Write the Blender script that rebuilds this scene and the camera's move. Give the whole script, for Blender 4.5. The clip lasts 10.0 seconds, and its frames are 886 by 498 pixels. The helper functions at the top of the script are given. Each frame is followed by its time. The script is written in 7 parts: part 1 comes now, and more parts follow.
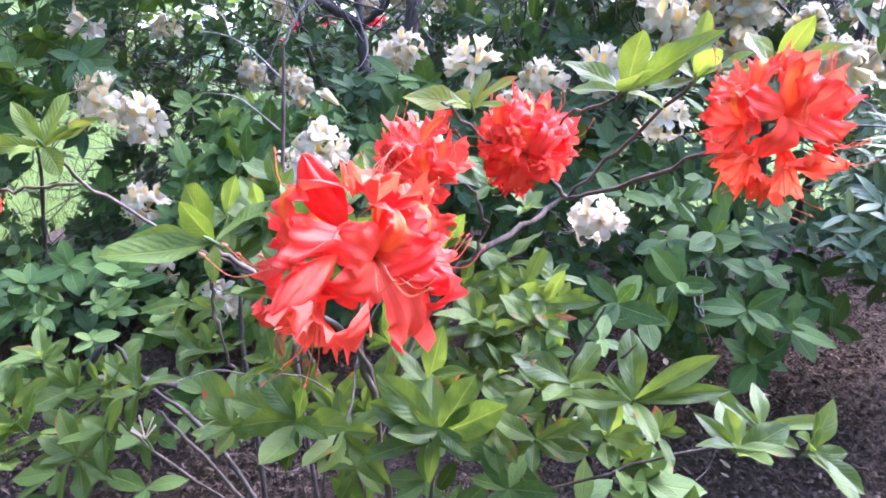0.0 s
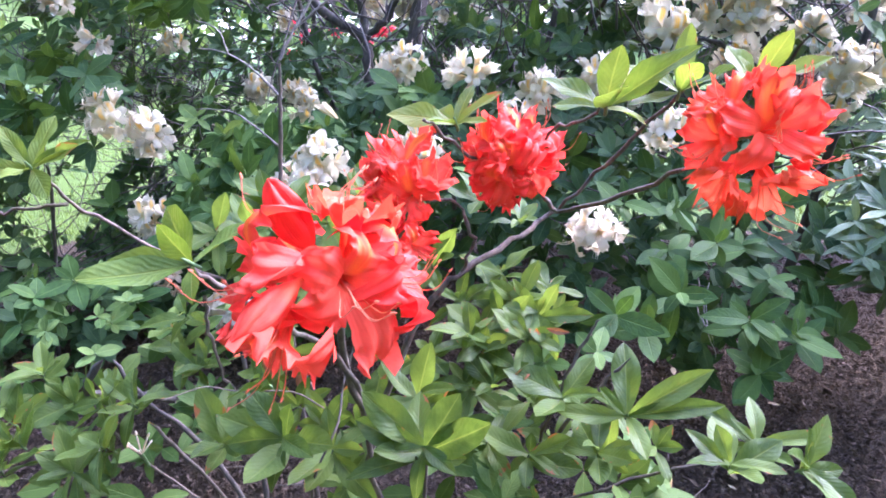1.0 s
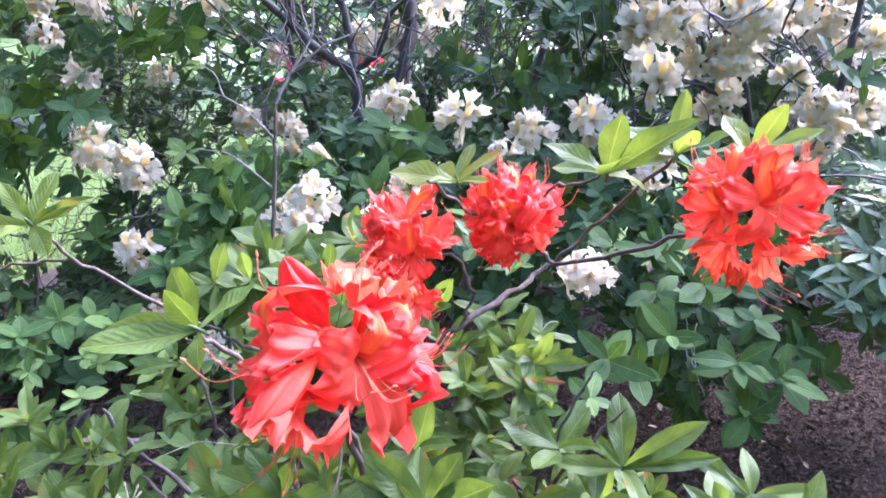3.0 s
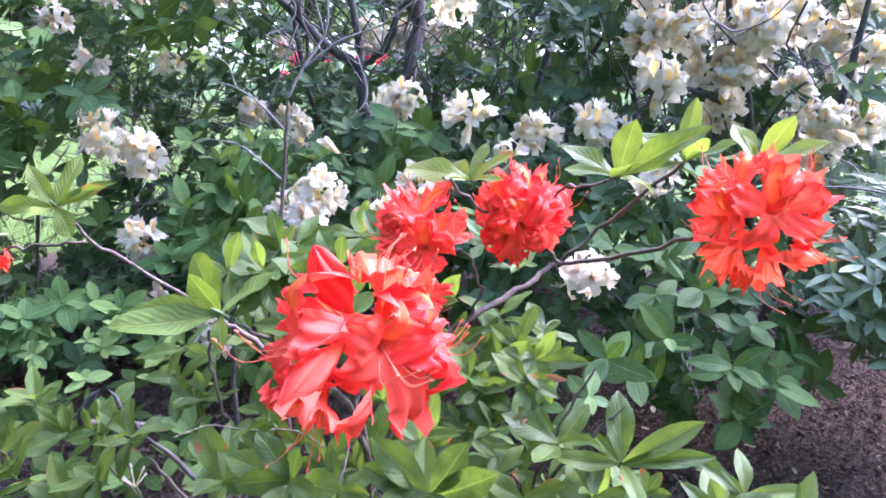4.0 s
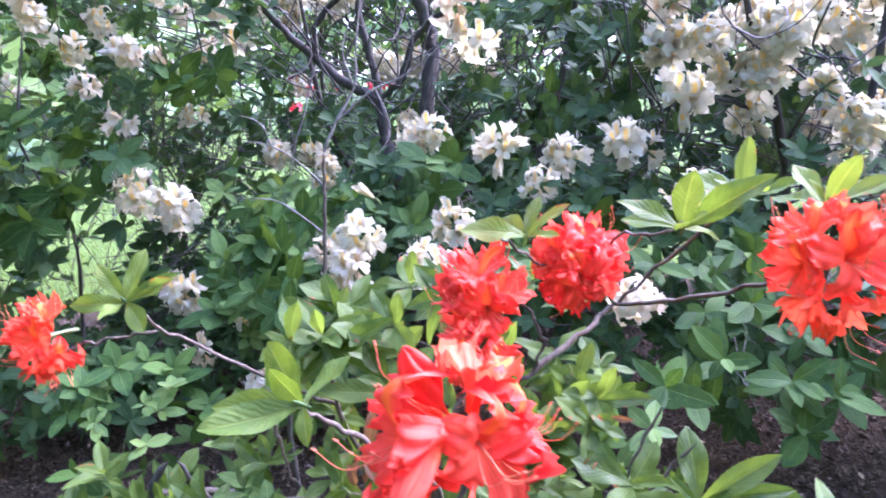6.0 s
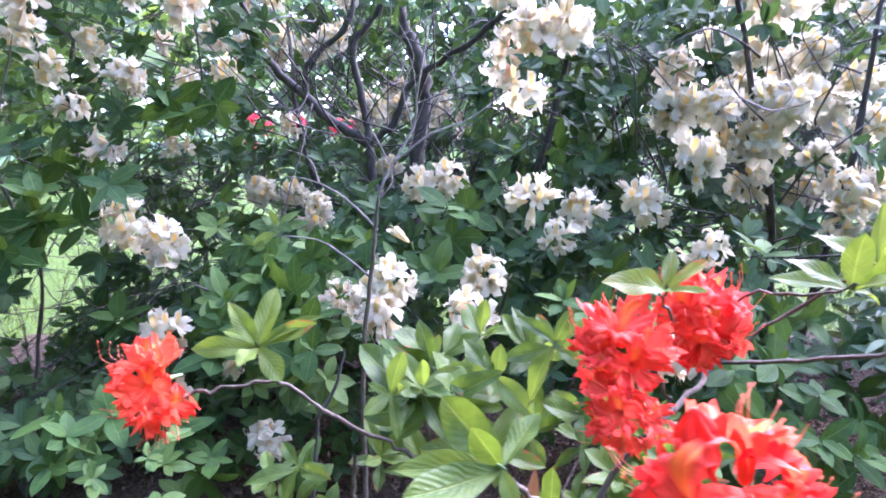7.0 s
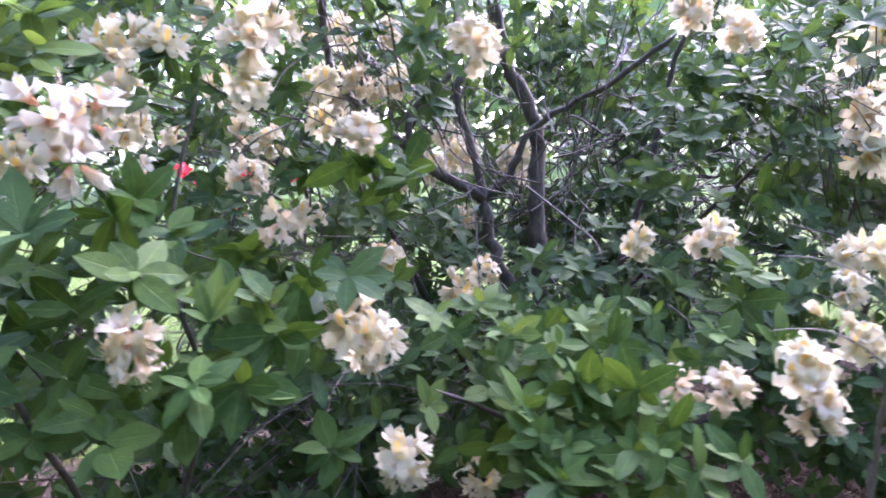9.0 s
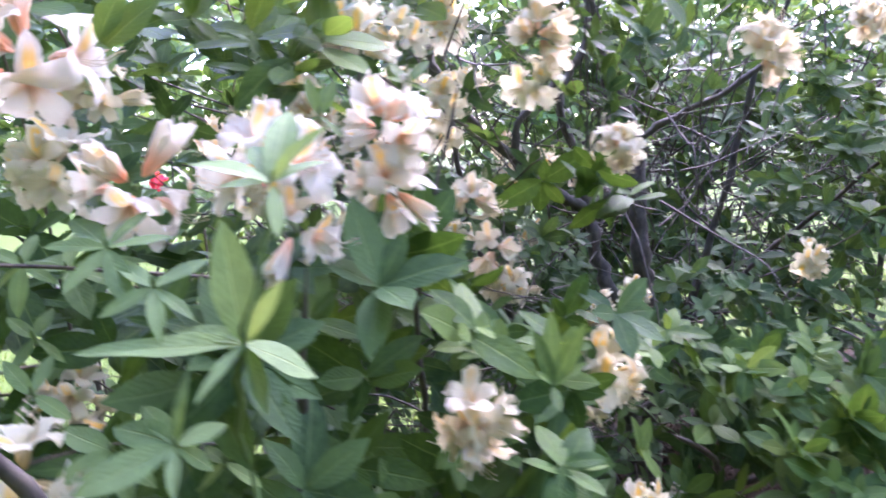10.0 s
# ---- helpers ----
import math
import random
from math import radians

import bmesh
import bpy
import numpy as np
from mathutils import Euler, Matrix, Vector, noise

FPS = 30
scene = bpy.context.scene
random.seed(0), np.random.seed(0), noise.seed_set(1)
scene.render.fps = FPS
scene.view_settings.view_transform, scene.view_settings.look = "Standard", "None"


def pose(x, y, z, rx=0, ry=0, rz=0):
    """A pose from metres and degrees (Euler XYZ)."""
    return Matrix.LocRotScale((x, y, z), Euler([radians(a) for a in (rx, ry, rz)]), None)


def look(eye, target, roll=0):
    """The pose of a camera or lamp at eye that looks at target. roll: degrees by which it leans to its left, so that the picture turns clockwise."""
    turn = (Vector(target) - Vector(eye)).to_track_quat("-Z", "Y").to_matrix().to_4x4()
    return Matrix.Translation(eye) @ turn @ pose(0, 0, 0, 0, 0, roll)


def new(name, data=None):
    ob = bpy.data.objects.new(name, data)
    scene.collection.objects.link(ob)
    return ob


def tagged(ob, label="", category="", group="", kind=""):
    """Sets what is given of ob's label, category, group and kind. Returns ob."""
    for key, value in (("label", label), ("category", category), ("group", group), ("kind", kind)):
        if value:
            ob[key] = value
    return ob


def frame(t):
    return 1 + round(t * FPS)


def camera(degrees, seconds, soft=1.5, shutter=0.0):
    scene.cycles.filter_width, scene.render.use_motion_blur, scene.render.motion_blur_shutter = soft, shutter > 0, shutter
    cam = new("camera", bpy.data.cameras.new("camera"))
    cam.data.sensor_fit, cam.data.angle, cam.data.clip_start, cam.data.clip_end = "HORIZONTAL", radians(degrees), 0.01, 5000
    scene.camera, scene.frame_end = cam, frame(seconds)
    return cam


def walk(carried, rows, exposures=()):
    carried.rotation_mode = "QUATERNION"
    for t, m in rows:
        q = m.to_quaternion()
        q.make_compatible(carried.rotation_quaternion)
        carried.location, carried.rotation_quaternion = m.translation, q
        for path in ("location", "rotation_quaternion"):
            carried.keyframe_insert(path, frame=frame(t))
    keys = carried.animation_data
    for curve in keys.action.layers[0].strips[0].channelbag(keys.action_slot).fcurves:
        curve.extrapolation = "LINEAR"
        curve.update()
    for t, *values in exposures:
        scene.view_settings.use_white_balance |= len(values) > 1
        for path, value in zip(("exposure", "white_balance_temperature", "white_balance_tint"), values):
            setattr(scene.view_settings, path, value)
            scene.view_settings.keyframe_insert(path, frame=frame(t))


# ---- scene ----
cam = camera(70.7, 10.0, 1.75, 0.35)
PATH = [
    (0, (0.015, 0.016, 1.249), (-0.307, 1.867, 0.561), -2.5),
    (0.5, (0.035, 0.021, 1.255), (-0.313, 1.87, 0.576), -2.8),
    (1, (0.046, 0.026, 1.257), (-0.321, 1.876, 0.592), -3.5),
    (1.5, (0.05, 0.038, 1.261), (-0.303, 1.894, 0.604), -3.5),
    (2, (0.048, 0.044, 1.274), (-0.281, 1.914, 0.647), -3.9),
    (2.5, (0.037, 0.038, 1.288), (-0.286, 1.92, 0.693), -3.6),
    (4, (0.01, 0.007, 1.297), (-0.284, 1.891, 0.696), -0.5),
    (4.5, (0.005, -0.006, 1.298), (-0.293, 1.87, 0.671), -1.4),
    (5, (0.003, -0.016, 1.305), (-0.289, 1.87, 0.704), -2.8),
    (5.5, (0.004, 0.008, 1.32), (-0.255, 1.904, 0.737), -5.1),
    (6, (-0.032, 0.016, 1.354), (-0.393, 1.9, 0.79), -6.0),
    (6.2, (-0.057, 0.016, 1.365), (-0.431, 1.904, 0.823), -6.7),
    (7.3, (-0.364, 0.032, 1.356), (-0.39, 1.989, 0.946), 0.8),
    (7.5, (-0.424, 0.047, 1.351), (-0.416, 2.005, 0.944), 1.8),
    (8, (-0.673, 0.147, 1.344), (-0.498, 2.102, 0.964), -0.9),
    (8.5, (-0.973, 0.256, 1.423), (-0.729, 2.204, 1.044), -1.0),
    (9, (-1.336, 0.384, 1.454), (-0.93, 2.312, 1.109), -3.6),
    (9.5, (-1.659, 0.519, 1.479), (-1.093, 2.405, 1.132), -3.4),
    (10, (-1.92, 0.758, 1.513), (-1.236, 2.605, 1.165), -3.4),
]
walk(cam, [(t, look(e, g, r)) for t, e, g, r in PATH],
     [(0, 3.12, 5030, 39), (6, 3.15, 4970, 40), (7.5, 3.16, 5040, 40), (8.3, 3.19, 5290, 43), (9, 3.21, 5360, 44), (10, 3.27, 5440, 42)])

# ---------------------------------------------------------------- light
SUN_FROM = Vector((0.66, 0.54, 0.78)).normalized()
world = bpy.data.worlds.new("sky")
scene.world = world
world.use_nodes = True
wn, wl = world.node_tree.nodes, world.node_tree.links
sky = wn.new("ShaderNodeTexSky")
sky.sky_type = "NISHITA"
sky.sun_disc = False
sky.sun_elevation = math.asin(SUN_FROM.z)
sky.sun_rotation = math.atan2(SUN_FROM.x, SUN_FROM.y)
sky.air_density, sky.dust_density, sky.ozone_density = 0.75, 2.5, 1.0
wn["Background"].inputs["Strength"].default_value = 0.355
wl.new(sky.outputs["Color"], wn["Background"].inputs["Color"])

sun_data = bpy.data.lights.new("sun", "SUN")
sun_data.energy, sun_data.angle, sun_data.color = 0.66, radians(30), (1.0, 0.96, 0.92)
sun = new("sun", sun_data)
sun.matrix_world = look(SUN_FROM * 30, (0, 0, 0))

# ---------------------------------------------------------------- materials
class Nodes:
    """A short hand for node trees."""

    def __init__(self, name):
        self.mat = bpy.data.materials.new(name)
        self.mat.use_nodes = True
        self.tree = self.mat.node_tree
        self.bsdf = self.tree.nodes["Principled BSDF"]
        self.end = self.tree.nodes["Material Output"]

    def add(self, kind):
        return self.tree.nodes.new(kind)

    def link(self, a, b):
        self.tree.links.new(a, b)

    def put(self, v, socket):
        if isinstance(v, bpy.types.NodeSocket):
            self.link(v, socket)
        else:
            socket.default_value = v

    def math(self, op, a, b=0.0, c=0.0, clamp=False):
        n = self.add("ShaderNodeMath")
        n.operation, n.use_clamp = op, clamp
        for v, s in zip((a, b, c), n.inputs):
            self.put(v, s)
        return n.outputs[0]

    def step(self, v, lo, hi, to_lo=0.0, to_hi=1.0):
        n = self.add("ShaderNodeMapRange")
        n.interpolation_type = "SMOOTHSTEP"
        for val, s in zip((v, lo, hi, to_lo, to_hi), n.inputs):
            self.put(val, s)
        return n.outputs[0]

    def mix(self, fac, a, b, blend="MIX"):
        n = self.add("ShaderNodeMix")
        n.data_type, n.blend_type = "RGBA", blend
        self.put(fac, n.inputs["Factor"])
        for v, s in ((a, n.inputs[6]), (b, n.inputs[7])):
            self.put(v if isinstance(v, bpy.types.NodeSocket) else (*v, 1.0), s)
        return n.outputs[2]

    def noise(self, vec, scale, detail=4.0, rough=0.6):
        n = self.add("ShaderNodeTexNoise")
        n.inputs["Scale"].default_value, n.inputs["Detail"].default_value, n.inputs["Roughness"].default_value = scale, detail, rough
        if vec is not None:
            self.link(vec, n.inputs["Vector"])
        return n.outputs["Fac"]

    def uv(self):
        n = self.add("ShaderNodeTexCoord")
        s = self.add("ShaderNodeSeparateXYZ")
        self.link(n.outputs["UV"], s.inputs[0])
        return n.outputs["UV"], s.outputs[0], s.outputs[1]

    def rand(self, joined):
        if joined:
            return self.add("ShaderNodeNewGeometry").outputs["Random Per Island"]
        return self.add("ShaderNodeObjectInfo").outputs["Random"]

    def place(self):
        return self.add("ShaderNodeNewGeometry").outputs["Position"]

    def bump(self, height, strength=0.3, distance=0.001):
        n = self.add("ShaderNodeBump")
        n.inputs["Strength"].default_value, n.inputs["Distance"].default_value = strength, distance
        self.link(height, n.inputs["Height"])
        self.link(n.outputs[0], self.bsdf.inputs["Normal"])
        return n.outputs[0]

    def thin(self, colour, share):
        """Light that shines through a thin leaf or petal."""
        t = self.add("ShaderNodeBsdfTranslucent")
        self.put(colour if isinstance(colour, bpy.types.NodeSocket) else (*colour, 1.0), t.inputs["Color"])
        m = self.add("ShaderNodeMixShader")
        m.inputs[0].default_value = share
        self.link(self.bsdf.outputs[0], m.inputs[1])
        self.link(t.outputs[0], m.inputs[2])
        self.link(m.outputs[0], self.end.inputs["Surface"])


def leaf_material(name, dark, light, joined, rough=0.42, share=0.3, spots=0.0, glow=1.5, gloss=0.42, quilt=0.16):
    n = Nodes(name)
    uv, u, v = n.uv()
    r = n.rand(joined)
    pos = n.place()
    col = n.mix(n.step(r, 0.1, 0.95), dark, light)
    mott = n.noise(pos, 60.0, 5.0)
    col = n.mix(n.step(mott, 0.35, 0.75, 0.0, 0.35), col, tuple(c * 1.45 for c in light))
    across = n.math("ABSOLUTE", n.math("SUBTRACT", u, 0.5))
    rib = n.step(across, 0.012, 0.045, 1.0, 0.0)
    warp = n.math("MULTIPLY", n.noise(pos, 45.0, 2.0), 2.2)
    phase = n.math("ADD", n.math("SUBTRACT", n.math("MULTIPLY", v, 9.0), n.math("MULTIPLY", across, 5.0)), warp)
    wave = n.math("SINE", n.math("MULTIPLY", phase, 6.2832))
    veins = n.step(wave, 0.86, 1.0)
    mark = n.math("MAXIMUM", rib, n.math("MULTIPLY", veins, 0.1 + 0.4 * quilt))
    col = n.mix(n.math("MULTIPLY", mark, 0.4), col, (min(1, light[0] * 1.7 + 0.02), min(1, light[1] * 1.5 + 0.02), light[2] * 1.6 + 0.01))
    if spots:
        sp = n.noise(pos, 38.0, 3.0, 0.5)
        edge = n.math("ADD", sp, n.math("MULTIPLY", n.step(across, 0.2, 0.5), 0.10))
        edge = n.math("ADD", edge, n.math("MULTIPLY", n.step(v, 0.6, 1.0), 0.08))
        some = n.step(r, 0.55, 0.95, 0.0, 0.08)
        brown = n.step(n.math("ADD", edge, some), 0.79, 0.83)
        col = n.mix(n.math("MULTIPLY", brown, spots), col, (0.23, 0.078, 0.028))
    n.link(col, n.bsdf.inputs["Base Color"])
    n.put(n.step(mott, 0.3, 0.8, rough - 0.08, rough + 0.16), n.bsdf.inputs["Roughness"])
    n.bsdf.inputs["Specular IOR Level"].default_value = gloss
    pillow = n.math("ADD", n.math("MULTIPLY", wave, -quilt), n.math("MULTIPLY", rib, -1.5))
    n.bump(n.math("ADD", pillow, n.math("MULTIPLY", n.noise(pos, 170.0, 3.0), 1.2)), 0.55, 0.0011)
    n.thin(n.mix(1.0, col, (glow * 1.1, glow, glow * 0.45), "MULTIPLY"), share)
    return n.mat


def petal_material(name, base, pale, throat, blotch, joined=False, share=0.35, rough=0.5, blotch_amount=1.0):
    n = Nodes(name)
    uv, u, v = n.uv()
    r = n.rand(joined)
    pos = n.place()
    which = n.math("FLOOR", u)
    across = n.math("ABSOLUTE", n.math("SUBTRACT", n.math("FRACT", u), 0.5))
    mott = n.noise(pos, 70.0, 4.0)
    col = n.mix(n.step(n.math("ADD", n.math("MULTIPLY", mott, 0.6), n.math("MULTIPLY", r, 0.5)), 0.3, 0.9), base, pale)
    col = n.mix(n.step(v, 0.05, 0.5, 0.85, 0.0), col, throat)
    upper = n.math("LESS_THAN", which, 0.5)
    patch = n.math("MULTIPLY", n.step(across, 0.06, 0.38, 1.0, 0.0), n.math("MULTIPLY", n.step(v, 0.2, 0.38), n.step(v, 0.66, 0.95, 1.0, 0.0)))
    col = n.mix(n.math("MULTIPLY", n.math("MULTIPLY", upper, patch), blotch_amount), col, blotch)
    line = n.math("SINE", n.math("ADD", n.math("MULTIPLY", across, 62.0), n.math("MULTIPLY", mott, 3.0)))
    broad = n.noise(pos, 28.0, 3.0)
    col = n.mix(n.step(broad, 0.42, 0.68, 0.0, 0.55), col, tuple(min(1.0, c * 1.05 + 0.004) for c in pale))
    col = n.mix(n.math("MULTIPLY", n.step(across, 0.0, 0.05, 0.45, 0.0), n.step(v, 0.25, 0.5)), col, pale)
    n.link(col, n.bsdf.inputs["Base Color"])
    n.bsdf.inputs["Roughness"].default_value = rough + 0.08
    n.bsdf.inputs["Specular IOR Level"].default_value = 0.10
    n.bump(n.math("ADD", n.math("MULTIPLY", line, 0.11), n.math("MULTIPLY", n.noise(pos, 120.0, 3.0), 1.3)), 0.6, 0.0012)
    n.thin(col, share)
    return n.mat


def bark_material(name, dark, light, scale=1.0, rough=0.85):
    n = Nodes(name)
    pos = n.place()
    m = n.add("ShaderNodeMapping")
    m.inputs["Scale"].default_value = (1, 1, 0.35)
    n.link(pos, m.inputs[0])
    a = n.noise(m.outputs[0], 90.0 * scale, 6.0, 0.7)
    b = n.noise(pos, 14.0 * scale, 3.0)
    col = n.mix(n.step(a, 0.3, 0.7), dark, light)
    col = n.mix(n.step(b, 0.5, 0.75, 0.0, 0.5), col, (light[0] * 0.8, light[1] * 1.0, light[2] * 0.8))
    n.link(col, n.bsdf.inputs["Base Color"])
    n.bsdf.inputs["Roughness"].default_value = rough
    n.bump(a, 0.8, 0.003)
    return n.mat


M_LEAF_RED = leaf_material("fresh_green_leaf", (0.039, 0.070, 0.011), (0.083, 0.125, 0.024), False, 0.44, 0.42, 0.9, 2.4, 0.17, 0.26)
M_LEAF_WHITE = leaf_material("deep_green_leaf", (0.026, 0.060, 0.014), (0.061, 0.111, 0.022), False, 0.58, 0.28, 0.0, 1.6, 0.11)
M_LEAF_TIP = leaf_material("yellow_green_leaf", (0.068, 0.112, 0.014), (0.130, 0.182, 0.030), False, 0.46, 0.44, 0.8, 1.45, 0.2, 0.26)
M_LEAF_FRESH = leaf_material("young_green_leaf", (0.052, 0.098, 0.024), (0.108, 0.168, 0.040), False, 0.54, 0.35, 0.0, 1.6, 0.16)
# paler copy of the green leaf: haze and sky light put into the colour
M_LEAF_PALE = leaf_material("pale_lit_leaf", (0.098, 0.160, 0.060), (0.185, 0.265, 0.110), False, 0.54, 0.38, 0.0, 1.6, 0.2)
M_FOLIAGE = leaf_material("shrub_foliage", (0.025, 0.056, 0.020), (0.059, 0.105, 0.032), True, 0.62, 0.28, 0.0, 1.5, 0.14)
M_FOLIAGE_LEFT = leaf_material("broad_green_foliage", (0.030, 0.066, 0.024), (0.070, 0.123, 0.040), True, 0.58, 0.3, 0.0, 1.5, 0.15)
M_FOLIAGE_RED = leaf_material("fresh_green_foliage", (0.040, 0.079, 0.016), (0.088, 0.141, 0.030), True, 0.56, 0.30, 0.6, 1.5, 0.13)
M_FOLIAGE_PALE = leaf_material("grey_green_foliage", (0.080, 0.126, 0.050), (0.172, 0.230, 0.104), True, 0.42, 0.25, 0.0, 1.5, 0.3)
M_RED = petal_material("red_petal", (0.83, 0.056, 0.036), (0.88, 0.105, 0.052), (0.88, 0.17, 0.05), (0.93, 0.22, 0.03), share=0.32)
M_ORANGE = petal_material("orange_red_petal", (0.83, 0.058, 0.032), (0.89, 0.125, 0.042), (0.89, 0.18, 0.035), (0.94, 0.27, 0.03), share=0.32)
M_WHITE = petal_material("white_petal", (0.605, 0.555, 0.355), (0.665, 0.632, 0.455), (0.70, 0.56, 0.26), (0.85, 0.52, 0.06), share=0.5, blotch_amount=1.0)
M_CREAM = petal_material("cream_petal", (0.612, 0.529, 0.336), (0.658, 0.607, 0.437), (0.644, 0.432, 0.230), (0.79, 0.47, 0.10), share=0.45, blotch_amount=0.7)
M_PEACH = petal_material("peach_throated_petal", (0.651, 0.591, 0.465), (0.707, 0.670, 0.558), (0.84, 0.44, 0.23), (0.88, 0.53, 0.10), share=0.45)
M_PINK = petal_material("pink_red_petal", (0.75, 0.03, 0.06), (0.85, 0.08, 0.12), (0.7, 0.05, 0.05), (0.8, 0.2, 0.1), share=0.3)
M_STAMEN_RED = petal_material("red_stamen", (0.82, 0.16, 0.08), (0.88, 0.32, 0.16), (0.8, 0.2, 0.1), (0.8, 0.2, 0.1), share=0.2)
M_STAMEN_WHITE = petal_material("pale_stamen", (0.74, 0.66, 0.46), (0.78, 0.72, 0.57), (0.78, 0.56, 0.34), (0.78, 0.56, 0.34), share=0.2)
M_BARK = bark_material("twig_bark", (0.044, 0.034, 0.022), (0.128, 0.100, 0.069))
M_TRUNK = bark_material("dark_bark", (0.028, 0.024, 0.018), (0.084, 0.071, 0.052), 0.7)
M_DRY = bark_material("grey_dry_twig", (0.105, 0.092, 0.070), (0.235, 0.207, 0.165))
M_SHOOT = leaf_material("green_shoot", (0.06, 0.115, 0.03), (0.12, 0.18, 0.055), False, 0.5, 0.1)


def ground_material(name, dark, light, third, scale, bump, rough=0.95):
    n = Nodes(name)
    pos = n.place()
    a = n.noise(pos, scale, 8.0, 0.72)
    b = n.noise(pos, scale * 0.12, 4.0, 0.6)
    col = n.mix(n.step(a, 0.32, 0.7), dark, light)
    col = n.mix(n.step(b, 0.45, 0.7, 0.0, 0.6), col, third)
    n.link(col, n.bsdf.inputs["Base Color"])
    n.bsdf.inputs["Roughness"].default_value = rough
    n.bsdf.inputs["Specular IOR Level"].default_value = 0.2
    n.bump(a, 1.0, bump)
    return n.mat


M_MULCH = ground_material("bark_mulch", (0.038, 0.027, 0.016), (0.116, 0.082, 0.049), (0.071, 0.050, 0.031), 75.0, 0.03)
M_LAWN = ground_material("lawn", (0.055, 0.095, 0.014), (0.095, 0.140, 0.024), (0.080, 0.118, 0.018), 30.0, 0.03)
def chip_material():
    n = Nodes("mulch_chip")
    r = n.rand(True)
    a = n.noise(n.place(), 160.0, 5.0, 0.7)
    col = n.mix(n.step(r, 0.0, 0.85), (0.052, 0.037, 0.023), (0.155, 0.111, 0.069))
    col = n.mix(n.step(r, 0.90, 0.99), col, (0.27, 0.20, 0.15))
    col = n.mix(n.step(a, 0.35, 0.7, 0.5, 0.0), col, (0.046, 0.032, 0.021))
    n.link(col, n.bsdf.inputs["Base Color"])
    n.bsdf.inputs["Roughness"].default_value = 0.95
    n.bsdf.inputs["Specular IOR Level"].default_value = 0.15
    n.bump(a, 0.9, 0.003)
    return n.mat


M_CHIP = chip_material()

# ---------------------------------------------------------------- building tools
WORLD, HEADS, TIPS = {}, [], []


def quads(name, verts, faces, uvs=None, smooth=True):
    """A mesh out of arrays of places, four-cornered faces and texture places."""
    me = bpy.data.meshes.new(name)
    verts, faces = np.asarray(verts, dtype=np.float32), np.asarray(faces, dtype=np.int32)
    me.vertices.add(len(verts))
    me.vertices.foreach_set("co", verts.ravel())
    me.loops.add(faces.size)
    me.loops.foreach_set("vertex_index", faces.ravel())
    me.polygons.add(len(faces))
    me.polygons.foreach_set("loop_start", np.arange(0, faces.size, 4, dtype=np.int32))
    me.polygons.foreach_set("use_smooth", np.full(len(faces), smooth))
    me.update(calc_edges=True)
    if uvs is not None:
        layer = me.uv_layers.new(name="UVMap")
        layer.data.foreach_set("uv", np.asarray(uvs, dtype=np.float32)[faces.ravel()].ravel())
    me.validate()
    return me


def sheet(rows, cols, base=0):
    """The faces of a grid of rows x cols points."""
    i = np.arange(rows - 1)[:, None] * cols + np.arange(cols - 1)[None, :] + base
    return np.stack([i, i + 1, i + cols + 1, i + cols], -1).reshape(-1, 4)


def thing(name, base, label, category, group="", kind=""):
    """A top-level thing: an Empty at its base."""
    ob = new(name)
    ob.empty_display_size = 0.1
    ob.matrix_basis = Matrix.Translation(base)
    WORLD[ob] = Matrix.Translation(base)
    return tagged(ob, label, category, group, kind)


def part(name, me, material, parent, m=None, label=""):
    """One mesh object under a thing or a part, at the world pose m."""
    if material is not None and not me.materials:
        me.materials.append(material)
    ob = new(name, me)
    m = m if m is not None else Matrix.Identity(4)
    WORLD[ob] = m
    if parent is not None:
        ob.parent = parent
        ob.matrix_basis = WORLD[parent].inverted() @ m
    else:
        ob.matrix_basis = m
    return tagged(ob, label)


def frame_from(y, up):
    """A turn whose Y runs along y and whose Z leans to up."""
    y = Vector(y).normalized()
    x = y.cross(Vector(up))
    if x.length < 1e-4:
        x = y.cross(Vector((1, 0.1, 0.2)))
    x.normalize()
    return Matrix((x, y, x.cross(y))).transposed()


def aim(z, spin=0.0):
    """A turn whose Z runs along z."""
    z = Vector(z).normalized()
    return (z.to_track_quat("Z", "Y").to_matrix().to_4x4() @ Matrix.Rotation(spin, 4, "Z"))


def leaf_arrays(rows, half, width, curl, fold, wave, seed, widest=1.15):
    """A leaf of length 1 along +Y with its face up: elliptic, pointed, keeled at the midrib."""
    rng = np.random.default_rng(seed)
    v = np.linspace(0, 1, rows)[:, None]
    c = np.linspace(-1, 1, 2 * half + 1)[None, :]
    w = width * 0.5 * (np.sin(np.pi * v ** widest) ** 0.82 + 0.05 * (1 - v)) + 0.004
    bend = rng.uniform(-0.10, 0.10)
    x = c * w + bend * v ** 2
    y = v + 0 * c
    ph = rng.uniform(0, 6.28)
    z = -curl * v ** 2 + fold * np.abs(c) * w + wave * np.sin(9 * v + ph + 2.0 * np.sign(c)) * np.abs(c) ** 1.5 * w - 0.35 * fold * (c * c) * w
    verts = np.stack([x, y, z], -1).reshape(-1, 3)
    uvs = np.stack([c * 0.5 + 0.5 + 0 * v, v + 0 * c], -1).reshape(-1, 2)
    return verts, sheet(rows, 2 * half + 1), uvs


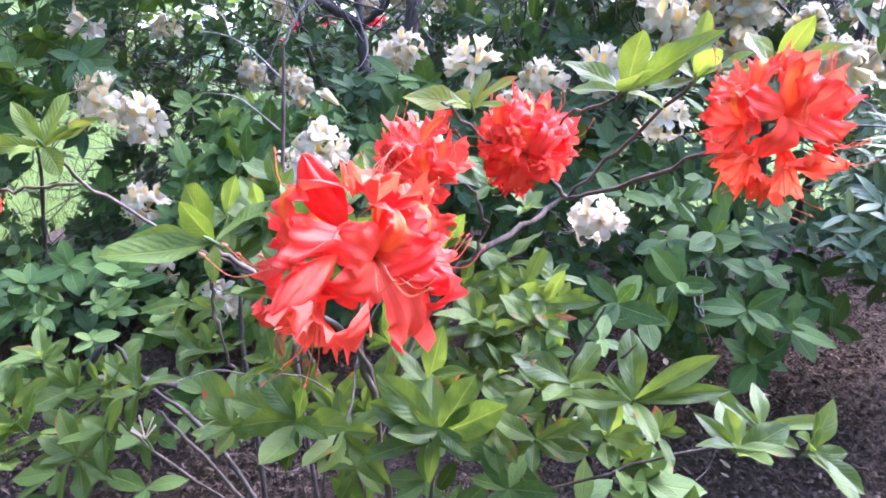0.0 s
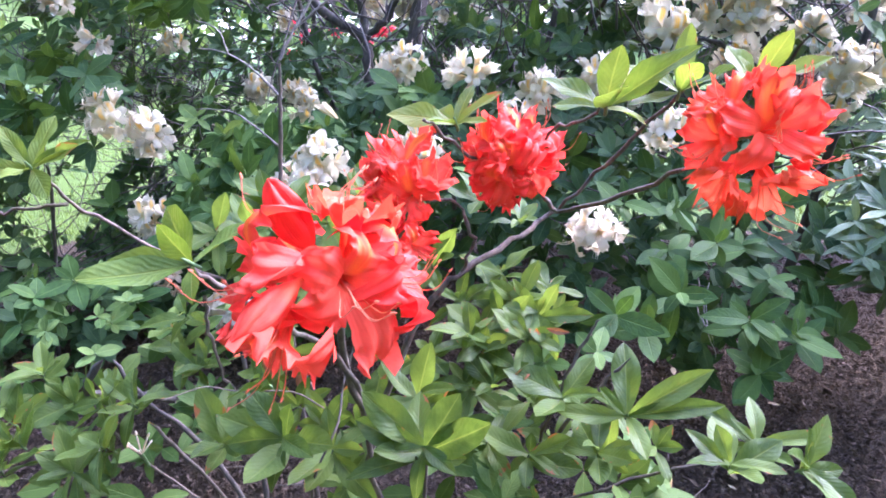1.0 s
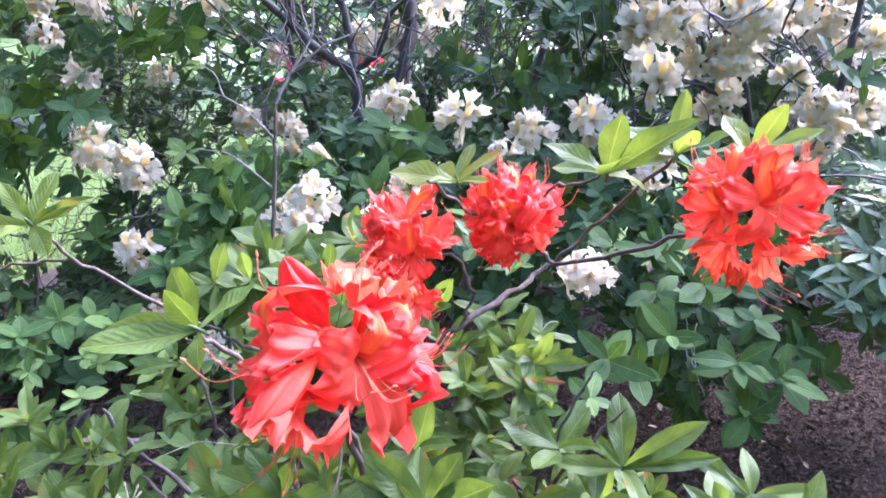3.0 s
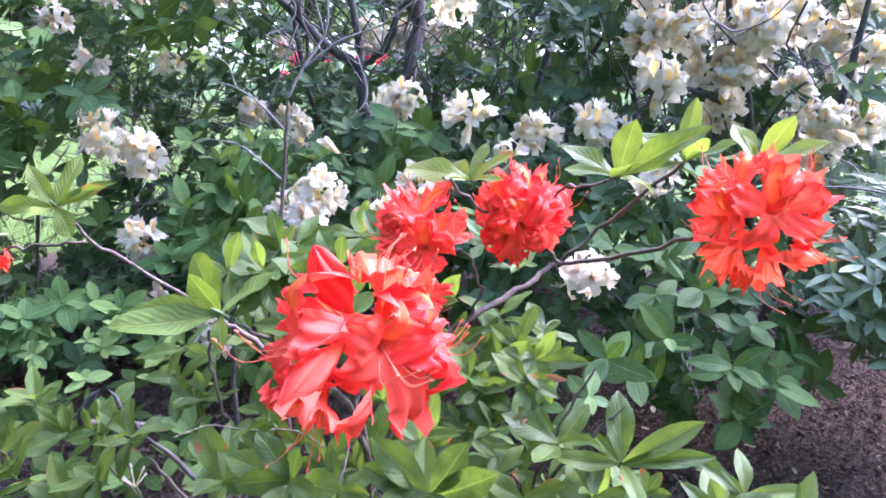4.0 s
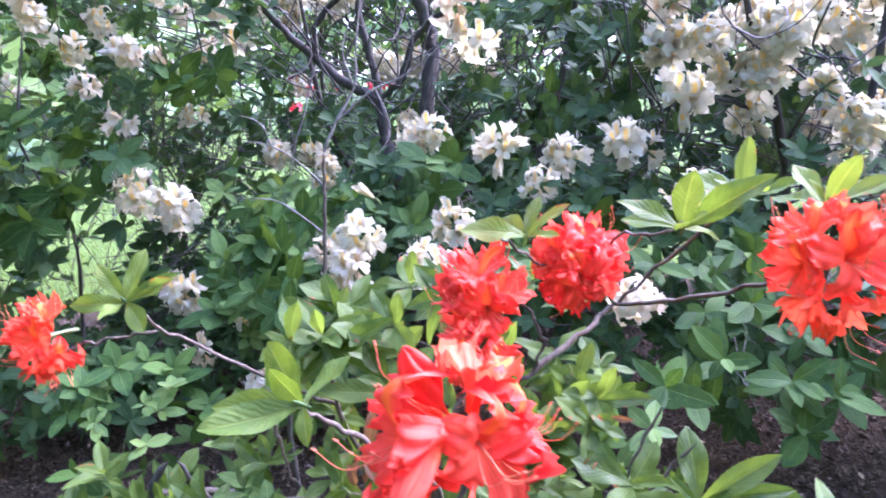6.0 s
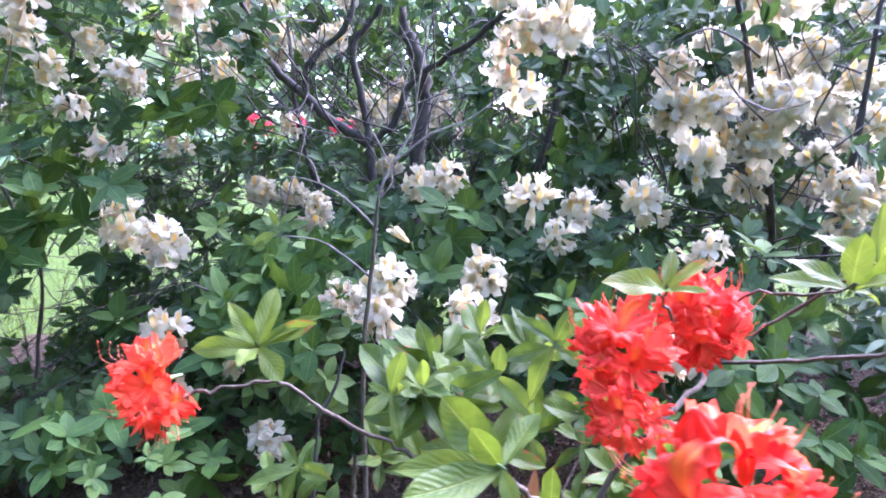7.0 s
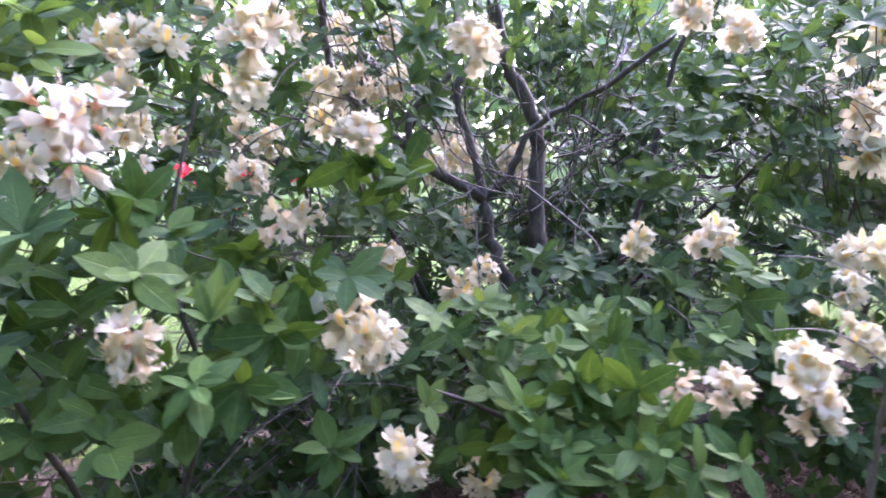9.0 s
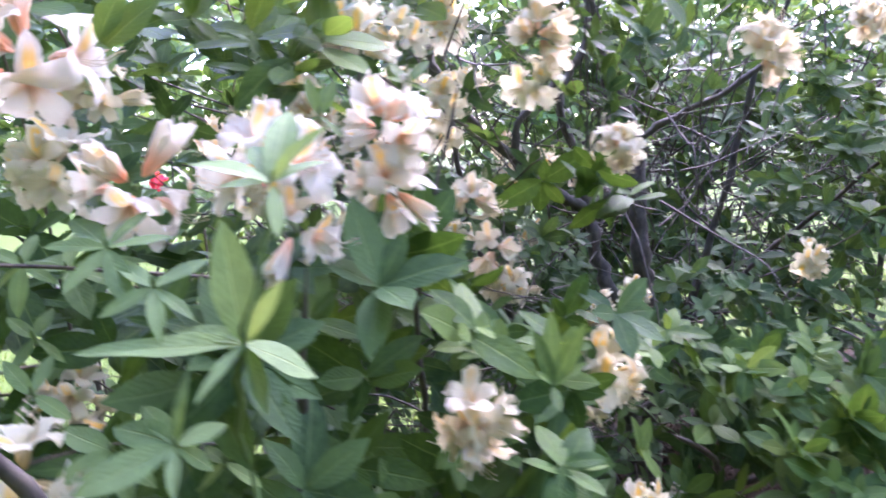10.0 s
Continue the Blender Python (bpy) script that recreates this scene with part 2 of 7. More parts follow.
def petal_flower(seed, along=8, across=6, width=0.017, length=0.036, tube=0.020, back=0.010, ruffle=0.004, tip=0.75, open_=1.0, blunt=3.4, lobes=(1, 1, 1, 1, 1)):
    """A funnel flower of five petals along +Z: a narrow tube that opens into ruffled, bent-back petals."""
    rng = np.random.default_rng(seed)
    verts, faces, uvs = [], [], []
    s = np.linspace(0, 1, along)[:, None]
    c = np.linspace(-1, 1, across + 1)[None, :]
    for k in range(5):
        a0 = np.pi / 2 + k * 2 * np.pi / 5 + rng.normal(0, 0.07)
        ln, wd, bk = lobes[k] * length * rng.uniform(0.82, 1.18), width * rng.uniform(0.85, 1.18), back * rng.uniform(0.2, 2.1)
        lift, twist = rng.uniform(-0.25, 0.35), rng.normal(0, 0.38)
        f = np.clip((s - 0.3) / 0.7, 0, 1)
        r = 0.0010 + 0.0060 * (s / 0.3).clip(0, 1) ** 1.5 + open_ * ln * np.sin(f * 1.35) / np.sin(1.35) * (1 - 0.12 * lift)
        z = tube * (s / 0.3).clip(0, 1) + ln * (1.15 - 0.55 * open_) * np.sin(f * 1.7 + 0.0) * 0.75 - bk * f ** 3 + lift * 0.012 * f
        hw = np.where(s < 0.3, np.tan(np.pi / 5) * r * 1.05, 0)
        g = f ** (0.5 * tip) * (1 - f ** blunt) ** 0.6 / 0.68
        hw = np.maximum(hw, np.tan(np.pi / 5) * 0.0072 * (1 - f) + wd * g) * (s > 0.001) + 0.0012
        ph = rng.uniform(0, 6.28, 6)
        hw = hw * (1 + 0.11 * f * np.abs(c) ** 3 * (np.sin(21 * s + ph[3] + 3 * np.sign(c)) + 0.7 * np.sin(37 * s + ph[4])))
        edge = np.abs(c) ** 2.5 * f
        wob = ruffle * edge * (0.9 * np.sin(13 * s + ph[0] + 2.2 * np.sign(c)) + 0.6 * np.sin(27 * s + ph[1] + np.sign(c)) + 0.35 * np.sin(41 * s + ph[2])) + twist * c * hw * f
        cup = 0.25 * hw * (1 - c * c) * (f - 0.2)
        wob = wob + 0.35 * ruffle * f * np.sin(7.5 * c + 5 * s + ph[5])
        zz = z + 0 * c + wob - cup * 0.6
        rr = r * np.cos(0.25 * c * (1 - f)) + 0.4 * wob
        t = c * hw + ruffle * 0.5 * np.sin(6 * s + ph[2]) * f
        x = np.cos(a0) * rr - np.sin(a0) * t
        y = np.sin(a0) * rr + np.cos(a0) * t
        base = sum(len(q) for q in verts)
        verts.append(np.stack([x, y, zz], -1).reshape(-1, 3))
        uvs.append(np.stack([k + 0.02 + 0.96 * (c * 0.5 + 0.5) + 0 * s, s + 0 * c], -1).reshape(-1, 2))
        faces.append(sheet(along, across + 1, base))
    return np.concatenate(verts), np.concatenate(faces), np.concatenate(uvs)


def tube_arrays(points, r0, r1, sides=6, steps=5, rough=0.0, seed=0, power=1.0):
    """A round, tapered stem that runs smoothly through points."""
    rng = np.random.default_rng(seed)
    p = np.asarray([tuple(q) for q in points], float)
    if len(p) > 2:
        q = np.vstack([2 * p[0] - p[1], p, 2 * p[-1] - p[-2]])
        out = []
        for i in range(1, len(q) - 2):
            for t in np.linspace(0, 1, steps, endpoint=False):
                out.append(0.5 * (2 * q[i] + (q[i + 1] - q[i - 1]) * t + (2 * q[i - 1] - 5 * q[i] + 4 * q[i + 1] - q[i + 2]) * t ** 2 + (3 * q[i] - q[i - 1] - 3 * q[i + 1] + q[i + 2]) * t ** 3))
        p = np.array(out + [q[-2]])
    n = len(p)
    if rough:
        p[1:-1] += rng.normal(0, rough, (n - 2, 3))
    d = np.gradient(p, axis=0)
    d /= np.linalg.norm(d, axis=1)[:, None] + 1e-9
    ref = np.array([0.31, 0.17, 0.93]) if abs(d[:, 2]).mean() < 0.8 else np.array([0.95, 0.2, 0.1])
    a = np.cross(d, ref)
    a /= np.linalg.norm(a, axis=1)[:, None] + 1e-9
    b = np.cross(d, a)
    th = np.linspace(0, 2 * np.pi, sides + 1)
    rad = (r0 + (r1 - r0) * np.linspace(0, 1, n) ** power) * (1 + (rng.normal(0, 0.10, n) if rough else 0))
    rad[-1] *= 0.12
    ring = p[:, None] + rad[:, None, None] * (np.cos(th)[None, :, None] * a[:, None] + np.sin(th)[None, :, None] * b[:, None])
    uvs = np.stack([np.tile(th / 6.2832, (n, 1)), np.tile(np.linspace(0, 1, n)[:, None], (1, sides + 1))], -1)
    return ring.reshape(-1, 3), sheet(n, sides + 1), uvs.reshape(-1, 2)


def joined(pieces):
    """Several (verts, faces, uvs) as one."""
    vs, fs, us, k = [], [], [], 0
    for v, f, u in pieces:
        vs.append(v), fs.append(f + k), us.append(u)
        k += len(v)
    return np.concatenate(vs), np.concatenate(fs), np.concatenate(us)


def branch(parent, points, r0, r1, material, name="branch", sides=8, rough=0.002, seed=0, label=""):
    return part(name, quads(name, *tube_arrays(points, r0, r1, sides, 5, rough, seed)), material, parent, None, label)


LEAVES = [quads("leaf", *leaf_arrays(11, 3, w, cu, fo, wa, i, 1.25)) for i, (w, cu, fo, wa) in enumerate([
    (0.36, 0.18, 0.46, 0.20), (0.40, 0.05, 0.40, 0.26), (0.34, 0.36, 0.56, 0.18), (0.42, 0.16, 0.36, 0.26), (0.38, -0.06, 0.50, 0.20)])]
LEAVES_WHITE = [quads("leaf", *leaf_arrays(8, 2, w, cu, fo, wa, 20 + i, 1.0)) for i, (w, cu, fo, wa) in enumerate([
    (0.44, 0.15, 0.18, 0.05), (0.48, 0.04, 0.14, 0.06), (0.42, 0.26, 0.25, 0.05), (0.50, 0.10, 0.12, 0.04)])]
LEAVES_TIP = [me.copy() for me in LEAVES]
for me in LEAVES:
    me.materials.append(M_LEAF_RED)
for me in LEAVES_TIP:
    me.materials.append(M_LEAF_TIP)
LEAVES_FRESH, LEAVES_PALE = [me.copy() for me in LEAVES_WHITE], [me.copy() for me in LEAVES_WHITE]
for pool, mat in ((LEAVES_WHITE, M_LEAF_WHITE), (LEAVES_FRESH, M_LEAF_FRESH), (LEAVES_PALE, M_LEAF_PALE)):
    for me in pool:
        me.materials.append(mat)


def whorl(plant, at, axis=(0, -0.35, 0.9), size=0.085, n=6, seed=0, lift=0.45, leaf="red", spin=None):
    """A rosette of leaves at a shoot's tip; axis is the way the shoot points."""
    rng = random.Random(seed * 7 + 3)
    at, axis = Vector(at), Vector(axis).normalized()
    for h in HEADS:
        d = at - h
        d.y += min(max(-d.y, 0), 0.3)
        if d.length < 0.055 and leaf != "red":
            return None
    pool = {"red": LEAVES, "tip": LEAVES_TIP, "white": LEAVES_WHITE, "fresh": LEAVES_FRESH, "pale": LEAVES_PALE}[leaf]
    m = Matrix.Translation(at) @ aim(axis)
    TIPS.append(at)
    shoot = part("leaf_whorl", SHOOT, None, plant, m @ Matrix.Scale(size / 0.085, 4))
    side = axis.cross(Vector((0.3, 0.9, 0.2))).normalized()
    a0 = spin if spin is not None else rng.uniform(0, 6.28)
    for k in range(n):
        inner = k >= n - max(1, n // 4)
        a = a0 + k * 2.39996 + rng.uniform(-0.45, 0.45)
        el = lift + rng.uniform(-0.5, 0.45) + (0.45 if inner else 0)
        radial = Matrix.Rotation(a, 3, axis) @ side
        d = radial * math.cos(el) + axis * math.sin(el)
        turn = frame_from(d, axis).to_4x4() @ Matrix.Rotation(rng.uniform(-0.35, 0.35), 4, "Y")
        s = size * rng.uniform(0.58, 1.18) * (0.72 if inner else 1.0)
        start = at + axis * (0.004 * k - 0.006) * (size / 0.085)
        w = s * rng.uniform(0.9, 1.12)
        part("leaf", pool[rng.randrange(len(pool))], None, shoot, Matrix.Translation(start) @ turn @ Matrix.Diagonal((w, s, s, 1)))
    return shoot


def rosette(plant, at, axis, leaves, leaf="red", seed=0):
    """A shoot tip with its leaves given one by one, each by the way from the shoot to its tip and its breadth."""
    rng = random.Random(seed)
    at, axis = Vector(at), Vector(axis).normalized()
    TIPS.append(at)
    pool = {"red": LEAVES, "tip": LEAVES_TIP, "white": LEAVES_WHITE, "fresh": LEAVES_FRESH, "pale": LEAVES_PALE}[leaf]
    shoot = part("leaf_whorl", SHOOT, None, plant, Matrix.Translation(at) @ aim(axis))
    for x, y, z, wide in leaves:
        d = Vector((x, y, z))
        turn = frame_from(d, axis).to_4x4() @ Matrix.Rotation(rng.uniform(-0.25, 0.25), 4, "Y")
        s = d.length
        part("leaf", pool[rng.randrange(len(pool))], None, shoot, Matrix.Translation(at) @ turn @ Matrix.Diagonal((s * wide, s, s, 1)))
    return shoot


SHOOT = quads("leaf_whorl", *joined([tube_arrays([(0, 0, -0.009), (0.0005, 0, -0.004), (0, 0, 0.006)], 0.0018, 0.0016, 6, 3), tube_arrays([(0, 0, 0.004), (0, 0, 0.009), (0, 0, 0.013)], 0.0022, 0.0006, 6, 3)]))
SHOOT.materials.append(M_SHOOT)


def stamen_arrays(seed, count, length, r, sides=5, steps=4):
    rng = random.Random(seed)
    out = []
    for k in range(count):
        a = -math.pi / 2 + rng.uniform(-0.8, 0.8)
        lean = rng.uniform(0.05, 0.3)
        ln = length * rng.uniform(0.8, 1.15)
        x, y = math.cos(a) * lean, math.sin(a) * lean
        pts = [(0, 0, 0.008), (x * 0.5 * ln, y * 0.7 * ln, 0.5 * ln), (x * 1.1 * ln, y * 1.0 * ln - 0.05 * ln, 0.85 * ln), (x * 1.6 * ln, y * 0.9 * ln + 0.12 * ln, 1.12 * ln)]
        out.append(tube_arrays(pts, r, r * 0.7, sides, steps))
        e = Vector(pts[-1])
        out.append(tube_arrays([e - Vector((0, 0.001, 0.002)), e, e + Vector((0.0006, 0.001, 0.002))], r * 1.9, r * 1.3, sides, 1))
    return joined(out)


def pale_flower(seed, open_, width, back):
    """A narrow-petalled flower with its stamens in one mesh."""
    bloom = petal_flower(50 + seed, 10, 6, width, 0.036, 0.028, back, 0.0050, 0.95, open_, 2.2)
    thread = stamen_arrays(9 + seed, 5, 0.056, 0.0006, 3, 2)
    v, f, u = joined([bloom, thread])
    me = quads("flower", v, f, u)
    return me, len(bloom[1])


def bud_arrays(seed, length, radius, around=40, along=26):
    """A balloon-shaped flower about to open: a thin tube that swells into pleated, pointed folds."""
    rng = np.random.default_rng(seed)
    s = np.linspace(0, 1, along)[:, None]
    a = np.linspace(0, 2 * np.pi, around + 1)[None, :]
    f = np.clip((s - 0.2) / 0.8, 0, 1)
    r = 0.0016 + 0.0030 * np.clip(s / 0.2, 0, 1) ** 2 * (1 - f) + radius * 1.95 * f ** 0.9 * (1 - f) ** 0.85
    ph = rng.uniform(0, 6.28)
    pleat = 1 + 0.55 * np.sqrt(f) * (np.abs(np.sin(2.5 * a + 2.2 * s + ph)) - 0.6) + 0.12 * f * np.sin(7 * a + 9 * s) + 0.10 * f * np.sin(2 * a + ph)
    r = r * np.where(s > 0.995, 0.1, pleat)
    lean = 0.010 * f ** 2
    z = length * s + 0.003 * f * np.sin(5 * a + ph)
    v = np.stack([r * np.cos(a) + lean, r * np.sin(a) * 0.85, z + 0 * r], -1).reshape(-1, 3)
    u = np.stack([1.0 + (a / 6.2832 * 4) % 4 + 0 * s, s + 0 * a], -1).reshape(-1, 2)
    return v, sheet(along, around + 1), u


RED_FORMS = ((1.0, 0.0122, 0.038, 0.012), (0.85, 0.0116, 0.036, 0.016), (1.05, 0.0126, 0.039, 0.026), (0.55, 0.0112, 0.037, 0.004), (0.95, 0.0124, 0.042, 0.018), (0.10, 0.0110, 0.038, -0.004), (0.05, 0.0080, 0.036, -0.003), (0.80, 0.0120, 0.041, 0.022))
FLOWERS_RED = [quads("flower", *petal_flower(i, 22, 14, w, ln, 0.030, bk, 0.0105, 1.25, o, 5.0)) for i, (o, w, ln, bk) in enumerate(RED_FORMS)]
FLOWERS_RED[5], FLOWERS_RED[6] = quads("flower", *bud_arrays(5, 0.066, 0.0185)), quads("flower", *bud_arrays(2, 0.064, 0.0160))
# the two showiest blooms: one with a long hanging lip, one with wide side lobes
FLOWERS_RED.append(quads("flower", *petal_flower(41, 26, 16, 0.0128, 0.038, 0.026, 0.020, 0.0110, 1.0, 1.0, 6.0, (0.78, 0.80, 0.92, 1.34, 1.02))))
FLOWERS_RED.append(quads("flower", *petal_flower(47, 26, 16, 0.0142, 0.038, 0.030, 0.004, 0.0120, 1.1, 0.85, 6.0, (0.95, 1.25, 0.85, 0.9, 1.1))))
FLOWERS_RED.append(quads("flower", *petal_flower(53, 26, 16, 0.0136, 0.038, 0.032, 0.026, 0.0130, 1.1, 0.88, 5.0, (1.15, 0.8, 1.1, 1.05, 0.85))))
FLOWERS_WHITE = [pale_flower(i, o, w, bk) for i, (o, w, bk) in enumerate(((1.0, 0.0090, 0.016), (0.8, 0.0086, 0.008), (1.0, 0.0096, 0.022), (0.45, 0.0084, 0.002), (1.05, 0.0092, 0.028), (0.9, 0.0100, 0.012), (0.10, 0.0060, -0.003)))]
CREAM, FLOWERS_PINK = [], []
for me, n_petal in FLOWERS_WHITE:
    me.materials.append(M_WHITE), me.materials.append(M_STAMEN_WHITE)
    me.polygons.foreach_set("material_index", (np.arange(len(me.polygons)) >= n_petal).astype(np.int32))
    CREAM.append(me.copy())
    CREAM[-1].materials[0] = M_CREAM
FLOWERS_WHITE, FLOWERS_CREAM = [me for me, _ in FLOWERS_WHITE], CREAM
FLOWERS_PEACH = [me.copy() for me in FLOWERS_WHITE]
for me in FLOWERS_PEACH:
    me.materials[0] = M_PEACH
FLOWERS_ORANGE = [me.copy() for me in FLOWERS_RED]
for pool, mat in ((FLOWERS_RED, M_RED), (FLOWERS_ORANGE, M_ORANGE)):
    for me in pool:
        me.materials.append(mat)
STAMENS = [quads("stamen", *stamen_arrays(i, 1, 0.072, 0.00055)) for i in range(5)]
for me in STAMENS:
    me.materials.append(M_STAMEN_RED)
TRUSS = quads("flower_truss", *joined([tube_arrays([(0, 0, -0.03), (0, 0.001, -0.01), (0, 0, 0.008)], 0.0020, 0.0024, 6, 3), tube_arrays([(0, 0, 0.006), (0, 0, 0.009), (0, 0, 0.011)], 0.0024, 0.001, 6, 3)]))
TRUSS.materials.append(M_SHOOT)


OPEN_FORMS = (0, 1, 2, 3, 4, 7)


def bloom_with_stamens(head, pool, form, start, way, size, roll, rng):
    """One red or orange flower of a head, with its own five stamens, or one style if it is still closed."""
    m = Matrix.Translation(start) @ frame_up(way, roll)
    part("flower", pool[form], None, head, m @ Matrix.Scale(size, 4))
    for j in range(1 if form in (5, 6) else 5):
        part("stamen", STAMENS[rng.randrange(5)], None, head, m @ Matrix.Rotation(rng.uniform(-0.4, 0.4), 4, "Z") @ Matrix.Scale(size * rng.uniform(0.85, 1.1), 4))


def truss(plant, at, axis=(0, -0.5, 0.8), size=1.0, n=8, seed=0, kind="white", ways=None, spread=1.45, label="", forms=None):
    """A round head of funnel flowers at a shoot's tip."""
    rng = random.Random(seed * 13 + 5)
    at, axis = Vector(at), Vector(axis).normalized()
    flowers = {"white": FLOWERS_WHITE, "cream": FLOWERS_CREAM, "peach": FLOWERS_PEACH, "red": FLOWERS_RED, "orange": FLOWERS_ORANGE, "pink": FLOWERS_PINK}[kind]
    HEADS.append(at)
    head = part("flower_truss", TRUSS, None, plant, Matrix.Translation(at) @ aim(axis), label)
    side = axis.cross(Vector((0.3, 0.9, 0.2))).normalized()
    if ways is None:
        ways = []
        for k in range(n):
            f = (k + 0.5) / n
            el = spread * math.sqrt(f) + rng.uniform(-0.12, 0.12)
            radial = Matrix.Rotation(k * 2.39996 + rng.uniform(-0.3, 0.3), 3, axis) @ side
            ways.append(radial * math.sin(el) + axis * math.cos(el))
    for k, way in enumerate(ways):
        way = Vector(way).normalized()
        s = size * (rng.uniform(0.9, 1.08) if forms else rng.uniform(0.85, 1.12) if kind == "red" else rng.uniform(0.80, 1.18))
        sag = Vector((0, 0, -0.006 * size))
        start = at + way * (rng.uniform(0.012, 0.024) if kind in ("red", "orange", "peach") else rng.uniform(0.006, 0.026)) * size + sag * rng.random()
        roll = (rng.random() + rng.random()) / 2 - 0.5
        if kind in ("red", "orange"):
            bloom_with_stamens(head, flowers, forms[k] if forms else rng.choice(OPEN_FORMS), start, way, s, roll, rng)
        else:
            part("flower", flowers[rng.randrange(len(flowers))], None, head, Matrix.Translation(start) @ frame_up(way, roll) @ Matrix.Scale(s, 4))
    return head


def frame_up(z, spin):
    """A turn whose Z runs along z, with Y as upright as can be."""
    z = Vector(z).normalized()
    x = Vector((0, 0, 1)).cross(z)
    if x.length < 1e-3:
        x = Vector((1, 0, 0))
    x.normalize()
    return Matrix((x, z.cross(x), z)).transposed().to_4x4() @ Matrix.Rotation(spin, 4, "Z")


def scatter_leaves(name, centres, axes, sizes, counts, material, parent, seed, lift=0.35, width=0.42, rows=5, label="", droop=0.0):
    """Rosettes of leaves, all in one mesh: foliage that nobody could count."""
    rng = np.random.default_rng(seed)
    tmpl = [leaf_arrays(rows, 1, width * q, cu, fo, 0.0, seed + i, 1.05) for i, (q, cu, fo) in enumerate(((1.0, 0.15, 0.25), (1.08, 0.05, 0.2), (0.92, 0.28, 0.3)))]
    rep = np.repeat(np.arange(len(centres)), counts)
    k = np.concatenate([np.arange(c) for c in counts])
    c, ax, sz = centres[rep], axes[rep], sizes[rep]
    side = np.cross(ax, np.array([0.31, 0.87, 0.21]))
    side /= np.linalg.norm(side, axis=1)[:, None]
    oth = np.cross(ax, side)
    a = k * 2.39996 + rng.uniform(0, 6.28, len(centres))[rep] + rng.uniform(-0.3, 0.3, len(rep))
    el = lift + rng.uniform(-0.4, 0.4, len(rep)) + 0.35 * (k >= counts[rep] - 2)
    rad = np.cos(a)[:, None] * side + np.sin(a)[:, None] * oth
    y = rad * np.cos(el)[:, None] + ax * np.sin(el)[:, None]
    y[:, 2] -= droop
    y /= np.linalg.norm(y, axis=1)[:, None]
    x = np.cross(y, ax)
    x /= np.linalg.norm(x, axis=1)[:, None] + 1e-9
    z = np.cross(x, y)
    tw = rng.uniform(-0.4, 0.4, len(rep))
    x, z = x * np.cos(tw)[:, None] + z * np.sin(tw)[:, None], z * np.cos(tw)[:, None] - x * np.sin(tw)[:, None]
    s = sz * rng.uniform(0.7, 1.15, len(rep))
    vs, fs, us, n = [], [], [], 0
    which = rng.integers(0, 3, len(rep))
    for w in range(3):
        i = np.nonzero(which == w)[0]
        tv, tf, tu = tmpl[w]
        p = c[i][:, None] + s[i][:, None, None] * (tv[None, :, 0:1] * x[i][:, None] + tv[None, :, 1:2] * y[i][:, None] + tv[None, :, 2:3] * z[i][:, None])
        vs.append(p.reshape(-1, 3))
        fs.append((tf[None] + (np.arange(len(i)) * len(tv))[:, None, None]).reshape(-1, 4) + n)
        us.append(np.tile(tu, (len(i), 1)))
        n += len(i) * len(tv)
    me = quads(name, np.concatenate(vs), np.concatenate(fs), np.concatenate(us))
    ob = part(name, me, material, parent, None, label)
    return tagged(ob, kind="stuff")

# ---------------------------------------------------------------- ground and distance
GROUND = 0.15


def ground_sheet(name, x0, x1, y0, y1, nx, ny, z, bumps, material, label, seed, edge=0.0):
    rng = np.random.default_rng(seed)
    x, y = np.meshgrid(np.linspace(x0, x1, nx), np.linspace(y0, y1, ny))
    h = np.zeros_like(x)
    for k in range(14):
        a, f = rng.uniform(0, 6.28), rng.uniform(1.0, 9.0)
        h += np.sin((x * np.cos(a) + y * np.sin(a)) * f + rng.uniform(0, 6.28)) / 14 ** 0.5
    h = h * bumps
    if edge:
        d = np.minimum.reduce([x - x0, x1 - x, y - y0, y1 - y])
        h -= 0.08 * np.clip(1 - d / edge, 0, 1)
    v = np.stack([x, y, z + h], -1).reshape(-1, 3)
    ob = part(name, quads(name, v, sheet(ny, nx)), material, None)
    return tagged(ob, label, "ground", kind="structure")


ground_sheet("ground", -400, 400, -400, 400, 60, 60, GROUND - 0.03, 0.0, M_LAWN, "sunlit green lawn around the planting bed", 1)
ground_sheet("mulch_bed", -3.1, 4.6, -0.7, 3.55, 220, 130, GROUND + 0.03, 0.012, M_MULCH, "dark brown bark mulch of the planting bed", 2, 0.5)


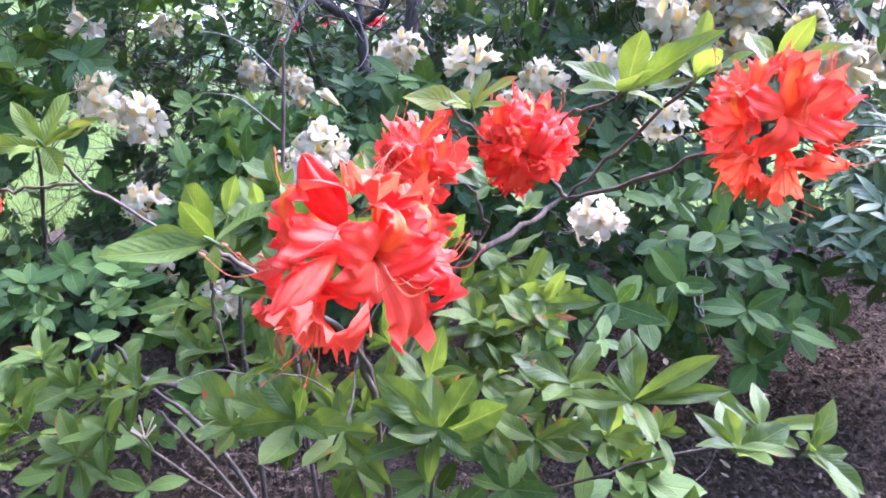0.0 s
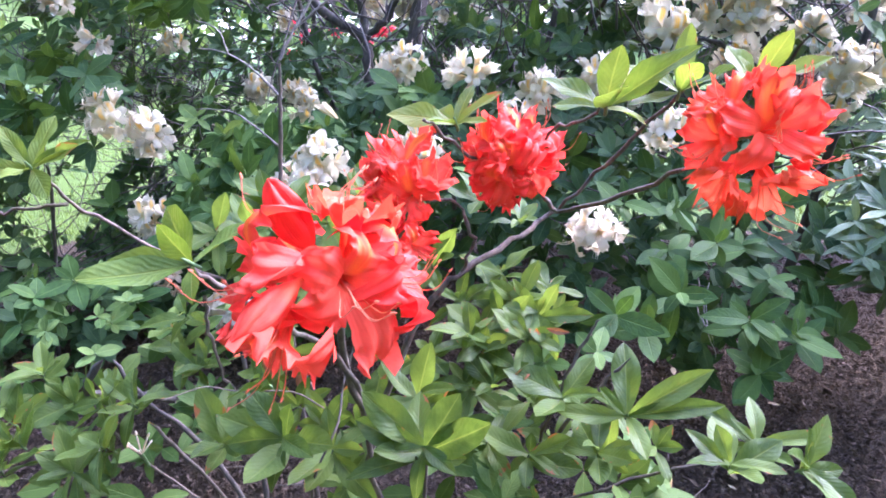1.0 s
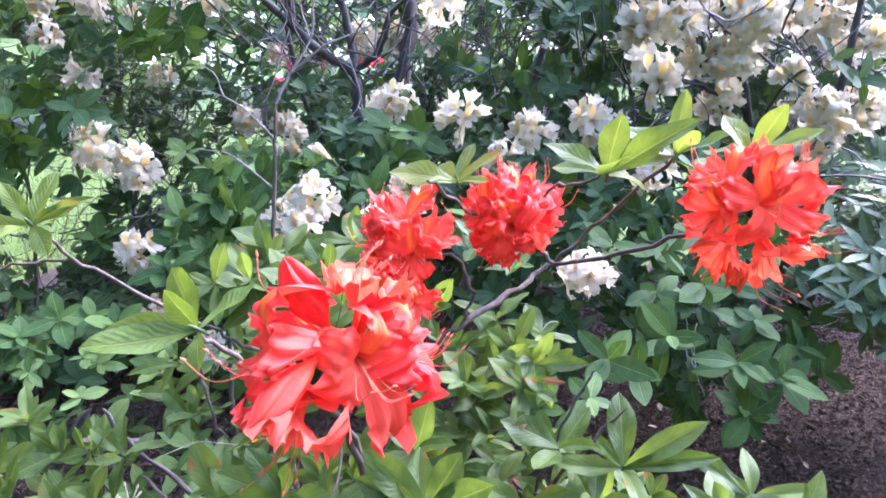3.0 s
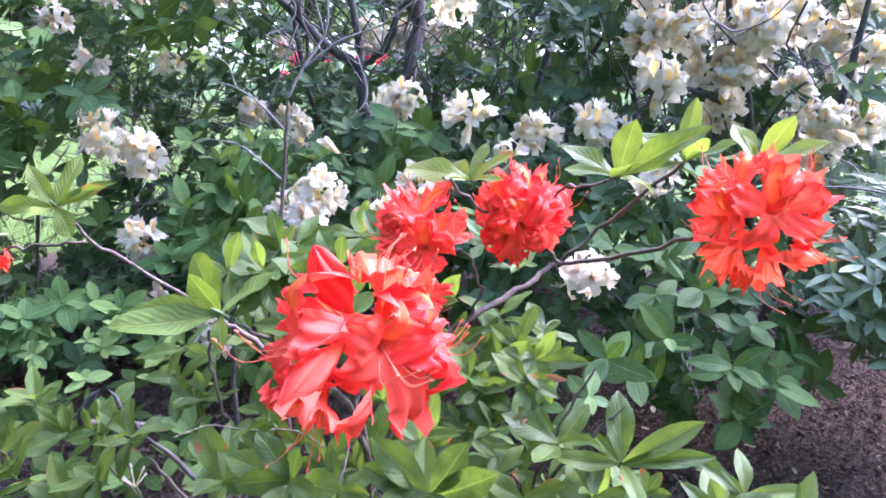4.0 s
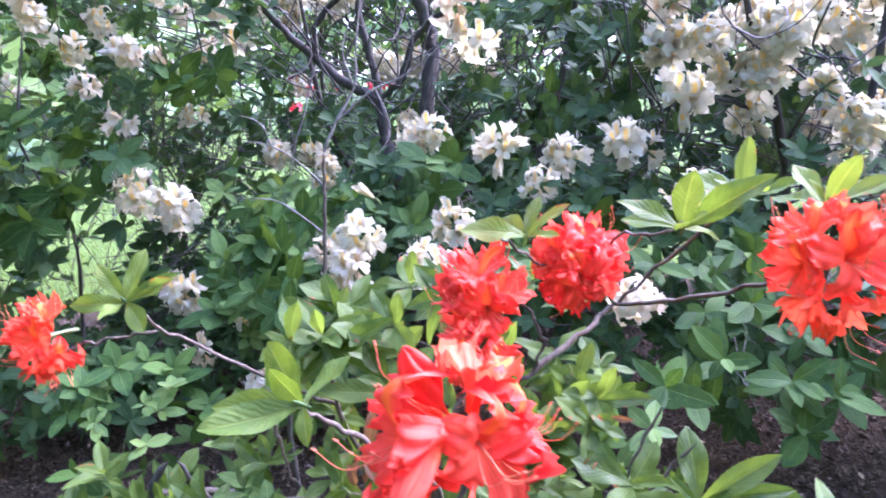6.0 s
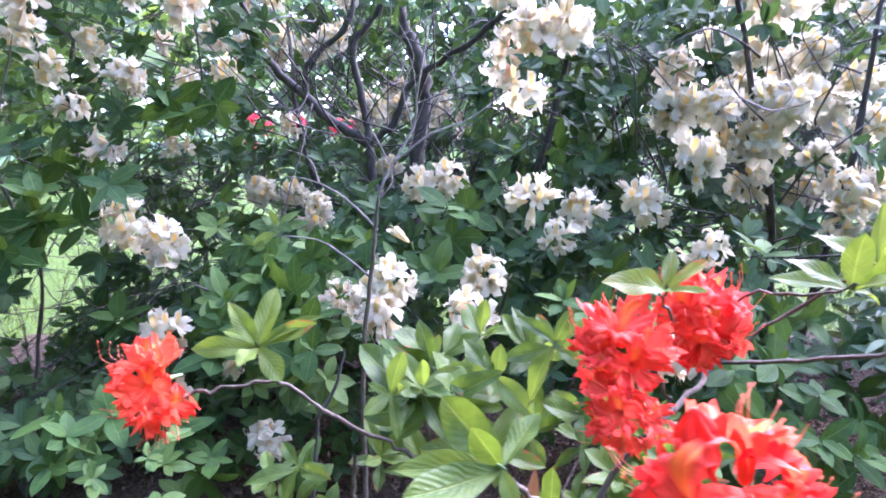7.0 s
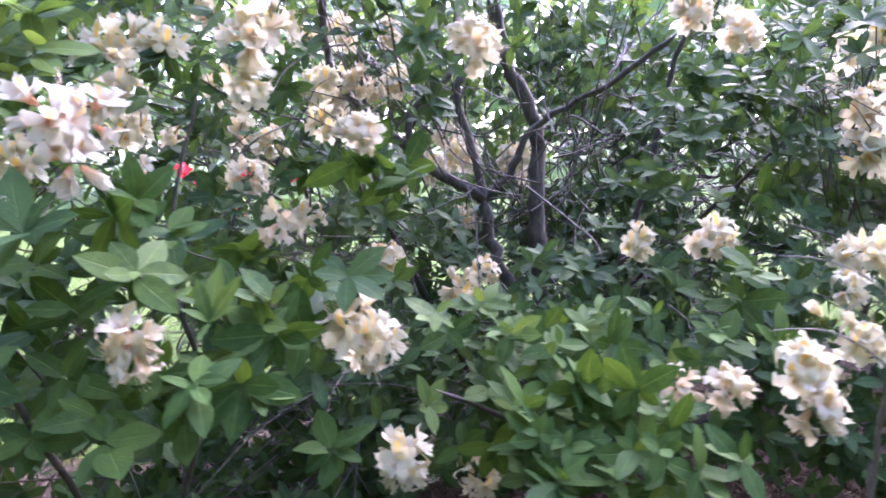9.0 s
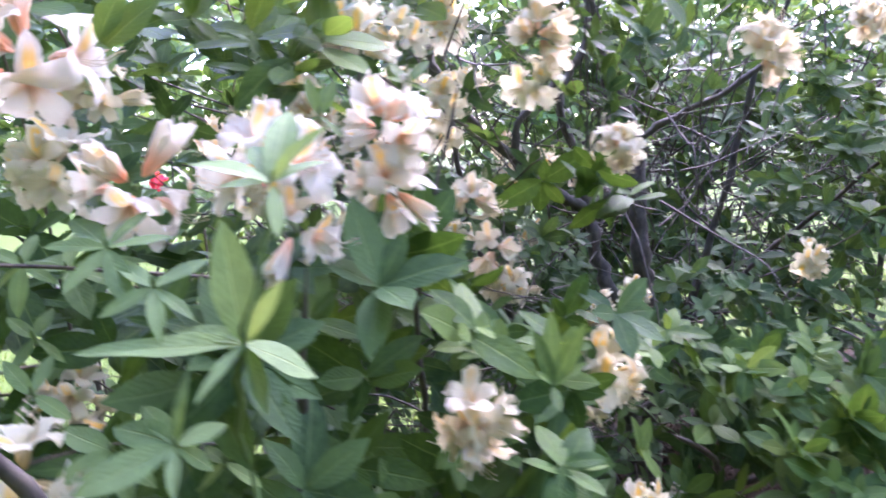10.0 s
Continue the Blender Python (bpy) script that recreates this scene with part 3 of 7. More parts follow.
def mulch_chips():
    rng = np.random.default_rng(5)
    n = 90000
    x, y = rng.uniform(-2.4, 1.7, n) + rng.normal(0, 0.22, n), rng.uniform(0.2, 2.8, n) + rng.normal(0, 0.22, n)
    d = rng.uniform(0, 6.28, n)
    ln, wd, th = 0.004 + 0.020 * rng.random(n) ** 3, 0.0025 + 0.006 * rng.random(n) ** 2, rng.uniform(0.001, 0.005, n)
    tilt = rng.normal(0, 0.45, n)
    corner = np.array([(-1, -1, -1), (1, -1, -1), (1, 1, -1), (-1, 1, -1), (-0.8, -0.7, 1), (0.9, -0.8, 1), (0.7, 0.8, 1), (-0.9, 0.7, 1)], float)
    a = corner[None] * np.stack([ln, wd, th], -1)[:, None] * 0.5
    a += rng.normal(0, 0.0016, a.shape)
    px = a[..., 0] * np.cos(d)[:, None] - a[..., 1] * np.sin(d)[:, None] + x[:, None]
    py = a[..., 0] * np.sin(d)[:, None] + a[..., 1] * np.cos(d)[:, None] + y[:, None]
    pz = a[..., 2] + a[..., 0] * np.sin(tilt)[:, None] + GROUND + 0.036 + rng.uniform(-0.004, 0.014, n)[:, None]
    f = np.array([(4, 5, 6, 7), (0, 1, 5, 4), (1, 2, 6, 5), (2, 3, 7, 6), (3, 0, 4, 7)])
    faces = (f[None] + (np.arange(n) * 8)[:, None, None]).reshape(-1, 4)
    v = np.stack([px, py, pz], -1).reshape(-1, 3)
    me = quads("mulch_chips", v, faces, np.zeros((len(v), 2)), False)
    tagged(part("mulch_chips", me, M_CHIP, None), "loose brown bark chips strewn on the mulch bed", "mulch", kind="stuff")


mulch_chips()


def grass():
    rng = np.random.default_rng(6)
    n = 26000
    x, y = rng.uniform(-9, 5, n), 3.2 + 8.0 * rng.random(n) ** 1.5
    h, a, w = rng.uniform(0.03, 0.075, n), rng.uniform(0, 6.28, n), rng.uniform(0.002, 0.005, n)
    lx, ly = rng.normal(0, 0.02, n), rng.normal(0, 0.02, n)
    z = np.full(n, GROUND - 0.035)
    v = np.stack([np.stack([x - w * np.cos(a), y - w * np.sin(a), z], -1), np.stack([x + w * np.cos(a), y + w * np.sin(a), z], -1),
                  np.stack([x + lx + 0.2 * w, y + ly, z + h], -1), np.stack([x + lx - 0.2 * w, y + ly, z + h], -1)], 1).reshape(-1, 3)
    me = quads("grass", v, np.arange(4 * n).reshape(-1, 4), np.tile([(0.4, 0), (0.6, 0), (0.6, 1), (0.4, 1)], (n, 1)), False)
    tagged(part("grass", me, M_GRASS, None), "bright green mown grass blades of the lawn", "grass", kind="stuff")


M_GRASS = leaf_material("grass_blade", (0.060, 0.105, 0.016), (0.105, 0.155, 0.028), True, 0.6, 0.35)
grass()


def far_woods():
    """One uneven band of leaf clumps: woods ahead, unseen shade trees added round the lawn."""
    rng = np.random.default_rng(8)
    cs, sz = [], []
    for k in range(330):
        a = rng.uniform(0, 6.2832)
        # trees not ahead are unseen: added nearer and tall to hold back skylight
        ahead = math.cos(a) > 0.2
        far = rng.uniform(22, 34) if ahead else rng.uniform(10, 16)
        # drawn closer on the left to shade that side
        if math.sin(a) < -0.6:
            far *= 0.58
        x, y = far * math.sin(a), 2 + far * math.cos(a)
        r, h = rng.uniform(1.8, 3.8), rng.uniform(6.0, 12.5) if ahead else rng.uniform(7.5, 13.0)
        m = 70 if ahead else 85
        u = rng.normal(0, 1, (m, 3))
        u /= np.linalg.norm(u, axis=1)[:, None]
        rad = rng.uniform(0.55, 1.05, m)[:, None]
        cs.append(np.array([x, y, GROUND + h * 0.5]) + u * rad * np.array([r, r * 0.9, h * 0.52]))
        sz.append(rng.uniform(0.3, 0.7, m) * (1.05 if ahead else 0.85))
    c, s = np.concatenate(cs), np.concatenate(sz)
    keep = c[:, 2] > GROUND
    c, s = c[keep], s[keep]
    ax = rng.normal(0, 0.5, (len(c), 3)) + np.array([0, -0.2, 0.8])
    ax /= np.linalg.norm(ax, axis=1)[:, None]
    ob = scatter_leaves("far_woods", c, ax, s, np.full(len(c), 4), M_FARWOOD, None, 9, 0.1, 0.7, 3)
    tagged(ob, "distant leafy trees and shrubs, with unseen shade trees added around the lawn", "woods")


M_FARWOOD = leaf_material("far_leaves", (0.07, 0.12, 0.03), (0.17, 0.25, 0.07), True, 0.6, 0.3)
far_woods()

# ---------------------------------------------------------------- the shrubs
red_azalea = thing("red_azalea", (-0.22, 0.80, GROUND), "orange-red flowering azalea with fresh green leaf rosettes in bark mulch", "shrub")
white_azalea = thing("white_azalea", (-0.55, 2.50, GROUND), "large white flowering azalea with dark stems and blue-green leaves", "shrub", "white azaleas in the bed")
right_azalea = thing("white_azalea", (0.75, 2.15, GROUND), "tall white azalea crowded with blossoms beside the open mulch", "shrub", "white azaleas in the bed")
left_azalea = thing("white_azalea", (-1.75, 1.75, GROUND), "white azalea with peach-tinted buds and broad green leaves", "shrub", "white azaleas in the bed")

# orange-red heads
head = part("flower_truss", TRUSS, None, red_azalea, Matrix.Translation((-0.113, 0.397, 1.109)) @ aim((-0.1, -0.7, 0.3)), "open orange-red flower head with long stamens")
rng = random.Random(71)
for form, pool, start, way, size, roll in (
        (8, FLOWERS_RED, (-0.104, 0.400, 1.105), (0.65, -0.76, 0.00), 0.9, -0.42),
        (10, FLOWERS_RED, (-0.091, 0.407, 1.093), (0.95, 0.18, 0.26), 0.86, 0.1),
        (10, FLOWERS_RED, (-0.121, 0.388, 1.108), (-0.84, -0.48, 0.25), 0.9, 0.25),
        (7, FLOWERS_RED, (-0.129, 0.383, 1.090), (-0.20, -0.73, -0.65), 0.92, -0.2),
        (6, FLOWERS_RED, (-0.111, 0.375, 1.115), (-0.56, -0.71, -0.42), 0.98, 0.5),
        (5, FLOWERS_RED, (-0.116, 0.409, 1.110), (-0.48, -0.15, 0.87), 0.98, 0.9),
        (9, FLOWERS_ORANGE, (-0.099, 0.407, 1.110), (0.19, 0.37, 0.91), 0.82, 2.9),
        (1, FLOWERS_RED, (-0.122, 0.415, 1.103), (-0.91, 0.37, 0.17), 0.8, 0.0)):
    bloom_with_stamens(head, pool, form, start, way, size, roll, rng)
truss(red_azalea, (-0.115, 0.690, 1.083), (-0.3, -0.6, 0.4), 0.80, 7, 2, "red", spread=1.35)
truss(red_azalea, (-0.015, 0.760, 1.105), (0.1, -0.6, 0.5), 0.82, 8, 3, "red", spread=1.35)
truss(red_azalea, (-0.122, 0.640, 1.050), (-0.4, -0.7, -0.3), 0.64, 5, 4, "red")
truss(red_azalea, (0.200, 0.580, 1.158), (0.05, -0.8, 0.2), 0.76, 7, 5, "orange",
      [(0.10, -0.88, 0.40), (-0.86, -0.45, 0.05), (-0.50, -0.58, -0.62), (0.28, -0.62, -0.74), (0.88, -0.40, -0.15), (0.52, -0.10, 0.80), (-0.48, -0.25, 0.76)], forms=(4, 1, 3, 0, 7, 2, 1))
truss(red_azalea, (-0.588, 0.572, 1.110), (-0.2, -0.6, 0.1), 0.62, 7, 6, "orange",
      [(-0.30, -0.50, 0.80), (0.30, -0.30, 0.90), (0.15, -0.95, 0.25), (-0.55, -0.70, -0.10), (0.25, -0.35, -0.90), (-0.15, -0.50, -0.86), (0.55, -0.60, -0.50)], forms=(0, 3, 4, 1, 7, 3, 1))

# stems of the orange-red azalea
branch(red_azalea, [(-0.22, 0.80, 0.17), (-0.21, 0.76, 0.45), (-0.19, 0.66, 0.75), (-0.185, 0.60, 0.93), (-0.14, 0.48, 1.04), (-0.13, 0.40, 1.10)], 0.0058, 0.0027, M_BARK, seed=1)
branch(red_azalea, [(-0.195, 0.66, 0.74), (-0.13, 0.70, 0.91), (-0.072, 0.722, 0.975), (0.00, 0.78, 1.005), (0.043, 0.819, 1.024)], 0.0045, 0.0032, M_BARK, seed=2)
branch(red_azalea, [(0.043, 0.819, 1.024), (0.10, 0.73, 1.065), (0.157, 0.612, 1.122), (0.185, 0.585, 1.145)], 0.0030, 0.0020, M_BARK, seed=3)
branch(red_azalea, [(0.043, 0.819, 1.024), (0.10, 0.80, 1.09), (0.168, 0.727, 1.18), (0.18, 0.70, 1.205)], 0.0027, 0.0017, M_BARK, seed=4)
branch(red_azalea, [(0.043, 0.819, 1.024), (0.015, 0.80, 1.06), (0.000, 0.783, 1.078), (-0.05, 0.72, 1.12), (-0.085, 0.66, 1.165), (-0.09, 0.65, 1.17)], 0.0030, 0.0014, M_BARK, seed=5)
branch(red_azalea, [(0.000, 0.783, 1.078), (0.035, 0.74, 1.14), (0.075, 0.66, 1.165), (0.085, 0.61, 1.19)], 0.0020, 0.0014, M_BARK, seed=6)
branch(red_azalea, [(0.000, 0.783, 1.078), (0.00, 0.81, 1.095), (-0.012, 0.775, 1.10)], 0.0022, 0.0014, M_BARK, seed=7)
branch(red_azalea, [(-0.05, 0.72, 1.02), (-0.075, 0.73, 1.06), (-0.11, 0.70, 1.075)], 0.0025, 0.0014, M_BARK, seed=8)
branch(red_azalea, [(-0.072, 0.722, 0.975), (-0.06, 0.72, 1.0), (-0.05, 0.72, 1.02)], 0.0022, 0.0022, M_BARK, seed=9)
branch(red_azalea, [(-0.19, 0.68, 0.78), (-0.185, 0.585, 0.933), (-0.208, 0.520, 1.002), (-0.240, 0.490, 1.050), (-0.258, 0.472, 1.080)], 0.0040, 0.0022, M_BARK, seed=10)
branch(red_azalea, [(-0.22, 0.78, 0.35), (-0.29, 0.77, 0.70), (-0.335, 0.735, 0.92), (-0.345, 0.745, 0.985)], 0.0045, 0.0025, M_BARK, seed=11)
branch(red_azalea, [(-0.335, 0.735, 0.92), (-0.38, 0.72, 0.955), (-0.43, 0.704, 0.994), (-0.485, 0.64, 1.075), (-0.487, 0.585, 1.125), (-0.486, 0.573, 1.142)], 0.0030, 0.0016, M_BARK, seed=12)
branch(red_azalea, [(-0.48, 0.60, 1.10), (-0.53, 0.58, 1.10), (-0.57, 0.57, 1.095), (-0.60, 0.572, 1.105)], 0.0019, 0.0014, M_BARK, seed=13)
branch(red_azalea, [(-0.22, 0.80, 0.19), (-0.42, 0.78, 0.45), (-0.52, 0.74, 0.66), (-0.55, 0.72, 0.73)], 0.0034, 0.0022, M_BARK, seed=14)
branch(red_azalea, [(-0.42, 0.78, 0.45), (-0.62, 0.78, 0.60), (-0.66, 0.75, 0.72)], 0.0022, 0.0018, M_BARK, seed=15)
branch(red_azalea, [(-0.22, 0.80, 0.19), (-0.05, 0.82, 0.50), (0.06, 0.80, 0.72), (0.14, 0.79, 0.83)], 0.0047, 0.0022, M_BARK, seed=16)
branch(red_azalea, [(-0.03, 0.82, 0.53), (0.15, 0.80, 0.62), (0.28, 0.78, 0.70)], 0.0029, 0.0018, M_BARK, seed=17)
branch(red_azalea, [(-0.21, 0.78, 0.30), (-0.14, 0.68, 0.60), (-0.11, 0.66, 0.80)], 0.0036, 0.0018, M_BARK, seed=18)

# stems of the large white azalea
def stem(points, r0, r1, seed, plant=None, mat=None):
    branch(plant or white_azalea, points, r0, r1, mat or M_TRUNK, "stem", 9, min(0.006, 0.22 * r0), seed)


stem([(-0.56, 2.42, 0.15), (-0.545, 2.45, 0.6), (-0.536, 2.48, 0.87), (-0.534, 2.52, 1.07), (-0.514, 2.56, 1.24), (-0.488, 2.60, 1.44), (-0.513, 2.63, 1.58), (-0.567, 2.66, 1.71), (-0.594, 2.70, 1.95), (-0.62, 2.72, 2.4)], 0.036, 0.020, 31)
stem([(-0.60, 2.44, 0.15), (-0.63, 2.46, 0.6), (-0.666, 2.484, 0.886), (-0.704, 2.525, 1.085), (-0.718, 2.557, 1.235)], 0.030, 0.021, 32)
stem([(-0.718, 2.557, 1.235), (-0.821, 2.569, 1.30), (-0.912, 2.582, 1.37), (-1.073, 2.612, 1.523), (-1.189, 2.643, 1.676), (-1.226, 2.679, 1.853), (-1.21, 2.70, 2.1)], 0.022, 0.013, 33)
stem([(-0.718, 2.557, 1.235), (-0.731, 2.585, 1.372), (-0.78, 2.631, 1.593), (-0.737, 2.65, 1.682), (-0.648, 2.679, 1.816), (-0.60, 2.70, 2.05)], 0.018, 0.011, 34)
stem([(-0.718, 2.557, 1.235), (-0.617, 2.56, 1.319), (-0.54, 2.54, 1.453), (-0.42, 2.48, 1.54), (-0.27, 2.40, 1.62), (-0.10, 2.30, 1.75)], 0.016, 0.009, 35)
stem([(-0.969, 2.59, 1.425), (-0.96, 2.59, 1.543), (-0.883, 2.59, 1.619), (-0.785, 2.60, 1.708), (-0.755, 2.64, 1.871), (-0.80, 2.66, 2.1)], 0.014, 0.009, 36)
stem([(-0.58, 2.60, 0.16), (-0.85, 2.75, 0.7), (-1.05, 2.8, 1.2), (-1.1, 2.85, 1.8)], 0.02, 0.008, 37)
stem([(-0.50, 2.60, 0.16), (-0.20, 2.70, 0.7), (0.0, 2.70, 1.2), (0.12, 2.65, 1.7), (0.3, 2.6, 2.1)], 0.022, 0.008, 38)
stem([(-0.20, 2.70, 0.7), (0.0, 2.5, 1.0), (0.15, 2.3, 1.25), (0.3, 2.1, 1.5)], 0.012, 0.005, 39)
stem([(-0.55, 2.45, 0.16), (-0.70, 2.0, 0.5), (-0.9, 1.8, 0.75), (-1.1, 1.7, 0.9)], 0.014, 0.004, 40)
stem([(-0.5, 2.45, 0.16), (-0.35, 2.0, 0.5), (-0.25, 1.7, 0.75), (-0.2, 1.45, 0.95)], 0.014, 0.004, 41)
# old bare stems of the orange-red azalea, with dry twigs
stem([(-0.50, 1.12, 0.17), (-0.51, 1.13, 0.55), (-0.503, 1.138, 0.872), (-0.482, 1.14, 1.04), (-0.468, 1.14, 1.13), (-0.455, 1.14, 1.22)], 0.0052, 0.0034, 42, red_azalea, M_BARK)
stem([(-0.455, 1.14, 1.22), (-0.43, 1.16, 1.27), (-0.395, 1.19, 1.33), (-0.38, 1.20, 1.42), (-0.36, 1.22, 1.52)], 0.0030, 0.0014, 43, red_azalea, M_DRY)
stem([(-0.43, 1.16, 1.27), (-0.36, 1.18, 1.32), (-0.29, 1.20, 1.345), (-0.21, 1.22, 1.40)], 0.0024, 0.0012, 46, red_azalea, M_DRY)
stem([(-0.462, 1.14, 1.15), (-0.51, 1.15, 1.20), (-0.57, 1.17, 1.235), (-0.65, 1.19, 1.25)], 0.0024, 0.0009, 44, red_azalea, M_DRY)
stem([(-0.478, 1.14, 1.06), (-0.54, 1.15, 1.11), (-0.59, 1.17, 1.13), (-0.67, 1.18, 1.135)], 0.0024, 0.0009, 45, red_azalea, M_DRY)
stem([(-0.57, 1.17, 1.235), (-0.59, 1.18, 1.28), (-0.64, 1.19, 1.30)], 0.0014, 0.0008, 53, red_azalea, M_DRY)
stem([(-0.395, 1.19, 1.33), (-0.41, 1.20, 1.40), (-0.39, 1.21, 1.46), (-0.42, 1.22, 1.53)], 0.0016, 0.0008, 54, red_azalea, M_DRY)
stem([(-0.62, 1.10, 0.17), (-0.61, 1.09, 0.45), (-0.60, 1.088, 0.68), (-0.585, 1.09, 0.80)], 0.006, 0.004, 55, red_azalea, M_TRUNK)
stem([(-0.585, 1.09, 0.80), (-0.55, 1.10, 0.86), (-0.53, 1.12, 0.93)], 0.004, 0.002, 56, red_azalea, M_TRUNK)
# stems of the other two
stem([(0.75, 2.15, 0.15), (0.70, 2.10, 0.7), (0.62, 2.0, 1.1), (0.5, 1.9, 1.4), (0.42, 1.9, 1.8)], 0.018, 0.006, 47, right_azalea)
stem([(0.75, 2.15, 0.18), (0.85, 2.1, 0.8), (0.9, 2.05, 1.3), (0.95, 2.1, 1.8)], 0.016, 0.006, 48, right_azalea)
stem([(0.62, 2.0, 1.1), (0.45, 1.85, 1.18), (0.36, 1.80, 1.20)], 0.008, 0.003, 49, right_azalea)
stem([(-1.75, 1.75, 0.15), (-1.80, 1.65, 0.7), (-1.85, 1.5, 1.1), (-1.84, 1.35, 1.4)], 0.009, 0.004, 50, left_azalea)
stem([(-1.75, 1.75, 0.17), (-1.70, 1.82, 0.6), (-1.60, 1.78, 0.95), (-1.62, 1.70, 1.25), (-1.52, 1.72, 1.6)], 0.008, 0.003, 51, left_azalea)
stem([(-1.80, 1.65, 0.7), (-1.95, 1.4, 1.0), (-2.05, 1.25, 1.25), (-2.1, 1.2, 1.45)], 0.01, 0.004, 52, left_azalea)

# leaf rosettes and flower heads, by their places
truss(white_azalea, (-1.257, 1.695, 1.073), (-.2, -.6, .1), 1.04, 8, 185, "white")
truss(white_azalea, (-1.227, 1.816, 0.997), (.1, -.7, -.1), 1.14, 9, 186, "white")
truss(white_azalea, (-1.456, 1.832, 1.401), (0, -.5, .2), 0.83, 5, 187, "cream")
truss(white_azalea, (-1.391, 1.885, 1.296), (0, -.6, -.2), 0.88, 5, 188, "cream")
truss(white_azalea, (-1.193, 1.696, 0.759), (0, -.7, .1), 0.99, 8, 189, "white")
truss(white_azalea, (-1.348, 2.214, 1.258), (0, -.6, .3), 0.73, 6, 190, "white")
truss(white_azalea, (-1.136, 2.430, 1.068), (0, -.6, .3), 0.83, 7, 191, "white")
truss(white_azalea, (-0.886, 2.308, 0.982), (0, -.8, .3), 1.04, 8, 192, "white")
truss(white_azalea, (-0.458, 1.934, 1.149), (0, -.7, .1), 0.83, 7, 193, "white")
truss(white_azalea, (-0.475, 1.330, 1.001), (0, -.7, .2), 0.88, 7, 194, "white")
truss(white_azalea, (-0.482, 1.281, 0.948), (0, -.8, 0), 0.83, 7, 195, "cream")
truss(white_azalea, (-0.420, 1.331, 1.082), (0, -.75, .5), 0.73, 1, 196, "white")
truss(white_azalea, (-0.303, 1.232, 0.958), (-.2, -.7, .4), 0.83, 7, 197, "white")
truss(white_azalea, (-0.265, 1.406, 0.993), (0, -.7, .4), 0.83, 7, 198, "white")
truss(white_azalea, (-0.148, 1.479, 1.153), (-.1, -.7, .5), 0.88, 8, 199, "white")
truss(white_azalea, (-0.012, 1.702, 1.093), (0, -.7, .4), 0.94, 8, 200, "white")
truss(white_azalea, (-0.068, 1.631, 1.034), (0, -.8, .1), 0.78, 6, 201, "white")
truss(white_azalea, (0.140, 1.680, 1.124), (0, -.7, .5), 0.94, 8, 202, "white")
truss(right_azalea, (0.298, 1.600, 1.000), (0, -.8, -.1), 0.88, 7, 203, "white")
truss(white_azalea, (0.117, 1.209, 0.880), (0, -.8, -.2), 0.78, 7, 204, "cream")
truss(right_azalea, (0.306, 1.951, 1.339), (-.2, -.7, .4), 1.14, 9, 205, "white")
truss(right_azalea, (0.303, 1.737, 1.224), (-.1, -.8, .2), 0.99, 10, 206, "white")
truss(right_azalea, (0.455, 1.891, 1.246), (0, -.8, .3), 1.04, 9, 207, "white")
truss(right_azalea, (0.537, 1.869, 1.244), (0, -.8, .3), 1.04, 9, 208, "white")
truss(right_azalea, (0.578, 1.857, 1.344), (0, -.7, .5), 1.14, 10, 209, "white")
truss(right_azalea, (0.512, 1.922, 1.136), (0, -.8, 0), 0.94, 8, 210, "white")
truss(right_azalea, (0.477, 2.039, 1.368), (0, -.7, .5), 0.94, 8, 211, "white")
truss(right_azalea, (0.688, 1.871, 1.197), (0, -.7, .5), 0.88, 8, 212, "white")
truss(right_azalea, (0.753, 1.839, 1.110), (0, -.8, .2), 1.04, 9, 213, "white")
truss(right_azalea, (0.753, 1.831, 1.043), (0, -.8, -.1), 0.94, 8, 214, "white")
truss(right_azalea, (0.897, 2.222, 1.297), (0, -.7, .4), 1.14, 9, 215, "white")
truss(right_azalea, (0.924, 1.982, 1.087), (0, -.7, .4), 0.99, 8, 216, "white")
truss(white_azalea, (-1.167, 1.679, 0.566), (0, -.7, 0), 0.80, 6, 217, "cream")
truss(white_azalea, (-0.748, 2.793, 1.378), (0, -.7, .3), 1.04, 7, 218, "white")
truss(white_azalea, (-0.485, 2.852, 1.365), (0, -.7, .3), 0.94, 7, 219, "white")
truss(white_azalea, (-0.209, 1.384, 1.473), (-.2, -.7, .1), 0.83, 7, 220, "cream")
truss(white_azalea, (-0.157, 1.370, 1.517), (0, -.7, .4), 0.94, 8, 221, "cream")
truss(white_azalea, (-0.087, 1.396, 1.517), (.2, -.7, .4), 0.94, 8, 222, "white")
truss(white_azalea, (-0.175, 1.383, 1.400), (0, -.8, -.3), 0.78, 5, 223, "white")
truss(white_azalea, (-1.003, 1.719, 0.656), (-.2, -.7, .2), 0.85, 7, 224, "white")
truss(white_azalea, (-1.184, 1.676, 0.736), (.1, -.7, .4), 0.78, 6, 225, "white")
truss(white_azalea, (-0.550, 1.429, 0.931), (-.1, -.7, .2), 0.73, 7, 226, "cream")
truss(white_azalea, (-0.767, 1.321, 0.627), (.1, -.7, -.1), 0.78, 6, 227, "cream")
truss(white_azalea, (-0.390, 1.737, 1.166), (0, -.6, .1), 0.73, 5, 228, "cream")
truss(white_azalea, (-1.107, 2.383, 1.073), (0, -.7, .3), 0.94, 8, 229, "white")
truss(white_azalea, (-1.731, 2.043, 1.607), (0, -.7, .2), 0.94, 7, 230, "white")
truss(white_azalea, (-1.791, 2.250, 1.545), (0, -.7, .2), 0.94, 7, 231, "white")
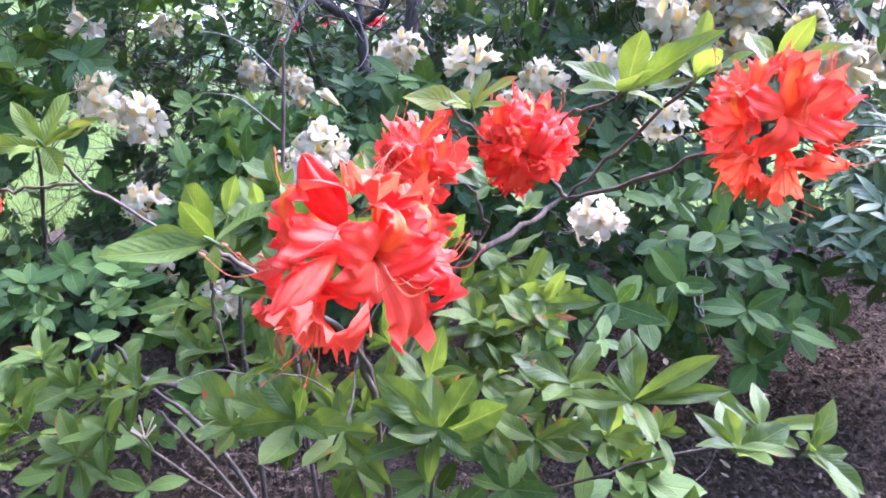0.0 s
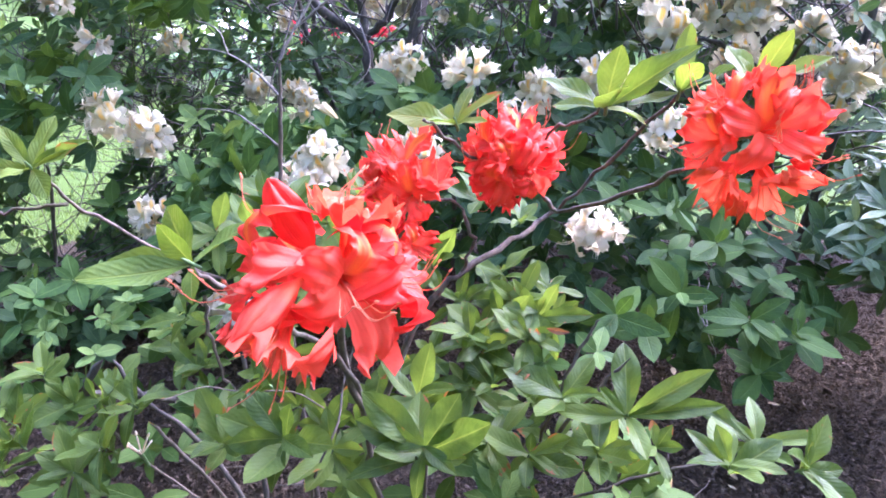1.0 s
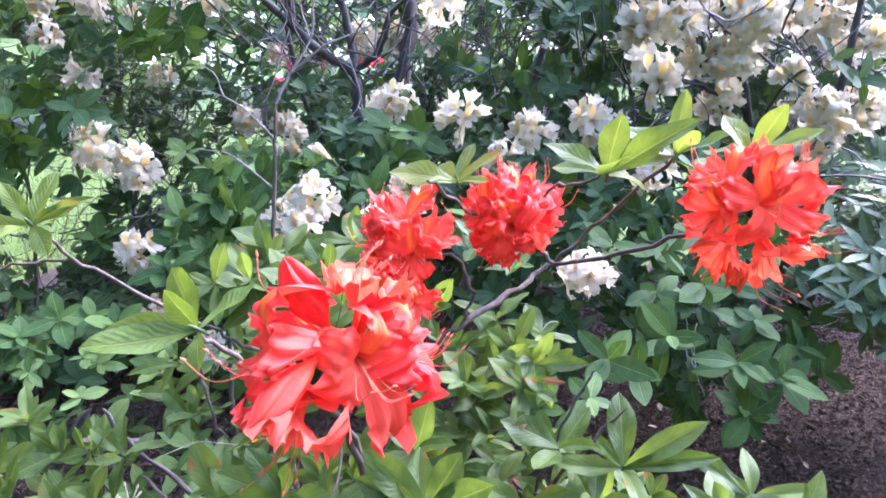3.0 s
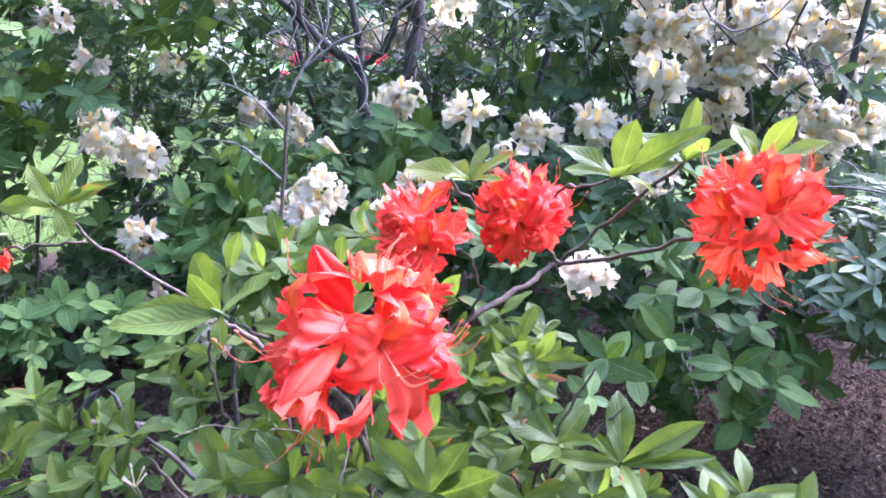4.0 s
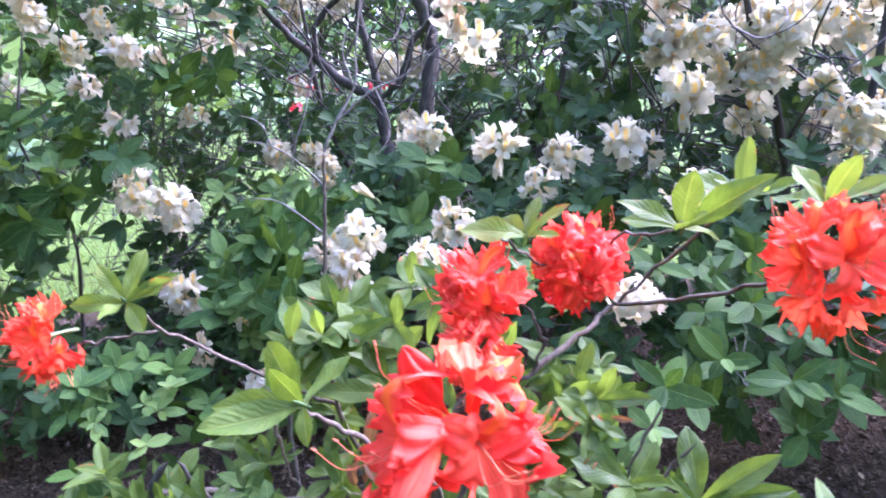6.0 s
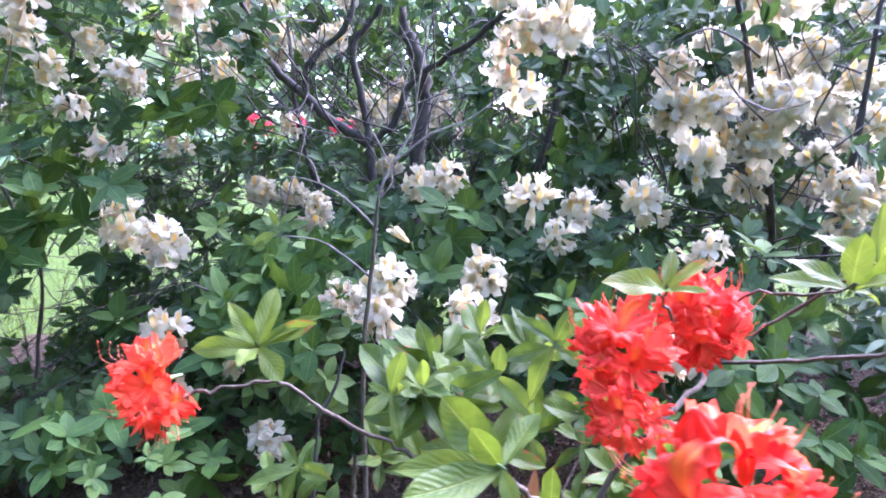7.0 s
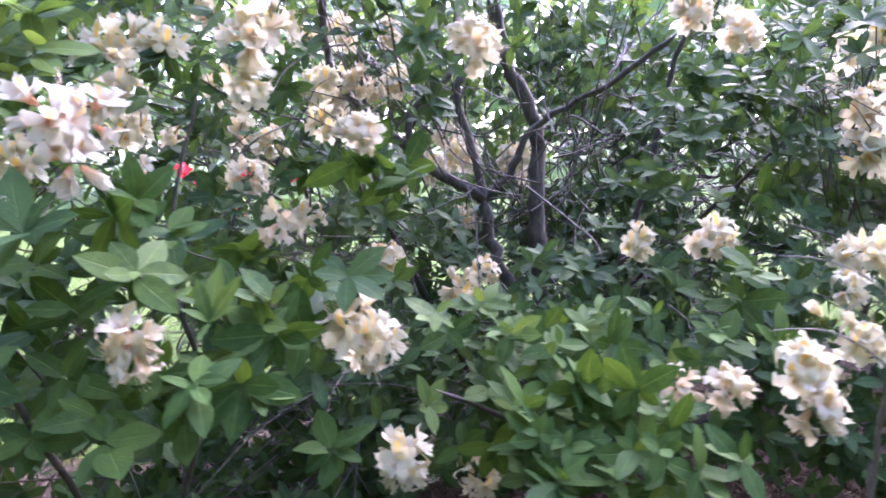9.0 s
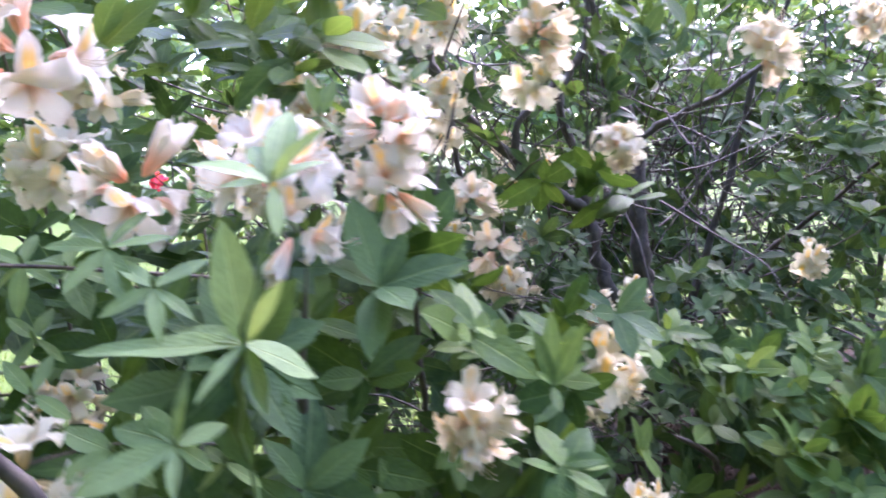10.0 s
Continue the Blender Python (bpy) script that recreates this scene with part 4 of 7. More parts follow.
truss(white_azalea, (-1.449, 1.979, 1.590), (0, -.7, .2), 0.88, 7, 232, "white")
truss(white_azalea, (-1.170, 2.206, 1.622), (0, -.7, .2), 0.73, 6, 233, "cream")
truss(white_azalea, (-1.257, 2.503, 1.537), (0, -.7, .2), 0.94, 7, 234, "white")
truss(white_azalea, (-1.222, 1.722, 1.482), (.1, -.6, .1), 0.83, 6, 235, "cream")
truss(white_azalea, (-0.946, 2.982, 1.686), (0, -.7, .2), 1.04, 8, 236, "white")
truss(white_azalea, (-0.702, 3.024, 1.109), (0, -.7, .2), 0.94, 7, 237, "white")
truss(white_azalea, (-0.784, 3.025, 1.343), (0, -.7, .2), 1.04, 8, 238, "white")
truss(white_azalea, (-0.654, 3.038, 1.373), (0, -.7, .2), 1.04, 8, 239, "white")
truss(white_azalea, (-0.468, 3.047, 1.353), (0, -.7, .2), 0.94, 8, 240, "white")
truss(right_azalea, (0.393, 1.873, 1.346), (0, -.7, .3), 1.04, 9, 241, "white")
truss(right_azalea, (0.602, 2.190, 1.691), (0, -.7, .3), 1.25, 9, 242, "white")
truss(right_azalea, (0.681, 2.156, 1.654), (0, -.7, .3), 1.14, 9, 243, "white")
truss(right_azalea, (0.614, 2.205, 1.514), (0, -.7, .3), 1.14, 9, 244, "white")
truss(right_azalea, (0.811, 2.215, 1.503), (0, -.7, .3), 1.14, 9, 245, "white")
truss(right_azalea, (0.555, 1.905, 1.351), (0, -.7, .3), 1.04, 9, 246, "white")
truss(right_azalea, (0.728, 2.037, 1.371), (0, -.7, .3), 1.04, 9, 247, "white")
truss(right_azalea, (0.899, 2.256, 1.710), (0, -.7, .3), 1.04, 8, 248, "white")
truss(right_azalea, (0.959, 2.247, 1.424), (0, -.7, .3), 0.94, 7, 249, "white")
truss(right_azalea, (0.975, 2.118, 1.278), (0, -.7, .3), 0.94, 8, 250, "white")
truss(right_azalea, (0.991, 2.090, 1.077), (0, -.7, .3), 0.94, 8, 251, "white")
truss(right_azalea, (0.318, 2.008, 1.460), (0, -.7, .3), 0.94, 8, 252, "cream")
truss(right_azalea, (0.221, 1.812, 1.072), (0, -.7, .1), 0.83, 6, 253, "white")
truss(left_azalea, (-1.638, 1.454, 1.160), (0, -.8, -.2), 0.88, 9, 254, "cream")
truss(white_azalea, (-1.414, 1.650, 1.665), (0, -.6, .4), 0.94, 8, 255, "cream")
truss(white_azalea, (-1.420, 1.655, 1.590), (0, -.6, 0), 0.73, 6, 256, "white")
truss(white_azalea, (-0.992, 1.620, 1.636), (0, -.7, .3), 0.94, 8, 257, "cream")
truss(white_azalea, (-1.205, 1.732, 1.478), (.2, -.6, -.2), 0.68, 5, 258, "cream")
truss(white_azalea, (-0.355, 1.745, 1.179), (0, -.7, .3), 0.78, 7, 259, "white")
truss(left_azalea, (-1.714, 1.489, 1.533), (0, -.6, .3), 0.94, 5, 260, "peach")
truss(left_azalea, (-1.708, 1.525, 1.462), (0, -.7, 0), 0.83, 5, 261, "peach")
truss(white_azalea, (-0.831, 2.171, 1.053), (0, -.7, .1), 0.73, 6, 264, "white")
truss(white_azalea, (-1.590, 1.793, 1.683), (0, -.6, .3), 0.73, 5, 265, "white")
truss(white_azalea, (-1.748, 1.822, 1.564), (0, -.7, .2), 0.73, 6, 266, "cream")
truss(white_azalea, (-1.668, 1.828, 1.685), (0, -.6, .4), 0.83, 7, 267, "white")
truss(white_azalea, (-1.851, 1.686, 1.459), (0, -.7, .2), 0.83, 7, 268, "white")
truss(white_azalea, (-0.297, 1.945, 1.757), (0, -.7, .2), 0.94, 8, 269, "cream")
truss(white_azalea, (-0.200, 1.890, 1.680), (0, -.7, .2), 0.94, 8, 270, "cream")
truss(white_azalea, (-0.441, 2.930, 1.380), (0, -.7, .2), 0.94, 8, 271, "white")
truss(white_azalea, (-1.065, 2.629, 1.032), (0, -.7, .1), 0.94, 8, 272, "white")
truss(white_azalea, (-1.032, 2.559, 1.323), (0, -.7, .1), 0.73, 6, 273, "cream")
truss(white_azalea, (-1.267, 2.774, 1.659), (0, -.7, .1), 1.04, 8, 274, "white")
truss(white_azalea, (-1.163, 2.844, 1.867), (0, -.7, .1), 1.04, 8, 275, "white")
truss(white_azalea, (-1.437, 2.581, 1.484), (0, -.7, .1), 0.94, 7, 276, "white")
truss(white_azalea, (-0.621, 1.490, 0.922), (0, -.7, .1), 0.73, 7, 277, "cream")
truss(left_azalea, (-2.073, 1.564, 1.504), (0, -.6, .2), 0.83, 6, 278, "white")
truss(white_azalea, (-2.028, 1.649, 1.583), (0, -.6, .3), 0.83, 6, 279, "white")
truss(left_azalea, (-2.068, 1.486, 1.615), (-.1, -.6, .1), 1.04, 5, 281, "peach")
truss(left_azalea, (-1.988, 1.474, 1.483), (.1, -.7, .1), 0.94, 5, 283, "peach")
truss(left_azalea, (-1.854, 1.435, 1.498), (0, -.5, .5), 0.99, 5, 284, "peach")
truss(left_azalea, (-1.838, 1.428, 1.431), (.2, -.6, -.4), 0.83, 4, 285, "peach")
truss(left_azalea, (-1.690, 1.576, 1.529), (.1, -.7, .1), 0.94, 5, 286, "peach")
truss(white_azalea, (-1.677, 1.718, 1.651), (0, -.6, .4), 0.94, 6, 287, "white")
truss(white_azalea, (-2.119, 1.689, 1.208), (0, -.7, -.2), 0.78, 6, 289, "white")
truss(left_azalea, (-2.089, 1.331, 1.256), (0, -.6, .3), 0.83, 5, 290, "white")
truss(white_azalea, (-1.383, 2.135, 1.771), (0, -.6, .3), 0.94, 8, 291, "white")
truss(white_azalea, (-1.644, 1.768, 1.431), (0, -.5, -.6), 0.62, 4, 292, "cream")
truss(white_azalea, (-1.575, 2.479, 1.865), (-0.0, -0.7, 0.1), 0.80, 7, 601, "cream")
truss(white_azalea, (-1.287, 2.937, 1.865), (-0.2, -0.7, 0.3), 1.00, 8, 602, "cream")
truss(white_azalea, (-1.178, 2.974, 1.618), (-0.3, -0.7, 0.2), 1.00, 8, 603, "cream")
truss(white_azalea, (-1.052, 3.059, 1.663), (0.2, -0.7, -0.1), 1.00, 8, 604, "cream")
truss(white_azalea, (-1.772, 2.768, 1.507), (0.0, -0.7, 0.2), 0.90, 7, 605, "cream")
truss(white_azalea, (-1.609, 2.763, 1.674), (-0.3, -0.7, 0.1), 0.90, 8, 606, "cream")
truss(white_azalea, (-1.556, 2.829, 1.525), (0.1, -0.7, 0.1), 0.90, 7, 607, "cream")
truss(white_azalea, (-1.878, 2.694, 1.550), (0.1, -0.7, -0.0), 0.85, 7, 608, "cream")
truss(white_azalea, (-0.681, 3.258, 1.471), (-0.2, -0.7, -0.0), 1.00, 8, 609, "cream")
truss(white_azalea, (-1.234, 3.004, 1.722), (0.0, -0.7, 0.4), 1.00, 8, 610, "cream")
truss(white_azalea, (-0.906, 3.284, 1.935), (0.1, -0.7, 0.3), 1.10, 8, 611, "cream")
truss(white_azalea, (-0.338, 3.154, 1.294), (-0.1, -0.7, 0.3), 1.00, 8, 612, "cream")
truss(white_azalea, (-0.926, 3.089, 1.724), (-0.2, -0.7, 0.0), 1.10, 8, 613, "white")
truss(white_azalea, (-0.808, 3.006, 1.329), (0.1, -0.7, 0.3), 1.00, 8, 614, "white")
truss(white_azalea, (-0.652, 3.017, 1.386), (-0.0, -0.7, -0.1), 1.00, 8, 615, "white")
truss(white_azalea, (-0.455, 3.012, 1.366), (-0.1, -0.7, 0.0), 1.00, 8, 616, "white")
truss(white_azalea, (-1.161, 2.983, 1.704), (-0.1, -0.7, 0.3), 1.00, 7, 617, "white")
truss(white_azalea, (-0.696, 2.961, 1.114), (-0.1, -0.7, 0.1), 0.80, 7, 620, "white")
truss(white_azalea, (-1.243, 2.357, 1.640), (0.1, -0.7, -0.0), 0.80, 6, 623, "white")
truss(right_azalea, (0.618, 2.292, 1.400), (-0.0, -0.7, 0.2), 1.10, 8, 801, "white")
truss(right_azalea, (0.792, 2.343, 1.479), (0.1, -0.7, -0.0), 1.10, 8, 802, "white")
truss(right_azalea, (0.889, 2.309, 1.347), (-0.3, -0.7, 0.1), 1.10, 8, 803, "white")
truss(right_azalea, (0.982, 2.328, 1.224), (-0.1, -0.7, 0.3), 1.00, 8, 804, "white")
truss(right_azalea, (0.707, 2.442, 1.688), (0.1, -0.7, 0.2), 1.10, 8, 805, "white")
truss(right_azalea, (0.863, 2.434, 1.716), (0.0, -0.7, 0.2), 1.10, 8, 806, "white")
truss(right_azalea, (1.018, 2.294, 1.070), (-0.2, -0.7, 0.1), 1.10, 8, 807, "white")
truss(right_azalea, (0.825, 2.206, 1.054), (-0.2, -0.7, 0.4), 1.10, 8, 808, "white")
truss(right_azalea, (1.158, 2.452, 1.419), (-0.3, -0.7, 0.3), 1.00, 8, 809, "white")
truss(right_azalea, (0.681, 2.209, 1.263), (-0.3, -0.7, 0.2), 1.00, 8, 810, "white")
truss(right_azalea, (0.558, 2.432, 1.567), (-0.1, -0.7, 0.1), 1.00, 7, 811, "white")
truss(right_azalea, (1.186, 2.604, 1.690), (0.2, -0.7, -0.1), 1.00, 7, 812, "white")
whorl(red_azalea, (-0.363, 0.778, 0.988), (-0.08, -0.43, 0.90), 0.068, 8, 1, .4)
whorl(red_azalea, (-0.618, 0.722, 0.758), (-0.37, -0.52, 0.77), 0.069, 7, 2, .4)
whorl(red_azalea, (-0.557, 0.714, 0.759), (-0.16, -0.46, 0.88), 0.074, 8, 3, .35)
whorl(red_azalea, (-0.504, 0.794, 0.781), (0.07, -0.56, 0.82), 0.056, 7, 4, .4)
whorl(red_azalea, (-0.725, 0.666, 0.716), (-0.34, -0.35, 0.87), 0.077, 8, 5, .4)
whorl(red_azalea, (-0.579, 0.657, 0.731), (-0.10, -0.46, 0.88), 0.056, 7, 6, .4)
whorl(red_azalea, (-0.377, 0.638, 0.764), (0.20, -0.60, 0.78), 0.078, 8, 7, .4)
whorl(red_azalea, (-0.250, 0.567, 0.835), (0.02, -0.66, 0.75), 0.077, 8, 8, .35)
whorl(red_azalea, (-0.308, 0.648, 0.854), (-0.53, -0.24, 0.81), 0.068, 7, 9, .3)
whorl(red_azalea, (-0.208, 0.588, 0.807), (0.16, -0.58, 0.80), 0.066, 7, 10, .4)
whorl(red_azalea, (-0.122, 0.657, 0.833), (0.14, -0.39, 0.91), 0.074, 7, 11, .55)
whorl(red_azalea, (-0.091, 0.564, 0.837), (-0.12, -0.63, 0.77), 0.083, 7, 12, .35)
whorl(red_azalea, (-0.079, 0.827, 0.829), (-0.03, -0.40, 0.91), 0.063, 8, 13, .4)
whorl(red_azalea, (0.001, 0.831, 0.827), (0.07, -0.40, 0.91), 0.067, 7, 14, .45)
whorl(red_azalea, (0.051, 0.778, 0.764), (0.00, -0.45, 0.89), 0.074, 7, 15, .3)
whorl(red_azalea, (0.096, 0.719, 0.723), (-0.05, -0.34, 0.94), 0.071, 7, 16, .4)
whorl(red_azalea, (0.005, 0.734, 0.702), (0.17, -0.38, 0.91), 0.072, 7, 17, .4)
whorl(red_azalea, (0.230, 0.632, 0.783), (-0.07, -0.26, 0.96), 0.063, 7, 18, .5)
whorl(red_azalea, (0.304, 0.641, 0.782), (0.46, -0.45, 0.76), 0.064, 7, 19, .5)
whorl(red_azalea, (-0.203, 0.606, 0.746), (-0.07, -0.36, 0.93), 0.062, 7, 20, .4)
whorl(red_azalea, (-0.186, 0.743, 0.838), (-0.25, -0.71, 0.65), 0.062, 7, 21, .4)
whorl(red_azalea, (-0.046, 0.785, 0.775), (0.18, -0.09, 0.98), 0.056, 7, 22, .4)
whorl(red_azalea, (-0.632, 0.651, 0.687), (0.20, -0.43, 0.88), 0.062, 7, 25, .4)
whorl(red_azalea, (-0.820, 0.739, 0.726), (0.09, -0.48, 0.87), 0.058, 7, 26, .4)
whorl(red_azalea, (-0.038, 0.933, 0.830), (0.17, -0.38, 0.91), 0.063, 8, 27, .4)
whorl(red_azalea, (0.017, 0.882, 0.839), (-0.12, -0.55, 0.83), 0.071, 8, 28, .4)
whorl(red_azalea, (-0.070, 0.870, 0.821), (0.01, -0.45, 0.90), 0.062, 7, 29, .4)
whorl(red_azalea, (-0.113, 0.931, 0.838), (-0.04, -0.29, 0.96), 0.065, 7, 30, .4)
whorl(red_azalea, (0.027, 0.992, 0.837), (0.05, -0.54, 0.84), 0.060, 7, 31, .4)
whorl(red_azalea, (-0.734, 0.633, 0.692), (0.01, -0.07, 1.00), 0.065, 7, 32, .4)
whorl(red_azalea, (-0.067, 0.943, 0.855), (0.09, -0.28, 0.96), 0.063, 7, 33, .4)
whorl(red_azalea, (-0.018, 0.986, 0.956), (0.02, -0.32, 0.95), 0.052, 7, 34, .4)
whorl(red_azalea, (-0.201, 0.855, 1.024), (0.10, -0.66, 0.74), 0.070, 7, 35, .4)
whorl(red_azalea, (-0.073, 0.972, 0.999), (-0.06, -0.39, 0.92), 0.064, 8, 36, .5)
whorl(red_azalea, (-0.422, 0.831, 0.869), (0.16, -0.47, 0.87), 0.064, 7, 37, .4)
whorl(red_azalea, (-0.553, 0.868, 0.832), (-0.14, -0.50, 0.85), 0.070, 7, 38, .4)
whorl(red_azalea, (-0.616, 0.910, 0.785), (0.11, -0.50, 0.86), 0.063, 7, 39, .4)
whorl(red_azalea, (-0.264, 0.738, 0.939), (-0.03, -0.42, 0.91), 0.081, 7, 40, .4)
whorl(red_azalea, (-0.350, 0.758, 0.892), (0.05, -0.58, 0.81), 0.067, 7, 41, .4)
whorl(red_azalea, (-0.277, 0.972, 1.001), (0.12, -0.37, 0.92), 0.075, 7, 42, .4)
rosette(red_azalea, (-0.486, 0.572, 1.146), (0.1, -0.6, 0.75), [(-0.060, -0.012, 0.004, 0.85), (-0.044, 0.030, 0.022, 0.85), (-0.020, -0.006, 0.046, 0.95), (0.014, 0.030, 0.052, 0.90), (0.056, 0.012, 0.022, 0.75), (0.052, 0.004, 0.036, 0.60), (0.030, -0.014, -0.026, 1.35), (-0.006, -0.040, 0.004, 1.00)], "tip", 43)
rosette(red_azalea, (-0.258, 0.472, 1.082), (-0.3, -0.65, 0.65), [(-0.072, -0.050, -0.004, 0.95), (-0.084, -0.013, 0.009, 0.80), (-0.024, -0.004, 0.036, 1.30), (-0.052, 0.050, 0.038, 1.10), (0.010, -0.030, -0.020, 1.10), (0.030, 0.050, 0.020, 1.00)], "tip", 44)
rosette(red_azalea, (-0.066, 0.707, 1.157), (-0.1, -0.55, 0.8), [(-0.069, -0.016, 0.027, 0.95), (-0.039, 0.051, 0.026, 1.10), (0.013, 0.028, 0.044, 0.90), (0.045, 0.009, 0.039, 0.70), (0.034, -0.026, 0.013, 0.80), (-0.022, -0.050, 0.020, 0.80)], "tip", 45)
rosette(red_azalea, (0.087, 0.628, 1.179), (0, -0.6, 0.75), [(-0.054, 0.010, 0.038, 0.80), (0.009, 0.016, 0.054, 1.25), (0.006, -0.043, 0.024, 1.60), (0.073, -0.027, 0.055, 0.75), (-0.055, 0.057, 0.008, 0.90), (0.045, 0.012, -0.007, 0.80)], "tip", 46)
rosette(red_azalea, (0.166, 0.717, 1.181), (0.1, -0.4, 0.85), [(-0.051, 0.035, 0.038, 0.80), (0.006, 0.027, 0.066, 0.80), (0.051, -0.030, 0.025, 0.90), (-0.051, -0.023, -0.013, 0.70), (0.005, -0.047, 0.041, 0.90), (-0.026, -0.011, 0.031, 1.00)], "tip", 47)
rosette(red_azalea, (0.215, 0.632, 1.192), (0.1, -0.45, 0.85), [(-0.018, 0.032, 0.037, 1.10), (0.022, -0.001, 0.049, 1.00), (0.063, 0.012, 0.021, 0.70), (-0.022, 0.071, 0.007, 0.90), (-0.015, -0.012, 0.030, 1.00)], "tip", 48)
rosette(red_azalea, (0.133, 0.747, 0.767), (0.05, -0.5, 0.7), [(0.006, 0.070, 0.076, 0.88), (-0.048, 0.057, 0.023, 0.70), (-0.090, 0.003, -0.009, 0.84), (0.097, 0.002, 0.076, 0.70), (0.100, -0.029, 0.047, 0.66), (0.019, -0.075, 0.006, 0.88), (-0.039, 0.005, 0.036, 0.70)], "red", 49)
rosette(red_azalea, (0.284, 0.721, 0.753), (0.1, -0.5, 0.7), [(0.012, 0.051, 0.044, 0.92), (-0.064, 0.054, 0.029, 0.75), (-0.020, 0.005, 0.034, 0.70), (0.063, -0.023, 0.043, 0.75), (0.031, -0.048, 0.007, 0.79), (-0.043, 0.005, -0.012, 0.79)], "red", 50)
rosette(red_azalea, (-0.100, 0.556, 0.829), (0, -0.5, 0.8), [(-0.060, 0.011, 0.031, 0.90), (-0.010, 0.069, 0.043, 0.85), (0.055, 0.033, 0.031, 0.80), (-0.065, -0.030, 0.015, 0.90), (0.051, -0.009, 0.011, 0.80)], "red", 51)
rosette(red_azalea, (-0.339, 0.755, 0.989), (-0.05, -0.6, 0.75), [(-0.066, 0.055, 0.061, 1.00), (-0.114, 0.089, 0.040, 0.90), (0.021, 0.045, 0.056, 1.00), (0.090, -0.011, 0.059, 0.75), (-0.092, 0.005, 0.000, 1.00), (0.065, -0.024, -0.024, 0.90), (-0.044, -0.040, -0.019, 1.00)], "red", 52)
rosette(left_azalea, (-1.517, 1.454, 1.177), (0.05, -0.45, 0.85), [(0.020, 0.038, 0.094, 0.60), (0.058, 0.011, 0.078, 0.55), (-0.015, 0.014, 0.076, 0.60), (-0.029, -0.018, 0.039, 0.70), (0.044, -0.014, 0.034, 0.60), (-0.013, -0.043, -0.013, 0.60)], "fresh", 58)
whorl(white_azalea, (0.278, 1.237, 0.715), (-0.54, -0.59, 0.60), 0.087, 6, 59, 0.11, "white")
whorl(white_azalea, (0.270, 1.323, 0.783), (-0.18, -0.44, 0.88), 0.088, 6, 60, 0.11, "white")
whorl(white_azalea, (0.142, 1.195, 0.697), (0.57, -0.80, 0.17), 0.070, 6, 61, 0.26, "white")
whorl(white_azalea, (0.416, 1.235, 0.671), (0.09, -0.74, 0.66), 0.089, 6, 62, 0.15, "white")
whorl(white_azalea, (0.438, 1.225, 0.558), (0.40, -0.81, 0.43), 0.084, 7, 63, 0.34, "white")
whorl(white_azalea, (0.371, 1.358, 0.793), (0.21, -0.82, 0.53), 0.086, 6, 64, 0.38, "white")
whorl(white_azalea, (0.502, 1.246, 0.638), (0.68, -0.43, 0.59), 0.089, 6, 65, 0.47, "white")
whorl(white_azalea, (0.275, 1.305, 0.886), (0.79, -0.54, 0.29), 0.066, 6, 66, 0.45, "white")
whorl(white_azalea, (0.385, 1.390, 0.901), (-0.00, -0.95, 0.31), 0.078, 6, 67, 0.16, "white")
whorl(white_azalea, (0.185, 1.418, 0.862), (0.20, -0.63, 0.75), 0.085, 6, 68, 0.25, "white")
whorl(white_azalea, (-0.436, 1.599, 0.950), (0.04, -0.51, 0.86), 0.085, 6, 69, 0.50, "white")
whorl(white_azalea, (-0.421, 1.825, 1.022), (0.65, -0.43, 0.63), 0.088, 6, 70, 0.47, "white")
whorl(white_azalea, (-0.638, 1.276, 0.859), (0.00, -0.68, 0.74), 0.082, 6, 71, 0.18, "white")
whorl(white_azalea, (-0.757, 1.335, 0.873), (-0.28, -0.63, 0.72), 0.073, 6, 72, 0.47, "white")
whorl(white_azalea, (-0.720, 1.540, 0.914), (0.36, -0.74, 0.57), 0.086, 6, 73, 0.17, "white")
whorl(white_azalea, (-0.823, 1.671, 0.965), (-0.00, -0.29, 0.96), 0.082, 6, 74, 0.32, "white")
whorl(white_azalea, (-0.423, 1.106, 0.921), (0.36, -0.65, 0.66), 0.071, 6, 75, 0.28, "fresh")
whorl(white_azalea, (-1.081, 1.142, 0.673), (0.54, -0.42, 0.73), 0.050, 6, 77, 0.20, "white")
whorl(white_azalea, (-1.119, 1.136, 0.731), (0.59, -0.38, 0.71), 0.065, 6, 80, 0.23, "white")
whorl(white_azalea, (-1.063, 1.197, 0.749), (-0.03, -0.55, 0.83), 0.086, 6, 81, 0.37, "white")
whorl(white_azalea, (-0.939, 1.222, 0.729), (0.34, -0.62, 0.71), 0.072, 6, 82, 0.46, "white")
whorl(white_azalea, (0.357, 1.425, 1.020), (0.24, -0.12, 0.96), 0.085, 6, 83, 0.45, "white")
whorl(white_azalea, (-0.027, 1.993, 1.236), (-0.35, -0.92, -0.15), 0.087, 5, 84, 0.38, "white")
whorl(white_azalea, (-0.164, 1.985, 1.223), (0.04, -0.17, 0.98), 0.088, 5, 85, 0.46, "white")
whorl(white_azalea, (0.074, 1.652, 0.928), (-0.10, -0.97, -0.22), 0.078, 6, 86, 0.27, "white")
whorl(white_azalea, (-1.375, 1.669, 1.076), (-0.24, -0.69, 0.69), 0.106, 5, 87, 0.41, "white")
whorl(white_azalea, (-1.140, 1.861, 1.362), (0.16, -0.89, -0.43), 0.084, 6, 88, 0.30, "white")
whorl(white_azalea, (-1.177, 1.844, 1.438), (-0.61, -0.62, -0.49), 0.088, 6, 89, 0.34, "white")
whorl(white_azalea, (-1.457, 1.758, 1.409), (-0.21, -0.90, 0.38), 0.089, 6, 90, 0.16, "white")
